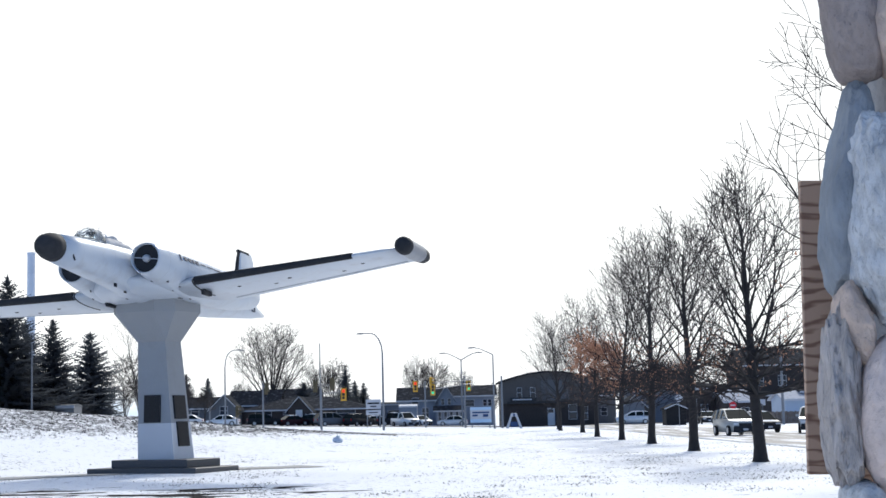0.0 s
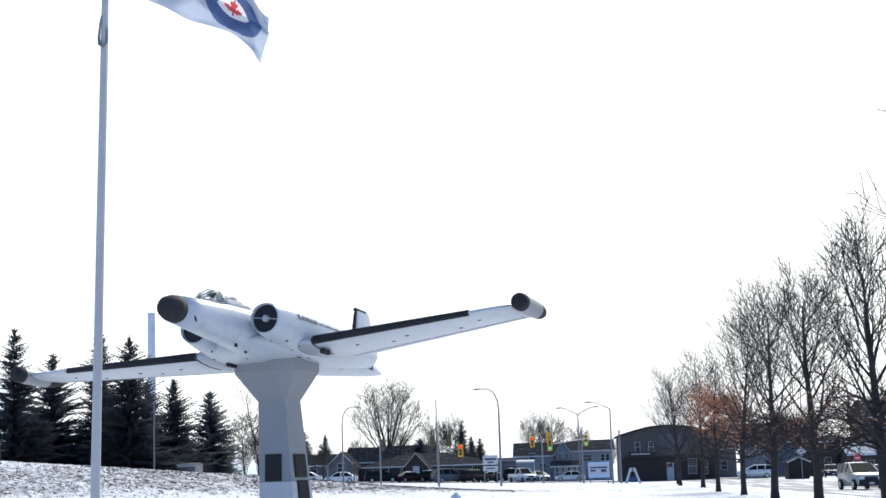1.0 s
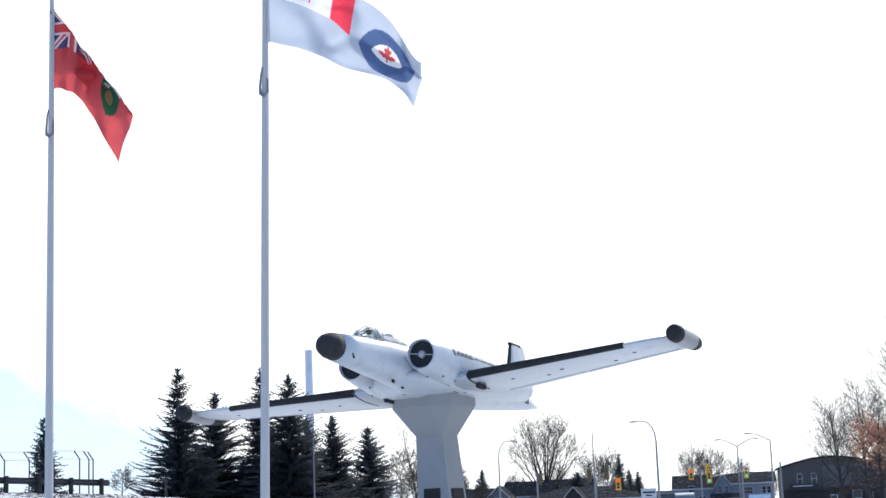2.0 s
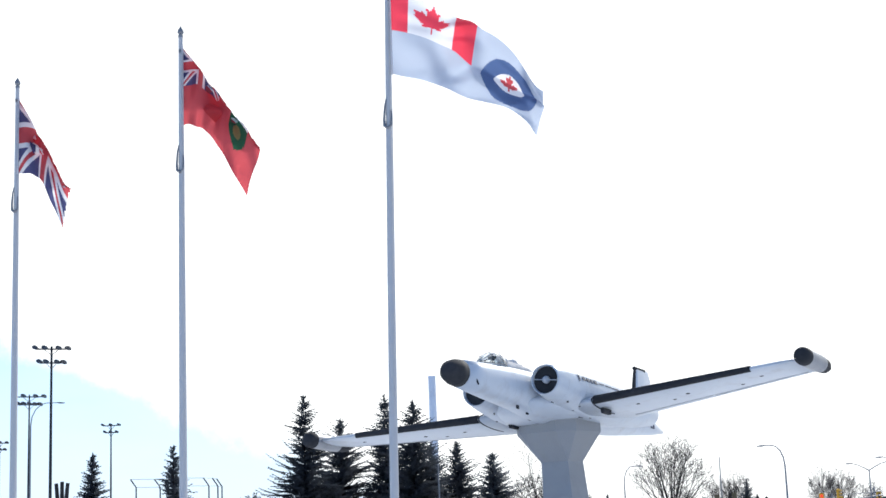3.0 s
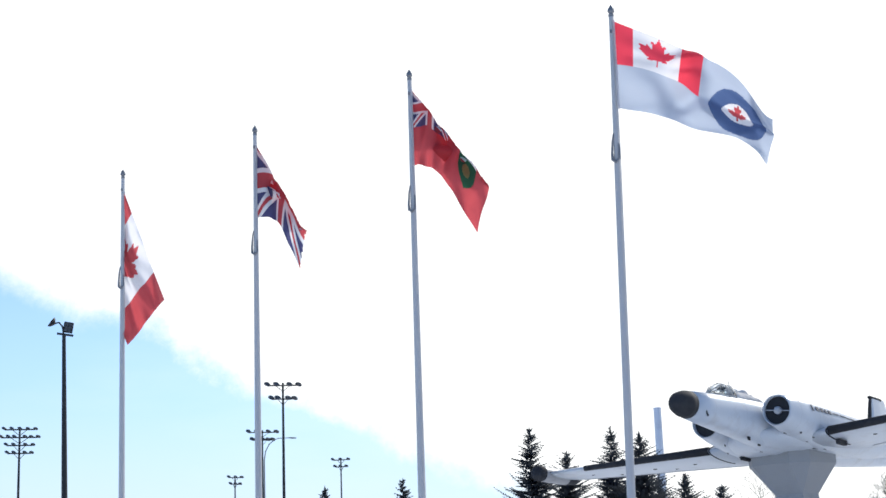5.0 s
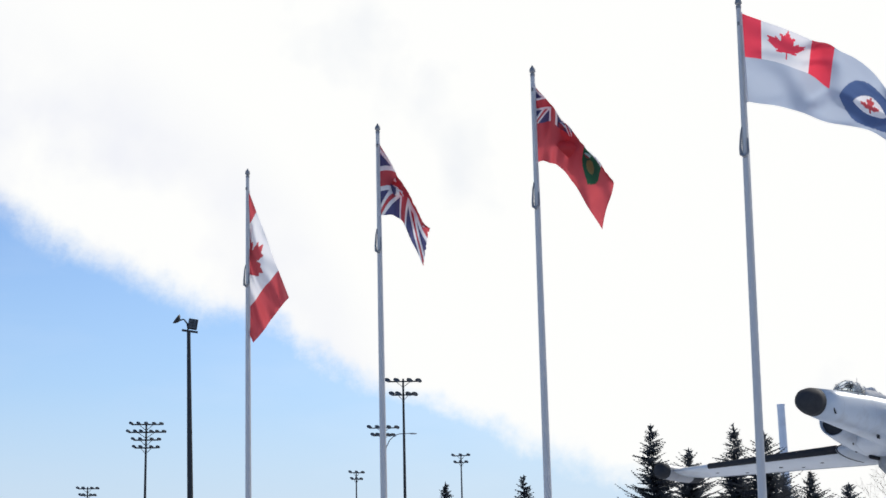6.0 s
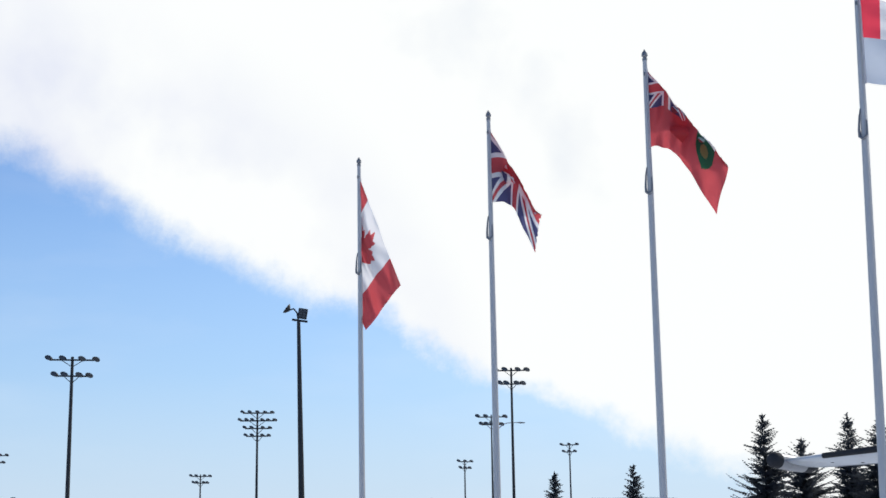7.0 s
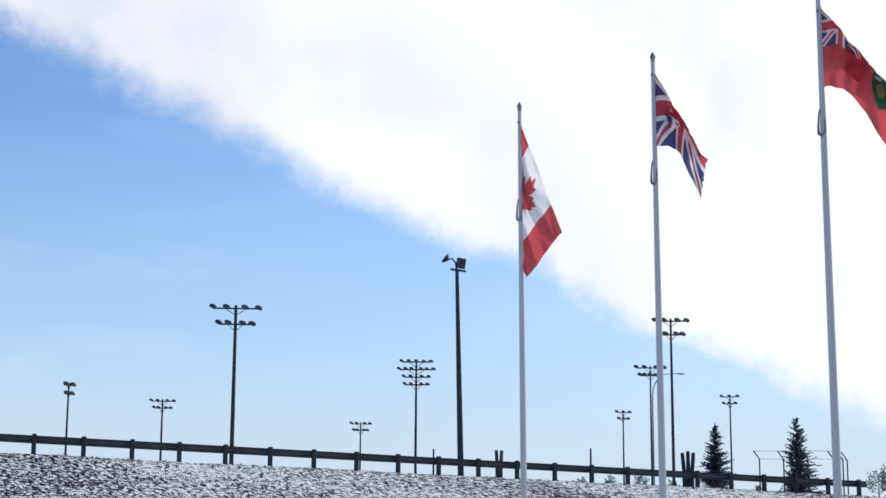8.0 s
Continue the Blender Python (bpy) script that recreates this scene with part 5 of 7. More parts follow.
oak()
SPRUCES = [(-36.0, 98.3, 12.1, 4.2), (-35.9, 105.8, 11.0, 5.2), (-32.2, 104.9, 12.4, 3.6), (-28.9, 100.6, 11.5, 4.3), (-27.3, 106.3, 8.9, 3.6), (-26.0, 111.7, 8.3, 3.6), (-32.6, 107.5, 8.6, 4.4), (-30.0, 109.0, 9.0, 4.0), (-51.3, 97.2, 8.9, 2.3), (-40.0, 86.0, 8.2, 1.9)]
for k, (sx, sy, st, sr) in enumerate(SPRUCES):
    spruce((sx, sy), st - ground_z(sx, sy) + 0.1, sr * 0.86, 200 + k, dens=0.42 if k == 9 else (0.72 if k == 0 else 0.85), shape=0.7 if k == 9 else 0.76)
for k, (sx, sy, st, sr) in enumerate(((-43.5, 256, 9.6, 2.6), (-40.0, 257, 9.0, 2.5), (-17.3, 262, 10.6, 3.2), (-16.0, 268, 8.2, 2.6), (-14.6, 270, 7.8, 2.8), (-21.0, 226, 7.0, 2.3))):
    spruce((sx, sy), st - ground_z(sx, sy), sr, 300 + k, dens=1.0, shape=0.4 if k == 5 else 0.8)


def rounded(skins, cz, a, c):
    """Draws shoots that overshoot the crown back inside its rounded outline."""
    for skin in skins:
        for v in skin.v:
            r = math.sqrt((v.x * v.x + v.y * v.y) / (a * a) + ((v.z - cz) / c) ** 2)
            if v.z > cz * 0.55 and r > 0.72:
                k = (0.72 + 0.30 * math.tanh((r - 0.72) / 0.30)) / r
                v.x, v.y, v.z = v.x * k, v.y * k, cz + (v.z - cz) * k


def vase_tree(place, height, seed, label):
    """A broad tree whose many limbs fan up from a short trunk."""
    rng = random.Random(seed)
    root = thing("bare_tree", (place[0], place[1], ground_z(*place) - 0.05), label, "tree")
    wood, twigs = Skin(), Skin()
    wood.limb([Vector((0, 0, 0)), Vector((0, 0, 0.4)), Vector((0, 0, 3.4))], [0.45, 0.34, 0.26], 10)
    for k in range(16):
        a, tilt = 2.4 * k, radians(3 + 38 * ((k + 0.5) / 16) ** 0.7)
        way = Vector((math.cos(a) * math.sin(tilt), math.sin(a) * math.sin(tilt), math.cos(tilt)))
        z0 = rng.uniform(2.0, 3.2)
        # limbs end on a rounded crown
        reach = 1 / math.sqrt((math.sin(tilt) / 7.0) ** 2 + (math.cos(tilt) / (height - 2.6)) ** 2)
        grow(rng, wood, twigs, Vector((0, 0, z0)), way, reach * rng.uniform(0.84, 1.0), 0.16, 0, 4, (8, 4, 4), 0.0, (24, 30, 34), 0.035, 0.018, 0.6, 0.42)
    rounded((wood, twigs), 9.4, 6.7, height - 9.4)
    t = wood.make("trunk", M_BARK, root)
    t["label"] = "dark trunk with fanned limbs"
    twigs.make("crown", M_TWIG, root)


vase_tree((-26.5, 232.0), 16.0, 91, "broad leafless tree with a rounded crown beyond the street")
bare_tree((-23.2, 116), 7.6, 92, "thin leafless tree beside the spruces", "", 0.09, kids=(12, 5, 3), spread=(42, 40, 40))
bare_tree((-35.9, 88.2), 2.2, 93, "small leafless shrub by the end of the guardrail", "", 0.05, kids=(16, 7, 5), spread=(62, 44, 40), name="shrub", fine=0.010)
for k, (qx, qy, qh) in enumerate(((-21.6, 113, 4.6), (-20.2, 115, 3.6), (-24.6, 117, 5.0), (-18.6, 118, 3.0))):
    bare_tree((qx, qy), qh, 400 + k, "leafless brush beside the spruces", "brush beside the spruces", 0.06, kids=(12, 8, 6), spread=(45, 42, 40), name="shrub", fine=0.012)
for k, (qx, qy, qt) in enumerate(((-51.5, 80.0, 4.4), (-50.2, 81.0, 4.5), (-48.6, 82.0, 4.6), (-47.0, 83.4, 4.3), (-44.8, 84.6, 4.2), (-42.6, 85.8, 4.0), (-40.4, 87.0, 3.8))):
    bare_tree((qx, qy), qt - ground_z(qx, qy) + 0.1, 420 + k, "low leafless brush beyond the guardrail", "brush beyond the guardrail", 0.04, kids=(12, 7, 4), spread=(50, 42, 40), name="shrub", fine=0.008)
far_tree = bare_tree((-5.0, 262), 10.5, 94, "leafless tree behind the houses", "leafless trees behind the houses", 0.2, kids=(10, 6, 4), spread=(36, 38, 38), fork=True, fine=0.017)
far_tree.scale = (0.62, 0.62, 0.95)
for k, (fx, fy, fs) in enumerate(((-2, 270, 0.95), (-20, 272, 0.95), (-28, 262, 0.75), (-34, 255, 0.6), (3, 275, 0.8), (8, 272, 0.6), (16, 262, 0.8), (26, 255, 0.85), (36, 250, 0.9), (-48, 240, 0.7), (-23, 276, 0.9), (-40, 180, 0.45), (-36, 172, 0.4), (-30, 176, 0.4))):
    c = copy_thing(far_tree, pose(fx, fy, ground_z(fx, fy) - 0.1, 0, 0, 67 * k))
    c.scale = (fs * 0.72, fs * 0.72, fs)

# ---- sports-ground light masts ----
M_LAMPGLASS = glass("floodlight_glass", (0.06, 0.065, 0.075), 0.25)


def floodlight(parent, m):
    bm = bmesh.new()
    loft(bm, [section(-0.24, 0.08, 0.06, 0, 10), section(-0.1, 0.16, 0.12, 0, 10), section(0.16, 0.26, 0.15, 0, 10), section(0.20, 0.26, 0.15, 0, 10)])
    bmesh.ops.transform(bm, matrix=m, verts=bm.verts)
    fl = part("floodlight", fix(bm), M_DARKMETAL, parent, "dark floodlight head")
    bm = bmesh.new()
    loft(bm, [section(0.201, 0.23, 0.13, 0, 10), section(0.206, 0.05, 0.04, 0, 10)], (False, True))
    bmesh.ops.transform(bm, matrix=m, verts=bm.verts)
    part("lens", fix(bm), M_LAMPGLASS, fl)


def mast(x, y, top, arms, width, face, label, r=0.16, gap=1.25, widths=(), size=1.25):
    """A floodlight mast: arms gives the number of heads on each cross-arm, top first."""
    z0 = ground_z(x, y) - 0.1
    root = thing("light_mast", (x, y, z0), label, "light mast", "sports-ground light masts", turn=face)
    h = top + 0.28 - z0
    part("pole", pipe([(0, 0, 0), (0, 0, h * 0.5), (0, 0, h)], [r, r * 0.85, r * 0.6], 10), M_DARKMETAL, root, "dark steel pole")
    for k, n in enumerate(arms):
        z = h - 0.25 - k * gap
        w = widths[k] if widths else width * (1.0 if k % 2 == 0 else 0.72)
        part("cross_arm", slab(-w / 2, -0.05, z - 0.06, w / 2, 0.05, z + 0.06), M_DARKMETAL, root)
        part("brace", pipe([(-w * 0.25, 0, z), (0, 0, z - 0.55)], 0.03, 5), M_DARKMETAL, root)
        part("brace", pipe([(w * 0.25, 0, z), (0, 0, z - 0.55)], 0.03, 5), M_DARKMETAL, root)
        for i in range(n):
            u = (-w / 2 + w * i / (n - 1)) if n > 1 else 0
            u += math.copysign(0.12, u) if n % 2 == 0 and abs(u) < w * 0.3 else 0.0
            a = -90 + (i - (n - 1) / 2) * 22
            floodlight(root, pose(u, 0, z + 0.10, 0, 22, 0) @ pose(0, 0, 0, 0, 0, a) @ Matrix.Scale(size, 4))
    return root


LIGHT = "tall dark mast with rows of floodlights above the sports ground"
mast(-68.4, 122.0, 20.2, (4, 4), 2.7, 30, LIGHT)
mast(-86.5, 169.0, 17.4, (3, 3), 1.9, 10, LIGHT, 0.13, 0.85, size=1.05)
mast(-103.0, 171.3, 16.3, (3, 3), 1.7, 50, LIGHT, 0.13, 0.85, size=1.05)
mast(-85.0, 147.1, 19.0, (4, 5), 2.9, 33, LIGHT, 0.13, 0.85)
mast(-85.9, 83.9, 18.4, (4, 4), 3.4, 42, LIGHT, 0.19)
mast(-87.8, 109.1, 16.5, (5, 6, 4, 4), 3.0, 36, LIGHT, 0.14, 0.70, (2.6, 3.1, 2.2, 2.0), 0.85)
mast(-130.7, 151.4, 14.7, (4, 4), 2.3, 40, LIGHT, 0.14, 0.85, size=1.05)
mast(-117.6, 93.3, 14.7, (2, 2), 0.7, 80, LIGHT, 0.13, 0.85)
mast(-141.6, 126.9, 16.5, (4, 4), 2.6, 44, LIGHT, 0.17, 0.85, size=1.05)


def area_light():
    """The nearest tall pole: one bent arm with a shade and a square floodlight."""
    x, y = -54.9, 71.3
    z0 = ground_z(x, y) - 0.1
    root = thing("area_light", (x, y, z0), "tall dark tapered pole with a hooded lamp and a square floodlight", "light mast", turn=38)
    h = 17.35 - z0
    root.matrix_world = pose(x + 0.42, y + 0.3, z0, 0, -1.6, 0) @ pose(0, 0, 0, 0, 0, 38)
    part("pole", pipe([(0, 0, 0), (0, 0, h * 0.5), (0, 0, h - 0.6)], [0.20, 0.16, 0.11], 12), M_DARKMETAL, root)
    part("arm", pipe([(0, 0, h - 0.7), (-0.08, 0, h - 0.1), (-0.28, 0, h + 0.16), (-0.5, 0, h + 0.1)], 0.05, 8), M_DARKMETAL, root)
    bm = bmesh.new()
    tube(bm, [(-0.52, 0, h + 0.05), (-0.57, 0, h + 0.09), (-0.63, 0, h + 0.13), (-0.72, 0, h + 0.20)], [0.06, 0.16, 0.26, 0.33], 16)
    part("hood", bm, M_DARKMETAL, root, "dark shallow lamp dish")
    tip = pose(0.25, 0, h - 0.15, 0, 10, 0)
    flood = part("floodlight", slab(-0.28, -0.12, -0.31, 0.28, 0.12, 0.31, 0.03, tip), M_DARKMETAL, root, "square floodlight with a grid face")
    for i in range(2):
        for j in range(3):
            part("lens", slab(-0.21 + i * 0.22, -0.135, -0.26 + j * 0.18, -0.03 + i * 0.22, -0.115, -0.12 + j * 0.18, 0, tip), M_LAMPGLASS, flood)
    part("cross_arm", slab(-0.42, -0.05, -0.06, 0.52, 0.05, 0.06, 0, pose(0.02, 0, h - 0.56, 0, 9, 0)), M_DARKMETAL, root)


area_light()

# ---- guardrail, posts and backstop ----
M_WOODPOST = mat("weathered_timber_post", (0.045, 0.042, 0.040), 0.9, var=0.3, scale=5, bump=0.5)
M_GUARD = mat("dull_galvanised_rail", (0.075, 0.08, 0.09), 0.6, 0.2, var=0.25, scale=3, dirt=(0.10, 0.08, 0.07), dirt_amount=0.5)


def guardrail():
    root = thing("guardrail", (RAIL0.x, RAIL0.y, 0), "dull grey steel guardrail on timber posts along the embankment", "guardrail")
    front = [(0.0, 0.155), (0.025, 0.14), (0.083, 0.115), (0.083, 0.065), (0.0, 0.03), (0.0, -0.03), (0.083, -0.065), (0.083, -0.115), (0.025, -0.14), (0.0, -0.155)]
    prof = front + [(a - 0.006, b) for a, b in front[::-1]]
    posts = range(-14, 22)

    rows = []
    for n in [posts[0]] + list(posts[::3]) + [posts[-1] + 0.35]:
        p = RAIL0 + RAILD * (1.905 * n)
        zs = float(np.interp(n, [-14, 21.4], [5.02 + 14 * 0.0495, 3.98]))
        q = p - RAIL0
        rows.append([(q.x - RAILN.x * (0.12 + a), q.y - RAILN.y * (0.12 + a), zs - 0.16 + b) for a, b in prof])
    bm = bmesh.new()
    loft(bm, rows)
    part("rail_beam", fix(bm), M_GUARD, root, "corrugated steel beam")
    me0 = None
    for n in posts:
        p = RAIL0 + RAILD * (1.905 * n)
        zs = float(np.interp(n, [-14, 21.4], [5.02 + 14 * 0.0495, 3.98]))
        if me0 is None:
            bm = bmesh.new()
            box(bm, -0.10, -0.075, -1.3, 0.10, 0.075, 0.05, 0.012)
            ob = part("post", bm, M_WOODPOST, root)
            me0 = ob.data
        else:
            ob = new("post", me0)
            ob.parent = root
        ob.location = (p.x - RAIL0.x, p.y - RAIL0.y, zs)
        ob.rotation_euler = (0, 0, math.atan2(RAILN.y, RAILN.x))


guardrail()


def timber_post(x, y, top, r, label, lean=0):
    z0 = ground_z(x, y) - 0.2
    bm = pipe([(0, 0, 0), (0.02 * lean, 0, (top - z0) * 0.6), (0.06 * lean, 0, top - z0)], [r, r * 0.95, r * 0.85], 9)
    ob = solid("timber_post", bm, M_WOODPOST, label, "post", "timber posts beyond the guardrail")
    ob.location = (x, y, z0)


for dx, ln in ((-0.2, -2), (0.0, 0), (0.19, 2)):
    timber_post(-37.8 + dx, 68.3, 5.45 - abs(dx) * 0.4, 0.11, "one of three dark timber posts standing together", ln)
for dx, ln in ((-0.08, -1), (0.10, 1)):
    timber_post(-41.4 + dx, 57.0, 5.2 - abs(dx), 0.09, "one of two dark timber posts standing together", ln)
timber_post(-38.9, 60.9, 5.3, 0.05, "thin dark post beyond the guardrail")
timber_post(-41.3, 52.0, 4.95, 0.045, "thin dark post beyond the guardrail")
timber_post(-29.5, 78.5, 4.2, 0.07, "thin dark post beside the spruces")


def backstop():
    x, y = -44.2, 89.5
    z0 = ground_z(x, y)
    root = thing("baseball_backstop", (x, y, z0 - 0.1), "chain-link baseball backstop of bent steel posts", "backstop", turn=25)
    h = 6.6 - z0
    ps = [(0.0, 0), (1.5, 0.6), (3.0, 0), (4.6, 0.8), (5.2, 1.6), (5.5, 2.6)]
    for px0, py0 in ps:
        part("post", pipe([(px0, py0, 0), (px0, py0, h - 0.5), (px0 - 0.35, py0 - 0.3, h)], 0.045, 7), M_DARKMETAL, root)
    for z in (h - 0.5,):
        part("rail", pipe([(a, b, z) for a, b in ps], 0.012, 6), M_DARKMETAL, root)
    part("rail", pipe([(a - 0.35, b - 0.3, h) for a, b in ps], 0.012, 6), M_DARKMETAL, root)


backstop()

# ---- chimney ----
M_STACK = mat("pale_blue_grey_cladding", (0.60, 0.65, 0.73), 0.6, 0.1, var=0.06, scale=0.6, dirt=(0.36, 0.40, 0.47), dirt_amount=0.5, dirt_scale=0.5)
stack = thing("chimney_stack", (-60.2, 221.7, 0), "tall pale blue-grey factory chimney behind the spruces", "chimney")
part("flue", pipe([(0, 0, -1), (0, 0, 14), (0, 0, 26.6)], [0.62, 0.60, 0.56], 24), M_STACK, stack)
part("rim", pipe([(0, 0, 26.5), (0, 0, 26.75)], [0.60, 0.60], 24), M_STACK, stack)
for k in range(7):
    bm = bmesh.new()
    pts = [(0.66 * math.cos(a), 0.66 * math.sin(a), 8 + 1.3 * k + a * 0.2) for a in (i * 0.5 for i in range(13))]
    tube(bm, pts, 0.06, 5)
    part("wind_strake", bm, M_STACK, stack, "spiral wind strake")

# ---- street lamps and signals ----


def street_lamp(x, y, top, arms, label, reach=2.3, r=0.10, bow=1.6, face=0):
    z0 = ground_z(x, y)
    root = thing("street_lamp", (x, y, z0), label, "street lamp", "street lamps at the junction", turn=face)
    h = top - z0
    part("pole", pipe([(0, 0, -0.05), (0, 0, h * 0.5), (0, 0, h - bow)], [r, r * 0.85, r * 0.65], 10), M_STEEL, root, "grey steel pole")
    for s in arms:
        if bow < 1:
            pts = [(0, 0, h - bow), (s * reach * 0.3, 0, h - bow * 0.6), (s * reach * 0.7, 0, h - bow * 0.15), (s * reach, 0, h)]
        else:
            pts = []
        pts = pts or [(s * reach * (1 - math.cos(a)) * 0.62, 0, h - bow + bow * math.sin(a)) for a in (0, 0.4, 0.8, 1.2, 1.5)] + [(s * reach, 0, h + 0.02)]
        part("arm", pipe(pts, [r * 0.6 - r * 0.2 * i / (len(pts) - 1) for i in range(len(pts))], 8), M_STEEL, root)
        bm = bmesh.new()
        loft(bm, [section(s * (reach - 0.1), 0.08, 0.05, h + 0.02, 10), section(s * (reach + 0.25), 0.16, 0.09, h + 0.0, 10), section(s * (reach + 0.7), 0.09, 0.05, h - 0.02, 10)])
        part("lamp_head", fix(bm), M_STEEL, root, "cobra-head lantern")


street_lamp(-6.2, 149.9, 9.8, (-1,), "tall street lamp with one curved arm over the junction", 1.8, 0.12, 2.0)
street_lamp(-24.3, 168.2, 9.3, (1,), "street lamp with one curved arm by the parked cars", 1.5, 0.10, 1.8)
street_lamp(1.9, 189.7, 9.3, (-1, 1), "street lamp with two spread arms", 2.0, 0.11, 0.9)
street_lamp(5.08, 164.6, 8.8, (-1,), "street lamp with one straight arm", 2.0, 0.10, 0.8)
street_lamp(-79.0, 137.0, 17.2, (1,), "street lamp with one curved arm beside the light mast", 2.6, 0.10, 2.2, 30)
street_lamp(-24.55, 90.7, 6.6, (), "grey pole in front of the spruces", 1.0, 0.05, 0.1)
street_lamp(-13.1, 159.2, 9.5, (), "thin steel pole at the junction", 1.0, 0.08, 0.1)
street_lamp(2.1, 176.0, 6.2, (), "utility pole at the junction", 1.0, 0.13, 0.1)
street_lamp(6.2, 172.0, 6.0, (), "timber utility pole beside the brick building", 1.0, 0.14, 0.1)
street_lamp(-26.6, 172.0, 5.2, (), "short utility pole behind the parked cars", 1.0, 0.09, 0.1)
street_lamp(24.4, 150.0, 4.4, (), "steel pole beside the road", 1.0, 0.08, 0.1)
street_lamp(32.06, 146.4, 8.6, (), "timber utility pole beside the road", 1.0, 0.15, 0.1)

M_SIGNAL = mat("signal_yellow_paint", (0.62, 0.36, 0.035), 0.5, var=0.15, scale=6)
M_RED, M_GREEN, M_DIM = glow("red_signal_lens", (1.0, 0.05, 0.02), 0.8), glow("green_signal_lens", (0.05, 0.85, 0.45), 0.3), mat("unlit_lens", (0.05, 0.04, 0.03), 0.3)


M_SIGBACK = mat("dull_olive_signal_back", (0.10, 0.082, 0.045), 0.7, var=0.2, scale=6)


def signal(x, y, z, face, lit, label, arm=None):
    """A traffic signal: yellow housing, backboard, hoods; arm: reach of its mast arm to the pole at the right."""
    root = thing("traffic_signal", (x, y, z), label, "traffic signal", "traffic signals at the junction", turn=face)
    paint_m = M_SIGNAL if lit else M_SIGBACK
    part("housing", slab(-0.17, -0.12, -0.52, 0.17, 0.14, 0.52, 0.03), paint_m, root, "yellow signal housing" if lit else "dull olive signal housing")
    part("backboard", slab(-0.27, 0.0, -0.62, 0.27, 0.03, 0.62, 0.01), paint_m, root)
    for k, nm in enumerate(("red", "amber", "green")):
        zc = 0.33 - 0.33 * k
        bm = bmesh.new()
        tube(bm, [(0, -0.12, zc), (0, -0.135, zc)], 0.15, 14)
        part("lens", bm, M_RED if lit == nm == "red" else (M_GREEN if lit == nm == "green" else M_DIM), root, "%s lens" % nm)
        bm = bmesh.new()
        rim = [[(0.165 * math.cos(a), yy, zc + 0.165 * math.sin(a)) for a in (math.pi * i / 8 for i in range(9))] for yy in (-0.12, -0.34)]
        loft(bm, rim, (False, False), closed=False)
        part("hood", bm, paint_m, root)
    if arm:
        part("mast_arm", pipe([(0, 0.1, 0.3), (arm, 0.15, 0.1)], 0.05, 7), M_STEEL, root)
        part("signal_pole", pipe([(arm, 0.15, 0.6), (arm, 0.15, ground_z(x + arm, y) - z - 0.1)], 0.09, 8), M_STEEL, root)


signal(-10.05, 149.7, 3.9, 0, "red", "yellow traffic signal showing red", -2.2)
signal(-13.64, 159.42, 4.96, 150, "", "dull olive back of a traffic signal on the steel pole")
signal(-11.88, 159.56, 5.16, 200, "", "dull olive back of a traffic signal on the steel pole")
signal(-3.54, 175.0, 5.0, 0, "red", "yellow traffic signal showing red", 1.1)
signal(-1.52, 171.0, 4.5, 0, "green", "yellow traffic signal showing green")
signal(-1.7, 172.0, 5.36, 60, "amber", "yellow traffic signal turned to the side road")
signal(2.6, 180.0, 5.03, 15, "green", "yellow traffic signal showing green")
signal(-20.3, 148.6, 2.5, 80, "", "small dull olive signal box on a pole", 0.2)
signal(-18.47, 156.9, 4.8, 140, "", "dull olive traffic signal hanging before the bare tree", 0.3)
part("mast_arm", pipe([(-13.9, 159.5, 5.0), (-11.8, 159.5, 5.1)], 0.04, 6), M_STEEL, bpy.data.objects["traffic_signal.001"]).matrix_parent_inverse = bpy.data.objects["traffic_signal.001"].matrix_world.inverted()
part("mast_arm", pipe([(-1.3, 171.6, 4.6), (3.0, 176.0, 5.2)], 0.05, 6), M_STEEL, bpy.data.objects["traffic_signal.004"]).matrix_parent_inverse = bpy.data.objects["traffic_signal.004"].matrix_world.inverted()
part("mast_arm", pipe([(-1.3, 172.2, 5.3), (3.0, 176.0, 5.6)], 0.04, 6), M_STEEL, bpy.data.objects["traffic_signal.005"]).matrix_parent_inverse = bpy.data.objects["traffic_signal.005"].matrix_world.inverted()
part("mast_arm", pipe([(3.05, 180.2, 4.9), (2.5, 189.0, 5.0)], 0.05, 6), M_STEEL, bpy.data.objects["traffic_signal.006"]).matrix_parent_inverse = bpy.data.objects["traffic_signal.006"].matrix_world.inverted()

# ---- houses ----
M_SHINGLE = mat("dark_roof_shingles", (0.027, 0.029, 0.034), 1.0, spec=0.05, var=0.25, scale=3, dirt=(0.42, 0.43, 0.46), dirt_amount=0.24, dirt_scale=1.6, bump=0.4)
M_TRIM = mat("white_trim", (0.50, 0.51, 0.54), 0.6, var=0.06)
M_PANE = glass("dark_window_glass", (0.03, 0.035, 0.045))


def siding(name, colour):
    m = mat(name, colour, 0.7, var=0.10, scale=1.0)
    return m


def window(parent, x, y, z, w, h, face="y"):
    """A framed window proud of a wall that faces -y (or +x)."""
    def slab2(a0, b0, a1, b1, d0, d1):
        return slab(a0, y - d1, b0, a1, y - d0, b1) if face == "y" else slab(x + d0, a0, b0, x + d1, a1, b1)
    c = x if face == "y" else y
    win = part("window", slab2(c - w / 2 - 0.05, z - 0.05, c + w / 2 + 0.05, z + h + 0.05, 0.0, 0.05), M_TRIM, parent, "white window frame")
    part("pane", slab2(c - w / 2, z, c + w / 2, z + h * 0.48, 0.05, 0.06), M_PANE, win)
    part("pane", slab2(c - w / 2, z + h * 0.52, c + w / 2, z + h, 0.05, 0.06), M_PANE, win)


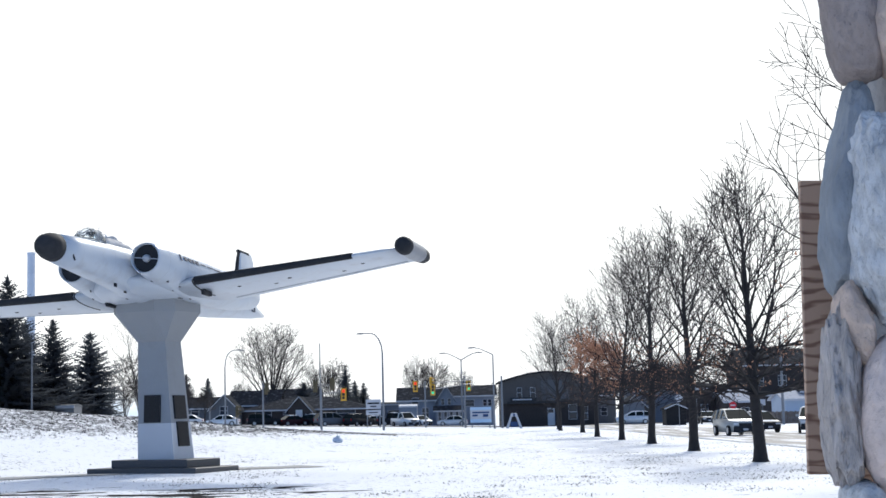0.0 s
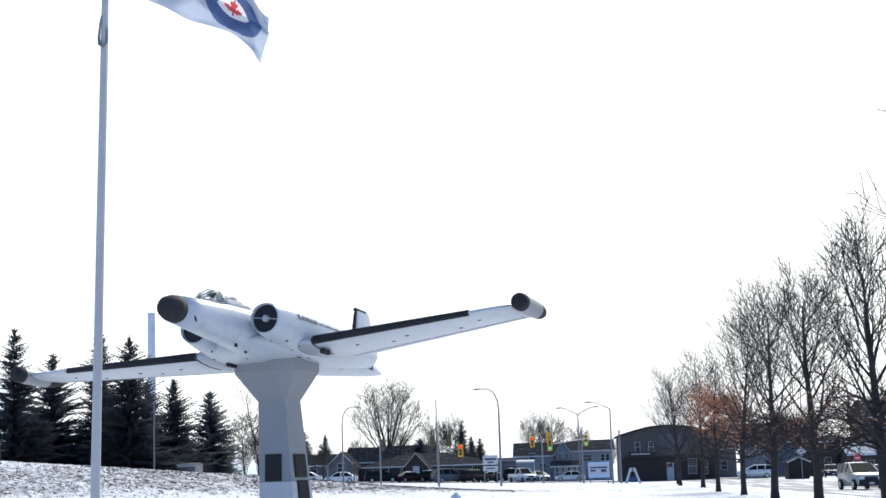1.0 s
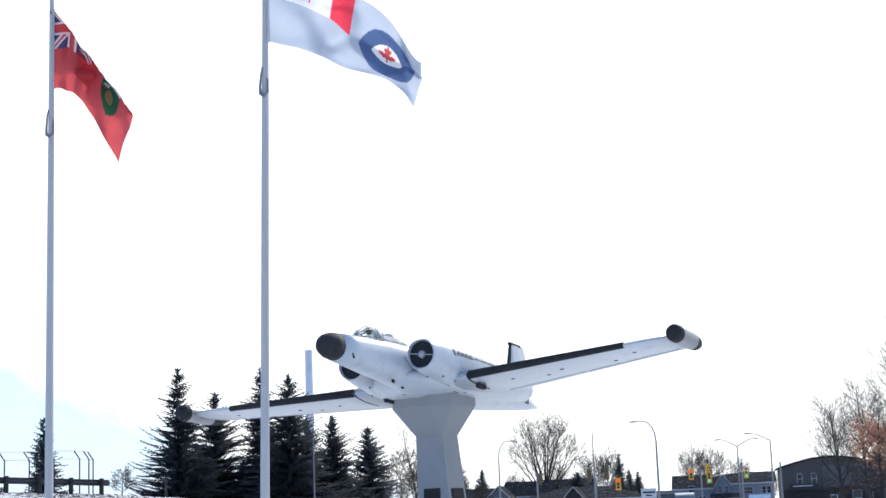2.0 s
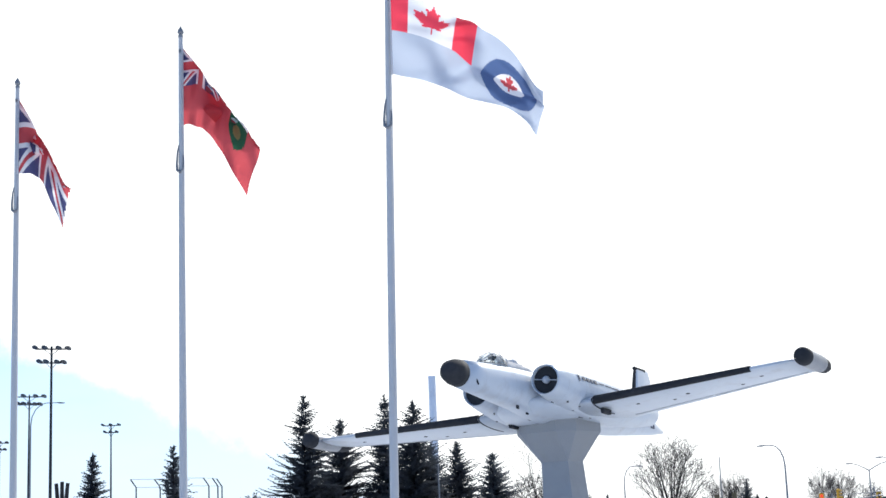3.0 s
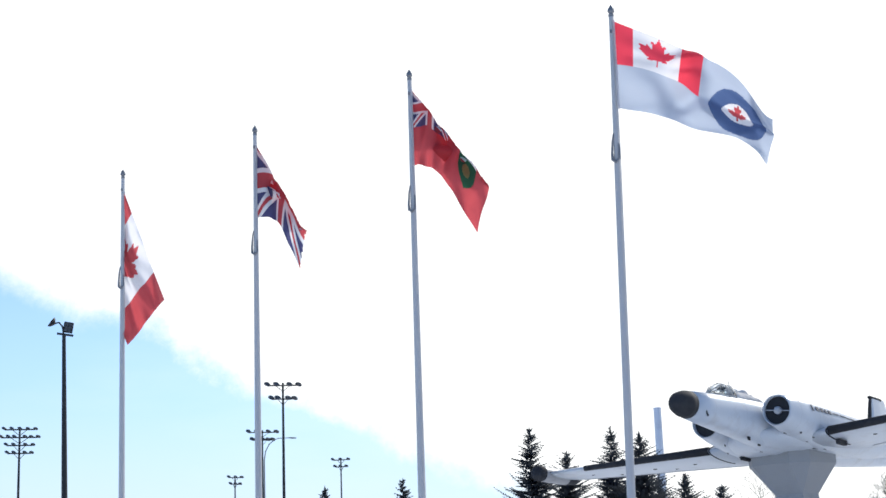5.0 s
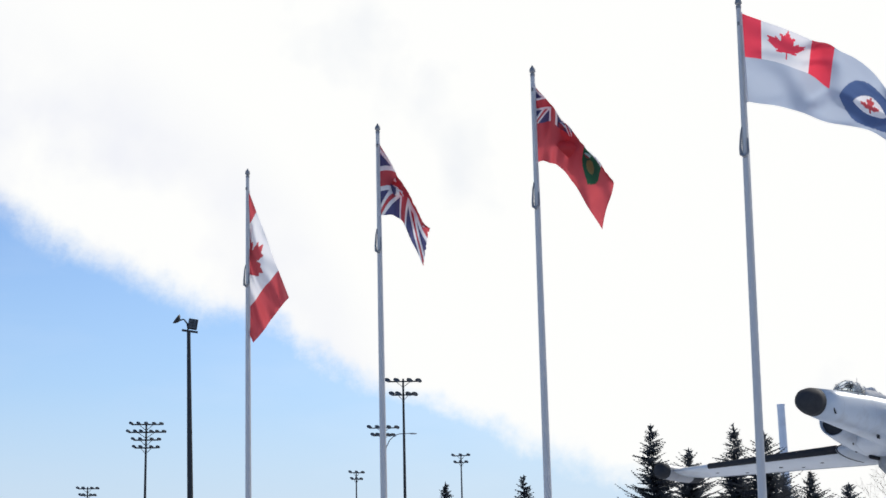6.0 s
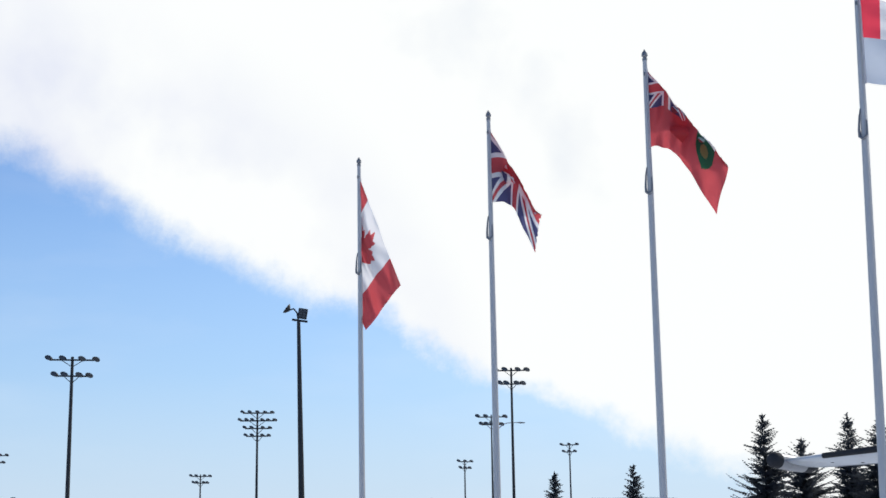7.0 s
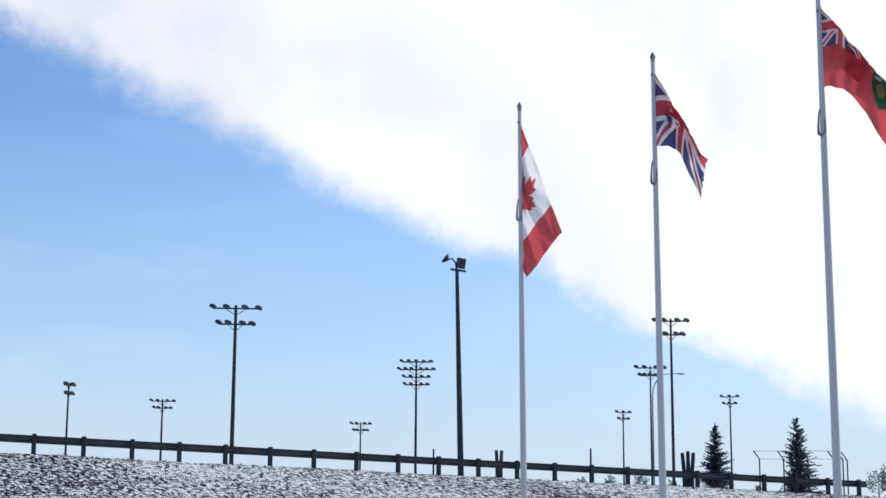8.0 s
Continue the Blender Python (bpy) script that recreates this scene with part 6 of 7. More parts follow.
def house(x, y, w, d, eave, ridge, wall_m, label, axis="x", name="house", roof_m=None, wins=(), door=None, over=0.4, turn=0):
    """A house with a pitched roof; x, y: middle of its front. axis: the way its ridge runs."""
    z0 = ground_z(x, y) - 0.1
    root = thing(name, (x, y, z0), label, "house", turn=turn)
    roof_m = roof_m or M_SHINGLE
    e, r = eave - z0, ridge - z0
    bm = bmesh.new()
    if axis == "hip":
        box(bm, -w / 2, 0, 0, w / 2, d, e - 0.05)
    elif axis == "x":
        prof = [(0, 0), (d, 0), (d, e), (d / 2, r - 0.12), (0, e)]
        loft(bm, [[(s * w / 2, a, b) for a, b in prof] for s in (-1, 1)])
    else:
        prof = [(-w / 2, 0), (w / 2, 0), (w / 2, e), (0, r - 0.12), (-w / 2, e)]
        loft(bm, [[(a, s, b) for a, b in prof] for s in (0, d)])
    part("wall", fix(bm), wall_m, root)
    bm = bmesh.new()
    if axis == "hip":
        k = (r - e) / (d / 2)
        zb, x0, x1 = e - k * over, w / 2 + over, w / 2 - d / 2
        for up in (0.0, -0.14):
            ring = [bm.verts.new(p) for p in ((-x0, -over, zb + up), (x0, -over, zb + up), (x0, d + over, zb + up), (-x0, d + over, zb + up))]
            a, b = bm.verts.new((-x1, d / 2, r + up)), bm.verts.new((x1, d / 2, r + up))
            for q in ((ring[0], ring[1], b, a), (ring[2], ring[3], a, b), (ring[1], ring[2], b), (ring[3], ring[0], a)):
                bm.faces.new(q)
    elif axis == "x":
        k = (r - e) / (d / 2)
        for s in (-1, 1):
            a, b = d / 2, (-over if s < 0 else d + over)
            zb = e - k * over
            loft(bm, [[(q, a, r), (q, b, zb), (q, b, zb - 0.14), (q, a, r - 0.16)] for q in (-w / 2 - over, w / 2 + over)])
    else:
        k = (r - e) / (w / 2)
        for s in (-1, 1):
            b, zb = s * (w / 2 + over), e - k * over
            loft(bm, [[(0, q, r), (b, q, zb), (b, q, zb - 0.14), (0, q, r - 0.16)] for q in (-over, d + over)])
    roof = part("roof", fix(bm), roof_m, root)
    if axis == "y":
        for s in (-1, 1):
            b, zb = s * (w / 2 + over), e - (r - e) / (w / 2) * over
            bm = bmesh.new()
            loft(bm, [[(0, -over - 0.03, r - 0.02), (b, -over - 0.03, zb - 0.02), (b, -over - 0.03, zb - 0.14), (0, -over - 0.03, r - 0.15)], [(0, -over, r - 0.02), (b, -over, zb - 0.02), (b, -over, zb - 0.14), (0, -over, r - 0.15)]])
            part("bargeboard", fix(bm), M_TRIM, roof, "white bargeboard")
    else:
        zb = e - (r - e) / (d / 2) * over
        part("fascia", slab(-w / 2 - over, -over - 0.04, zb - 0.2, w / 2 + over, -over, zb - 0.02), M_TRIM, roof, "white fascia board")
    for wx, wz, ww, wh in wins:
        window(root, wx, 0, wz, ww, wh)
    if door:
        dr = part("door", slab(door[0] - 0.45, -0.05, 0.1, door[0] + 0.45, 0, 2.2), M_TRIM, root, "white door")
        part("door_handle", slab(door[0] + 0.3, -0.1, 1.1, door[0] + 0.36, -0.05, 1.2), M_DARKMETAL, dr)
    return root


W_GREY, W_WHITE, W_BROWN, W_BLUE = siding("grey_siding", (0.105, 0.11, 0.118)), siding("pale_siding", (0.21, 0.235, 0.28)), mat("dark_brown_brick", (0.050, 0.041, 0.039), 0.9, var=0.3, scale=6, bump=0.3), siding("blue_grey_siding", (0.18, 0.19, 0.215))
house(-33.2, 212, 5.6, 7, 3.6, 5.0, W_GREY, "small grey house with a dark shingle roof", "x", wins=((-1.6, 1.4, 1.0, 1.1), (1.4, 1.4, 1.0, 1.1)))
house(-30.4, 209, 3.6, 6, 3.4, 5.2, W_GREY, "grey gable-fronted house with white bargeboards", "y", wins=((0, 1.5, 1.0, 1.1),))
house(-28.2, 224, 7.0, 8, 4.0, 6.0, W_BROWN, "house with a tall dark roof behind the street", "x")
house(-19.6, 214, 18.0, 12, 3.1, 4.75, W_BROWN, "long low building with a dark hipped roof and white fascia", "hip", "bungalow", wins=((-6, 1.0, 2.2, 1.3), (-2.4, 1.0, 1.6, 1.3), (5.5, 1.0, 2.6, 1.3)))
house(-8.4, 224, 5.2, 7, 3.5, 3.8, W_BLUE, "low flat-roofed grey building behind the shop sign", "x", "outbuilding", over=0.15, wins=((0.6, 1.2, 1.6, 1.0),))
house(-20.0, 207.5, 3.0, 6.0, 3.0, 4.7, W_BROWN, "gabled dark entrance porch with white bargeboards", "y", "entrance_porch", door=(0, 0))
house(-24.0, 238, 8.0, 8, 4.4, 6.4, W_BROWN, "dark house roof behind the low building", "x")
house(-3.2, 214.5, 7.0, 8, 4.0, 5.7, W_WHITE, "two-storey pale house with a dark roof", "x", wins=((-2.3, 1.2, 0.9, 1.3), (0.2, 1.2, 0.9, 1.3), (-1.2, 3.0, 0.8, 0.9)))
house(-0.1, 212.5, 2.2, 6, 4.1, 5.75, W_WHITE, "pale gable wing with two small windows", "y", wins=((-0.45, 3.0, 0.4, 0.8), (0.45, 3.0, 0.4, 0.8)))
house(0.2, 210.5, 3.4, 2.2, 2.5, 3.0, W_WHITE, "covered porch with white posts and railing", "x", "porch", wins=((-1.2, 0.6, 0.35, 1.4), (-0.4, 0.6, 0.35, 1.4), (0.4, 0.6, 0.35, 1.4), (1.2, 0.6, 0.35, 1.4)))
house(3.9, 224.5, 6.2, 8, 4.6, 6.0, W_WHITE, "pale two-storey house with a dark roof", "x", wins=((-0.5, 2.9, 1.2, 0.9), (2.4, 2.9, 0.5, 0.9), (1.7, 2.9, 0.5, 0.9), (-2.2, 0.8, 0.9, 1.2)))
house(-5.2, 205, 2.4, 5, 3.0, 3.25, W_WHITE, "white box trailer parked by the house", "x", "box_trailer", over=0.02, roof_m=M_TRIM)
# roof snow greyed in its colour as if in shade, with shingle blotches
M_SHADESNOW = mat("shaded_snow_on_shingles", (0.40, 0.42, 0.47), 0.85, var=0.15, scale=2, dirt=(0.10, 0.10, 0.11), dirt_amount=0.6, dirt_scale=2.2)
house(20.6, 216, 6.4, 8, 4.2, 6.2, W_GREY, "grey house with a dark roof behind the corner building", "x", wins=((1.5, 1.2, 0.8, 1.1),))
house(28.0, 203, 8.4, 9, 4.7, 7.1, W_BLUE, "slate-grey house with a tall dark roof behind the trees", "x", wins=((-1.5, 0.9, 0.8, 1.2), (1.2, 0.9, 0.8, 1.2)))
house(23.2, 190, 2.6, 5, 2.4, 3.6, W_BLUE, "small pale gabled garage with white bargeboards", "y", "garage", wins=((0, 0.7, 0.8, 1.0),))
house(31.4, 190, 3.6, 7, 4.3, 4.9, W_BROWN, "dark brown flat-fronted house", "x", wins=((0.5, 1.2, 0.8, 1.1),))
house(24.4, 163.5, 2.1, 3, 1.9, 2.35, mat("black_stained_boards", (0.018, 0.017, 0.018), 0.9, var=0.2), "small dark garden shed", "y", "shed", over=0.2)
house(34.8, 183, 3.0, 9, 2.6, 3.95, W_BROWN, "low brown shop with snow on its roof", "x", "shop", roof_m=M_SHADESNOW, wins=((-0.75, 0.8, 0.9, 1.0), (0.75, 0.8, 0.9, 1.0)))
house(38.3, 184, 3.4, 8, 3.2, 3.6, W_BROWN, "flat dark brown outbuilding beside the shop", "x", "shed", over=0.15)
house(45.5, 202, 12.0, 14, 7.4, 9.6, W_BROWN, "large dark brown building behind the road", "x", "apartment_building", wins=((-4.2, 4.6, 1.0, 1.3), (-1.2, 4.6, 1.0, 1.3)))
house(37.75, 166, 2.3, 7, 2.6, 3.5, mat("pale_blue_cladding", (0.36, 0.43, 0.53), 0.6, var=0.08), "pale blue shed with a snowy roof", "x", "shed", roof_m=M_SHADESNOW)
house(41.5, 168, 5.0, 8, 3.4, 3.8, mat("blue_metal_cladding", (0.22, 0.33, 0.52), 0.5, var=0.1), "blue metal-clad building beside the road", "x", "warehouse")
M_FENCE = mat("weathered_fence_boards", (0.16, 0.125, 0.10), 0.9, var=0.3, scale=4, random_tint=0.25)
fence = thing("fence", (30.6, 147.2, ground_z(32, 147)), "weathered brown board fence beside the road", "fence")
for k in range(24):
    part("board", slab(k * 0.16, 0, 0.05, k * 0.16 + 0.145, 0.03, 1.22 + 0.05 * math.sin(k * 2.3)), M_FENCE, fence)
for z in (0.35, 0.95):
    part("rail", slab(0, 0.03, z, 3.84, 0.08, z + 0.1), M_FENCE, fence)


def brick_building():
    """The dark two-storey building with a shallow arched roof."""
    x, y = 12.95, 194.5
    z0 = ground_z(x, y) - 0.1
    root = thing("corner_building", (x, y, z0), "dark two-storey corner building with a shallow arched roof and signboard", "building")
    w, d = 11.9, 12
    prof = [(-w / 2 + w * i / 12, 5.5 - z0 + 1.45 * math.sin(math.pi * (0.06 + 0.94 * i / 12) * 0.93)) for i in range(13)]
    bm = bmesh.new()
    loft(bm, [[(-w / 2, s, 0)] + [(a, s, b - 0.15) for a, b in prof] + [(w / 2, s, 0)] for s in (0, d)])
    part("wall", fix(bm), mat("dark_taupe_siding", (0.085, 0.081, 0.080), 0.8, var=0.15, scale=1.0), root)
    bm = bmesh.new()
    loft(bm, [[(a * 1.06, s, b) for a, b in prof] + [(a * 1.06, s, b - 0.2) for a, b in prof[::-1]] for s in (-0.45, d + 0.4)])
    part("roof", fix(bm), M_SHINGLE, root, "dark shallow arched roof")
    part("brick_front", slab(-w / 2 + 0.02, -0.06, 0, w / 2 - 0.02, -0.002, 3.0), W_BROWN, root, "dark brick ground floor")
    part("canopy", slab(-w / 2 + 0.6, -0.5, 2.95, w / 2 - 1.2, -0.06, 3.2), M_DARKMETAL, root, "dark shop canopy")
    sg = part("signboard", slab(-4.9, -0.55, 3.22, -1.6, -0.48, 3.75), M_DARKMETAL, root, "dark shop signboard")
    part("lettering", slab(-4.6, -0.57, 3.42, -2.2, -0.552, 3.56), M_TRIM, sg)
    for wx in (-3.7, -2.0):
        window(root, wx, 0, 3.75, 0.55, 1.2)
    window(root, 3.0, -0.06, 0.9, 1.0, 1.8)
    window(root, 4.6, -0.06, 0.8, 0.5, 1.6)
    part("upper_panel", slab(-0.9, -0.05, 3.3, 2.6, -0.002, 5.9), W_GREY, root, "pale upper panel")
    dr = part("door", slab(-0.2, -0.12, 0.1, 0.7, -0.06, 2.35), M_TRIM, root, "pale blue door")
    part("pane", slab(-0.05, -0.13, 1.75, 0.55, -0.12, 2.15), M_PANE, dr)


brick_building()

# ---- signs ----
M_BLUEPANEL = mat("pale_blue_sign_panel", (0.42, 0.58, 0.74), 0.5, var=0.08)


def billboard(x, y, w, h, zb, panel, label, bars, name="sign_board"):
    z0 = ground_z(x, y) - 0.05
    root = thing(name, (x, y, z0), label, "sign")
    part("panel", slab(-w / 2, -0.06, zb, w / 2, 0.06, zb + h, 0.02), panel, root)
    for s in (-1, 1):
        part("post", slab(s * w * 0.42 - 0.06, 0.06, 0, s * w * 0.42 + 0.06, 0.18, zb + h), M_STEEL, root)
    for x0, z1, x1, z2, m in bars:
        part("lettering", slab(-w / 2 + x0 * w, -0.075, zb + z1 * h, -w / 2 + x1 * w, -0.06, zb + z2 * h), m, root)


M_NAVYBAR = mat("navy_lettering", (0.03, 0.06, 0.16), 0.6)
billboard(3.85, 175, 2.4, 1.75, 0.66, M_TRIM, "white and pale blue notice board in the snow", ((0.0, 0.0, 1.0, 0.22, M_BLUEPANEL), (0.0, 0.82, 1.0, 1.0, M_BLUEPANEL), (0.1, 0.6, 0.9, 0.7, M_NAVYBAR), (0.1, 0.4, 0.35, 0.52, M_NAVYBAR), (0.6, 0.36, 0.85, 0.54, M_NAVYBAR)))
billboard(-8.6, 179.8, 1.75, 1.1, 2.2, M_TRIM, "white shop sign on two posts by the car park", ((0.1, 0.5, 0.9, 0.68, M_BLACK), (0.3, 0.2, 0.7, 0.34, M_BLACK)))
billboard(-8.6, 179.7, 1.75, 0.55, 1.5, M_TRIM, "smaller white sign below the shop sign", ((0.2, 0.4, 0.8, 0.6, M_BLACK),))


def a_frame_sign():
    x, y = 7.4, 169.8
    root = thing("arch_sign", (x, y, ground_z(x, y) - 0.02), "white A-shaped arch sign standing in the snow", "sign")
    for s in (-1, 1):
        bm = bmesh.new()
        loft(bm, [[(s * 0.62, q, 0), (s * 0.92, q, 0), (s * 0.30, q, 1.7), (s * 0.02, q, 1.72), (s * 0.02, q, 1.35), (s * 0.22, q, 1.3)] for q in (-0.08, 0.08)])
        part("leg", fix(bm), M_TRIM, root)
    part("emblem", pipe([(0, -0.09, 1.5), (0, -0.1, 1.5)], 0.13, 14), M_NAVYBAR, root)
    part("board", slab(-0.4, -0.05, 0.2, 0.4, 0.05, 0.75, 0.01), M_NAVYBAR, root)


a_frame_sign()


house(-25.4, 101.9, 1.25, 2.2, 2.9, 2.98, mat("dull_grey_panel", (0.17, 0.175, 0.185), 0.7), "dull grey utility trailer parked before the spruces", "x", "utility_trailer", over=0.02, roof_m=W_GREY)


def small_sign(x, y, top, diamond, label):
    root = thing("road_sign", (x, y, ground_z(x, y) - 0.05), label, "road sign")
    h = top - ground_z(x, y)
    part("post", pipe([(0, 0.04, 0), (0, 0.04, h)], 0.035, 6), M_STEEL, root)
    bm = bmesh.new()
    box(bm, -0.35, -0.01, -0.35, 0.35, 0.02, 0.35, 0.01, pose(0, 0, h - 0.3, 0, 45 if diamond else 0, 0))
    part("plate", bm, M_TRIM, root)


stop = thing("stop_sign", (32.05, 172.0, ground_z(32, 172) - 0.05), "red octagonal stop sign on a steel post", "road sign")
part("post", pipe([(0, 0.03, 0), (0, 0.03, 2.4)], 0.04, 6), M_STEEL, stop)
bm = bmesh.new()
ring = [(0.42 * math.cos(math.pi / 8 + k * math.pi / 4), 2.05 + 0.42 * math.sin(math.pi / 8 + k * math.pi / 4)) for k in range(8)]
loft(bm, [[(a, q, z) for a, z in ring] for q in (-0.02, 0.0)])
part("plate", fix(bm), mat("red_sign_sheeting", (0.55, 0.03, 0.04), 0.5, var=0.1), stop, "red octagonal plate")
part("lettering", slab(-0.27, -0.025, 1.98, 0.27, -0.021, 2.12), M_TRIM, stop)
small_sign(23.0, 152, 3.1, True, "white diamond road sign on a steel post")
small_sign(36.2, 176, 2.6, False, "white road sign on a steel post")
lump = thing("snow_covered_hydrant", (-5.69, 79.30, ground_z(-5.69, 79.30) - 0.02), "snow-capped pale hydrant standing in the field", "hydrant")
bm = bmesh.new()
bmesh.ops.create_icosphere(bm, subdivisions=3, radius=0.27)
for v in bm.verts:
    v.co *= 1 + 0.25 * noise.noise(v.co * 3.0)
    v.co.z = max(0.0, v.co.z * 0.62 + 0.14)
part("snow_mound", bm, mat("icy_packed_snow", (0.50, 0.56, 0.65), 0.7, var=0.4, scale=9), lump, "", True)
part("barrel", pipe([(0.03, 0, 0.08), (0.03, 0, 0.26), (0.03, 0, 0.34), (0.03, 0, 0.38)], [0.10, 0.10, 0.11, 0.03], 12), mat("pale_blue_enamel", (0.45, 0.53, 0.62), 0.5), lump)

# ---- roads ----


def road(pts, half, material, label, name="road", lift=0.02):
    bm = bmesh.new()
    rows = []
    for i, p in enumerate(pts):
        a, b = Vector((*pts[max(i - 1, 0)], 0)), Vector((*pts[min(i + 1, len(pts) - 1)], 0))
        s = (b - a).normalized().cross(Vector((0, 0, 1)))
        row = []
        for k in range(9):
            q = Vector((*p, 0)) + s * half * (k / 4 - 1)
            row.append(bm.verts.new((q.x, q.y, ground_z(q.x, q.y) + lift)))
        rows.append(row)
    for r0, r1 in zip(rows, rows[1:]):
        for k in range(8):
            bm.faces.new((r0[k], r0[k + 1], r1[k + 1], r1[k]))
    return solid(name, fix(bm), material, label, "road", kind="structure")


road([(18.4 + 0.02 * k, 52 + 6 * k) for k in range(24)], 4.2, M_ASPHALT, "wet road with salt and slush beside the trees")
road([(-70 + 5 * k, 194.0) for k in range(30)], 7.5, M_TARMAC, "asphalt street with parked and waiting cars", lift=0.03)
PATH = mat("trodden_snow_path", (0.40, 0.385, 0.37), 0.9, var=0.3, scale=2, dirt=(0.75, 0.76, 0.78), dirt_amount=0.5, dirt_scale=0.8)
road([(-14.5 + 1.0 * k, 45.6 + 0.55 * k) for k in range(11)], 1.15, PATH, "path of grey trodden slush round the plinth", "path", 0.02)
M_KERB = mat("kerb_concrete", (0.62, 0.61, 0.60), 0.9, var=0.2, scale=3, bump=0.3)
for k in range(24):
    y0 = 52 + 5.8 * k
    ob = solid("kerb", slab(13.95, y0, ground_z(14, y0) - 0.1, 14.15, y0 + 5.76, ground_z(14, y0) + 0.04, 0.02), M_KERB, "pale concrete kerb stone beside the road", "kerb", "kerb stones", "structure")

# ---- cars ----
M_TYRE, M_RIM = mat("tyre_rubber", (0.025, 0.025, 0.027), 0.85, var=0.2), mat("alloy_rim", (0.45, 0.46, 0.48), 0.35, 0.7, var=0.1)
M_CARGLASS, M_LIGHT, M_TAIL = glass("dark_car_glass", (0.012, 0.017, 0.016), 0.06), mat("headlight_plastic", (0.70, 0.72, 0.75), 0.15), mat("tail_light_red", (0.35, 0.02, 0.02), 0.25)
M_CARGLASS.node_tree.nodes["Principled BSDF"].inputs["Specular IOR Level"].default_value = 0.07
PAINTS = {}


def paint(colour):
    if colour not in PAINTS:
        PAINTS[colour] = mat("car_paint_%d" % len(PAINTS), colour, 0.32 if max(colour) > 0.2 else 0.4, 0.2 if max(colour) > 0.2 else 0.0, var=0.06, scale=2, dirt=tuple(min(0.6, v * 0.6 + 0.03) for v in colour), dirt_amount=0.6, dirt_scale=2.5, spec=0.4 if max(colour) > 0.2 else 0.15)
    return PAINTS[colour]


def car(x, y, turn, kind, colour, label, snow=False):
    """A parked vehicle, nose towards its +x. Profiles are (x, z) of body and cabin."""
    L = {"sedan": 4.5, "suv": 4.7, "van": 5.0, "pickup": 5.5}[kind]
    top = {"sedan": 1.46, "suv": 1.68, "van": 1.85, "pickup": 1.85}[kind]
    root = thing("car" if kind != "pickup" else "pickup_truck", (x, y, ground_z(x, y) + 0.03), label, "car", "cars on the street", turn=turn)
    root.scale = (0.93, 0.93, 0.93)
    belt = top * (0.64 if kind == "suv" else 0.60)
    h = L / 2
    body = [(-h, 0.35), (-h + 0.05, belt * 0.98), (-h + 0.25, belt * 1.02), (h * 0.42, belt), (h * 0.62, belt * 0.96), (h * 0.90, belt * 0.86), (h - 0.05, belt * 0.72), (h, 0.42), (h - 0.1, 0.22), (-h + 0.1, 0.22)]
    if kind == "sedan":
        cab = [(-h * 0.80, belt), (-h * 0.42, top - 0.05), (-h * 0.1, top), (h * 0.12, top - 0.04), (h * 0.52, belt)]
    elif kind == "pickup":
        cab = [(-h * 0.16, belt), (-h * 0.12, top - 0.03), (h * 0.05, top), (h * 0.22, top - 0.03), (h * 0.52, belt)]
    else:
        cab = [(-h * 0.97, belt), (-h * 0.84, top - 0.07), (-h * 0.4, top), (h * 0.04, top - 0.04), (h * 0.52, belt)]
    W = 0.92
    bm = bmesh.new()
    rings = [[(a * sx, yy, b) for a, b in body] for yy, sx in ((-W, 0.985), (-W * 0.94, 1.0), (W * 0.94, 1.0), (W, 0.985))]
    loft(bm, rings)
    for v in bm.verts:  # nose and tail drawn in
        v.co.y *= 1 - 0.16 * max(0.0, (abs(v.co.x) / h - 0.55) / 0.45) ** 2 - (0.05 if v.co.z < 0.3 else 0.0)
    bmesh.ops.bevel(bm, geom=[e for e in bm.edges if e.calc_face_angle(0) > 0.5], offset=0.05, segments=2, affect="EDGES")
    part("body", fix(bm), paint(colour), root, "", True)
    bm = bmesh.new()
    loft(bm, [[(a, yy + (0.20 * (b - belt) / (top - belt) * (1 if yy < 0 else -1)), b) for a, b in cab] for yy in (-W * 0.93, W * 0.93)])
    bmesh.ops.bevel(bm, geom=[e for e in bm.edges if e.calc_face_angle(0) > 0.3], offset=0.06, segments=3, affect="EDGES")
    part("greenhouse", fix(bm), M_CARGLASS, root, "dark car windows")
    inner = [(a * 0.93 + 0.0, b) for a, b in cab[1:-1]]
    bm = bmesh.new()
    loft(bm, [[(a, yy, b + 0.03 - dz) for a, b in inner] + [(a, yy, b - 0.06) for a, b in inner[::-1]] for yy, dz in ((-W * 0.75, 0.05), (-W * 0.66, 0.012), (-W * 0.4, 0.0), (W * 0.4, 0.0), (W * 0.66, 0.012), (W * 0.75, 0.05))])
    part("roof", fix(bm), M_SNOW if snow else paint(colour), root, "snow-dusted roof" if snow else "")
    if snow:  # thin snow left on the bonnet
        bm = bmesh.new()
        loft(bm, [[(h * 0.56, yy, belt * 0.985), (h * 0.86, yy * 0.93, belt * 0.90), (h * 0.86, yy * 0.93, belt * 0.86), (h * 0.56, yy, belt * 0.93)] for yy in (-0.62, 0.62)])
        part("bonnet_snow", fix(bm), M_SNOW, root, "thin snow on the bonnet")
    for yy in (-1, 1):
        for i, (a, b) in enumerate(zip(cab, cab[1:])):
            if i in (0, 3):
                y1 = yy * W * 0.93
                p0, p1 = Vector((a[0], y1 * 0.995, a[1])), Vector((b[0], y1 * 0.79 if b[1] > a[1] else y1 * 0.995, b[1]))
                if a[1] > b[1]:
                    p0 = Vector((a[0], y1 * 0.79, a[1]))
                part("pillar", pipe([p0, p1], 0.045, 6), paint(colour), root)
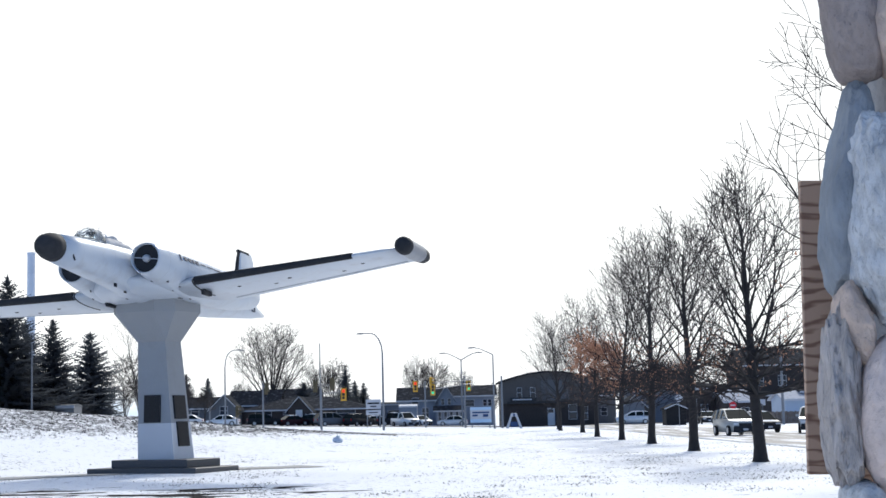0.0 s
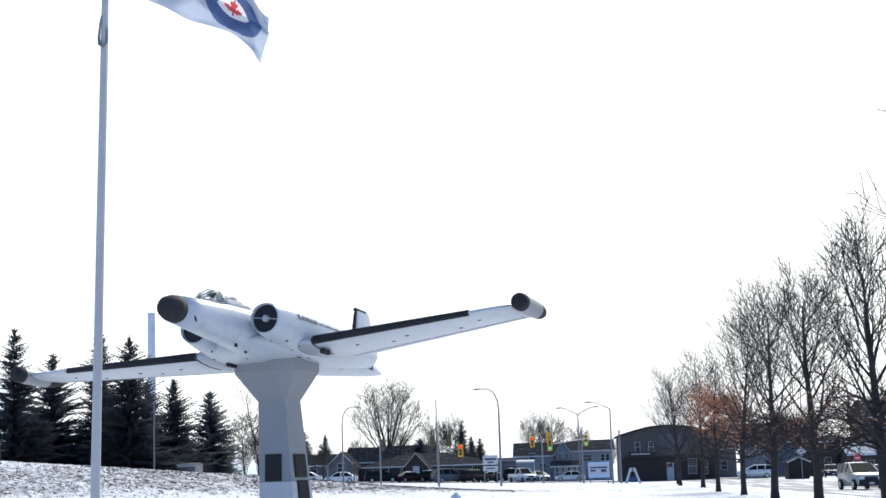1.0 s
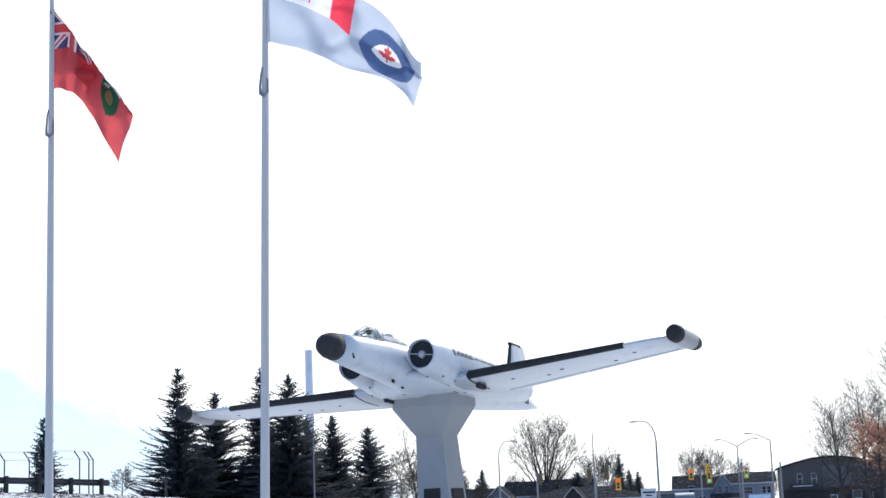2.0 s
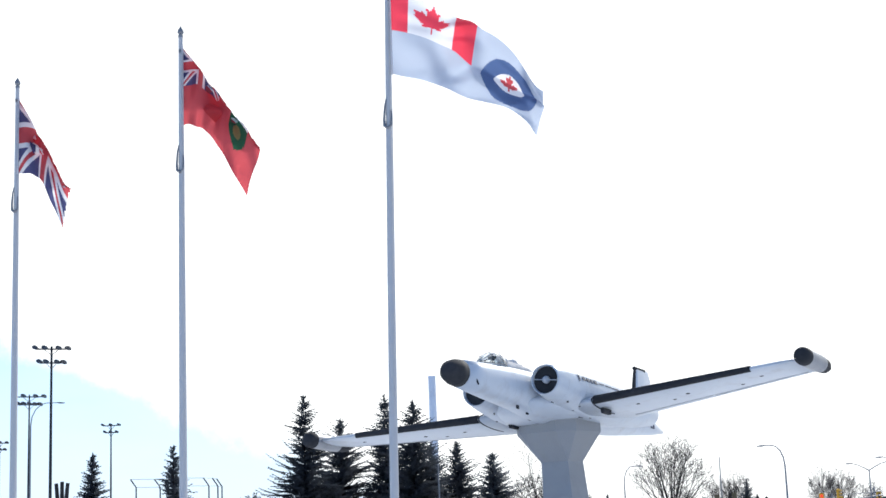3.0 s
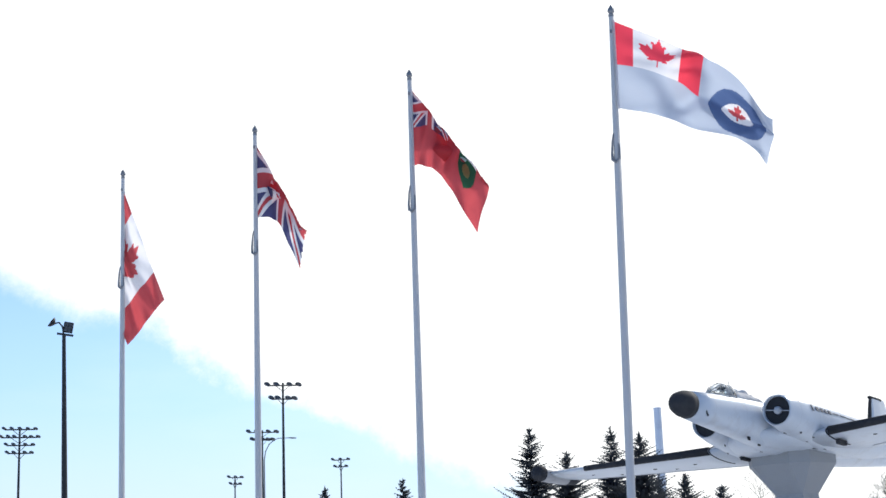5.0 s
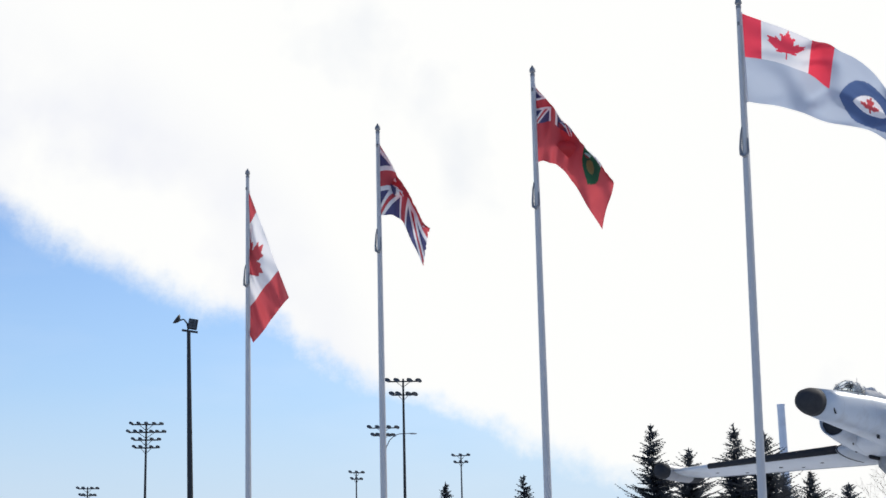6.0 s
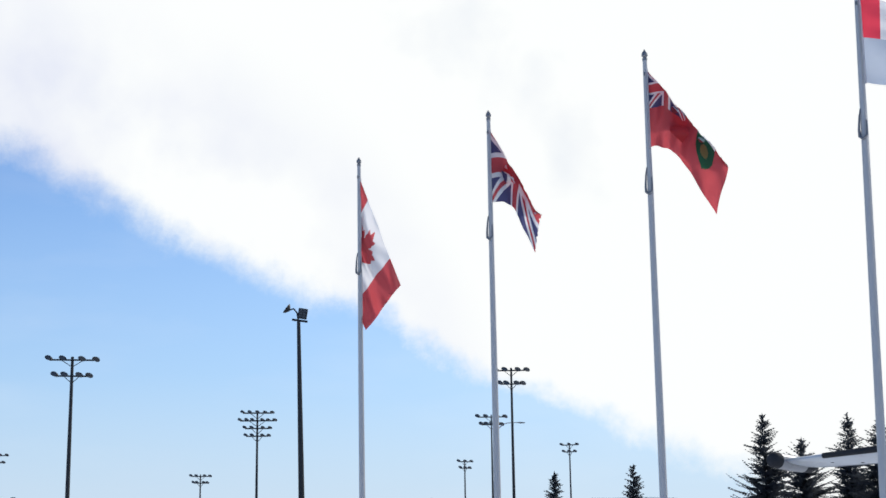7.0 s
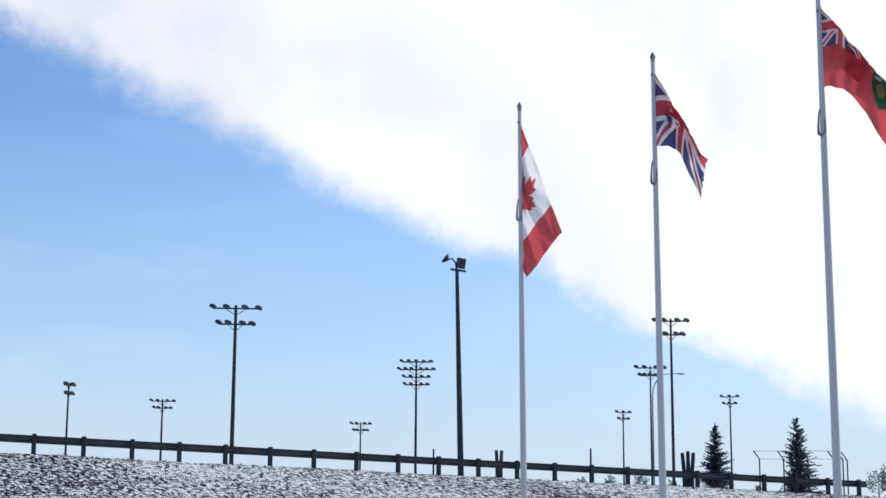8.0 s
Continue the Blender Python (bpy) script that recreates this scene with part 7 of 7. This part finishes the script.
    for yy in (-1, 1):  # door pillars
        for xx in ((-h * 0.08,) if kind in ("sedan", "pickup") else (-h * 0.10, -h * 0.52)):
            part("pillar", pipe([(xx, yy * W * 0.935, belt), (xx, yy * W * 0.75, top - 0.03)], 0.05, 6), paint(colour), root)
    for xx in (-h * 0.60, h * 0.62):
        for s in (-1, 1):
            bm = bmesh.new()
            tube(bm, [(xx, s * (W - 0.18), 0.33), (xx, s * (W + 0.005), 0.33)], 0.33, 18)
            wh = part("wheel", bm, M_TYRE, root, "black tyre")
            bm = bmesh.new()
            tube(bm, [(xx, s * (W + 0.0), 0.33), (xx, s * (W + 0.014), 0.33)], 0.21, 14)
            part("rim", bm, M_RIM, wh)
    for s in (-1, 1):
        part("headlight", slab(h - 0.2, s * 0.58 - 0.17, belt * 0.62, h - 0.02, s * 0.58 + 0.17, belt * 0.76, 0.03), M_LIGHT, root)
        part("tail_light", slab(-h - 0.005, s * 0.66 - 0.11, belt * 0.66, -h + 0.1, s * 0.66 + 0.11, belt * 0.95, 0.02), M_TAIL, root)
        part("door_mirror", slab(h * 0.36, s * (W + 0.06) - 0.08, belt * 1.0, h * 0.42, s * (W + 0.06) + 0.08, belt * 1.0 + 0.15, 0.02), paint(colour), root)
    part("front_bumper", slab(h - 0.25, -0.76, 0.24, h + 0.03, 0.76, 0.62 if kind == "suv" else 0.56, 0.05), M_BLACK, root)
    part("rear_bumper", slab(-h - 0.03, -0.76, 0.30, -h + 0.2, 0.76, 0.52, 0.05), M_BLACK, root)
    part("grille", slab(h - 0.08, -0.40, belt * 0.56, h + 0.0, 0.40, belt * 0.74, 0.01), M_BLACK, root)
    part("number_plate", slab(h + 0.041, -0.16, 0.34, h + 0.05, 0.16, 0.46), M_TRIM, root)
    if kind == "pickup":
        part("cargo_bed", slab(-h + 0.12, -0.74, belt * 0.99, -h * 0.2, 0.74, belt * 1.03), M_BLACK, root)


WHITE, BLACKP, DARKRED = (0.72, 0.73, 0.74), (0.02, 0.02, 0.023), (0.045, 0.012, 0.014)
car(17.2, 92.0, -84, "suv", (0.38, 0.40, 0.405), "silver sport utility car driving on the slushy road")
car(19.9, 98.5, -80, "sedan", BLACKP, "black car behind the silver one on the road", True)
car(22.0, 92.5, -103, "suv", (0.45, 0.46, 0.47), "silver car at the roadside, nose to the junction")
car(28.6, 169.0, -92, "sedan", BLACKP, "dark car far down the road", True)
car(-26.9, 183.7, 180, "sedan", WHITE, "white car with snow on its roof", True)
car(-31.6, 185.9, 180, "sedan", WHITE, "white car beside the pylon's far side", True)
car(-23.5, 197.1, 12, "suv", BLACKP, "black sport utility car parked on the street")
car(-19.9, 198.4, 35, "sedan", DARKRED, "dark maroon car parked beside the black one", True)
car(-18.6, 206.1, 15, "sedan", WHITE, "white car parked behind the others", True)
car(-16.7, 199.0, -30, "suv", BLACKP, "black sport utility car with snow on its roof", True)
car(-14.5, 194.0, 28, "van", (0.16, 0.165, 0.175), "grey van waiting at the lights")
car(-11.2, 194.6, 52, "suv", BLACKP, "black sport utility car waiting at the lights")
car(-9.4, 204.5, 20, "sedan", WHITE, "white car parked by the shop sign", True)
car(-7.1, 199.5, 30, "pickup", BLACKP, "black pickup truck behind the white one", True)
car(-5.3, 191.5, -62, "pickup", WHITE, "white pickup truck waiting at the lights")
car(-3.6, 206.1, -60, "sedan", WHITE, "white car facing the junction", True)
car(0.7, 206.1, 180, "sedan", WHITE, "white car with snow on bonnet and roof", True)
car(22.3, 183.8, 180, "suv", WHITE, "snow-covered car parked beyond the trees", True)

# ---- grass through the snow ----
rng = random.Random(12)
M_GRASS = mat("dry_grass_blades", (0.036, 0.031, 0.031), 0.95, spec=0.1, var=0.4, scale=0.8)
grass = Skin()


def tuft(x, y, n, hgt, wide=0.05, thick=1.0):
    z = ground_z(x, y) - 0.01
    for _ in range(n):
        a = rng.uniform(0, 2 * math.pi)
        o = Vector((math.cos(a), math.sin(a), 0))
        p = Vector((x + rng.gauss(0, wide), y + rng.gauss(0, wide), z))
        s = Vector((-o.y, o.x, 0)) * rng.uniform(0.008, 0.02) * thick
        grass.tri(p - s, p + s, p + o * rng.uniform(0.03, 0.13) + Vector((0, 0, hgt * rng.uniform(0.5, 1.2))))


for _ in range(11000):  # the embankment
    s, w = rng.uniform(-14, 78), rng.uniform(0.0, 15.5) * rng.uniform(0.8, 1.0)
    p = RAIL0 + RAILD * s + RAILN * w
    if noise.noise((p.x * 0.9, p.y * 0.9, 0)) > rng.uniform(-0.6, 0.3):
        tuft(p.x, p.y, 4, 0.075, 0.06, 1.7)
for _ in range(17000):  # the open field
    y = 30 + 110 * rng.random() ** 1.5
    x = rng.uniform(-0.32, 0.30) * y
    if 0.6 * noise.noise((x * 0.25, y * 0.12, 7)) + 0.7 * noise.noise((x * 0.8, y * 0.35, 3)) > rng.uniform(0.0, 0.5):
        tuft(x, y, 5, 0.04, 0.25, 1.3)
for _ in range(2200):  # the verge under the trees
    y = 30 + 90 * rng.random() ** 1.3
    x = rng.uniform(0.0, 13.5)
    if noise.noise((x * 0.5, y * 0.22, 11)) > rng.uniform(-0.1, 0.5):
        tuft(x, y, 4, 0.035, 0.3, 1.2)
tagged(grass.make("grass", M_GRASS, None, False), "dry brown grass blades sticking through thin snow", "grass", kind="stuff")
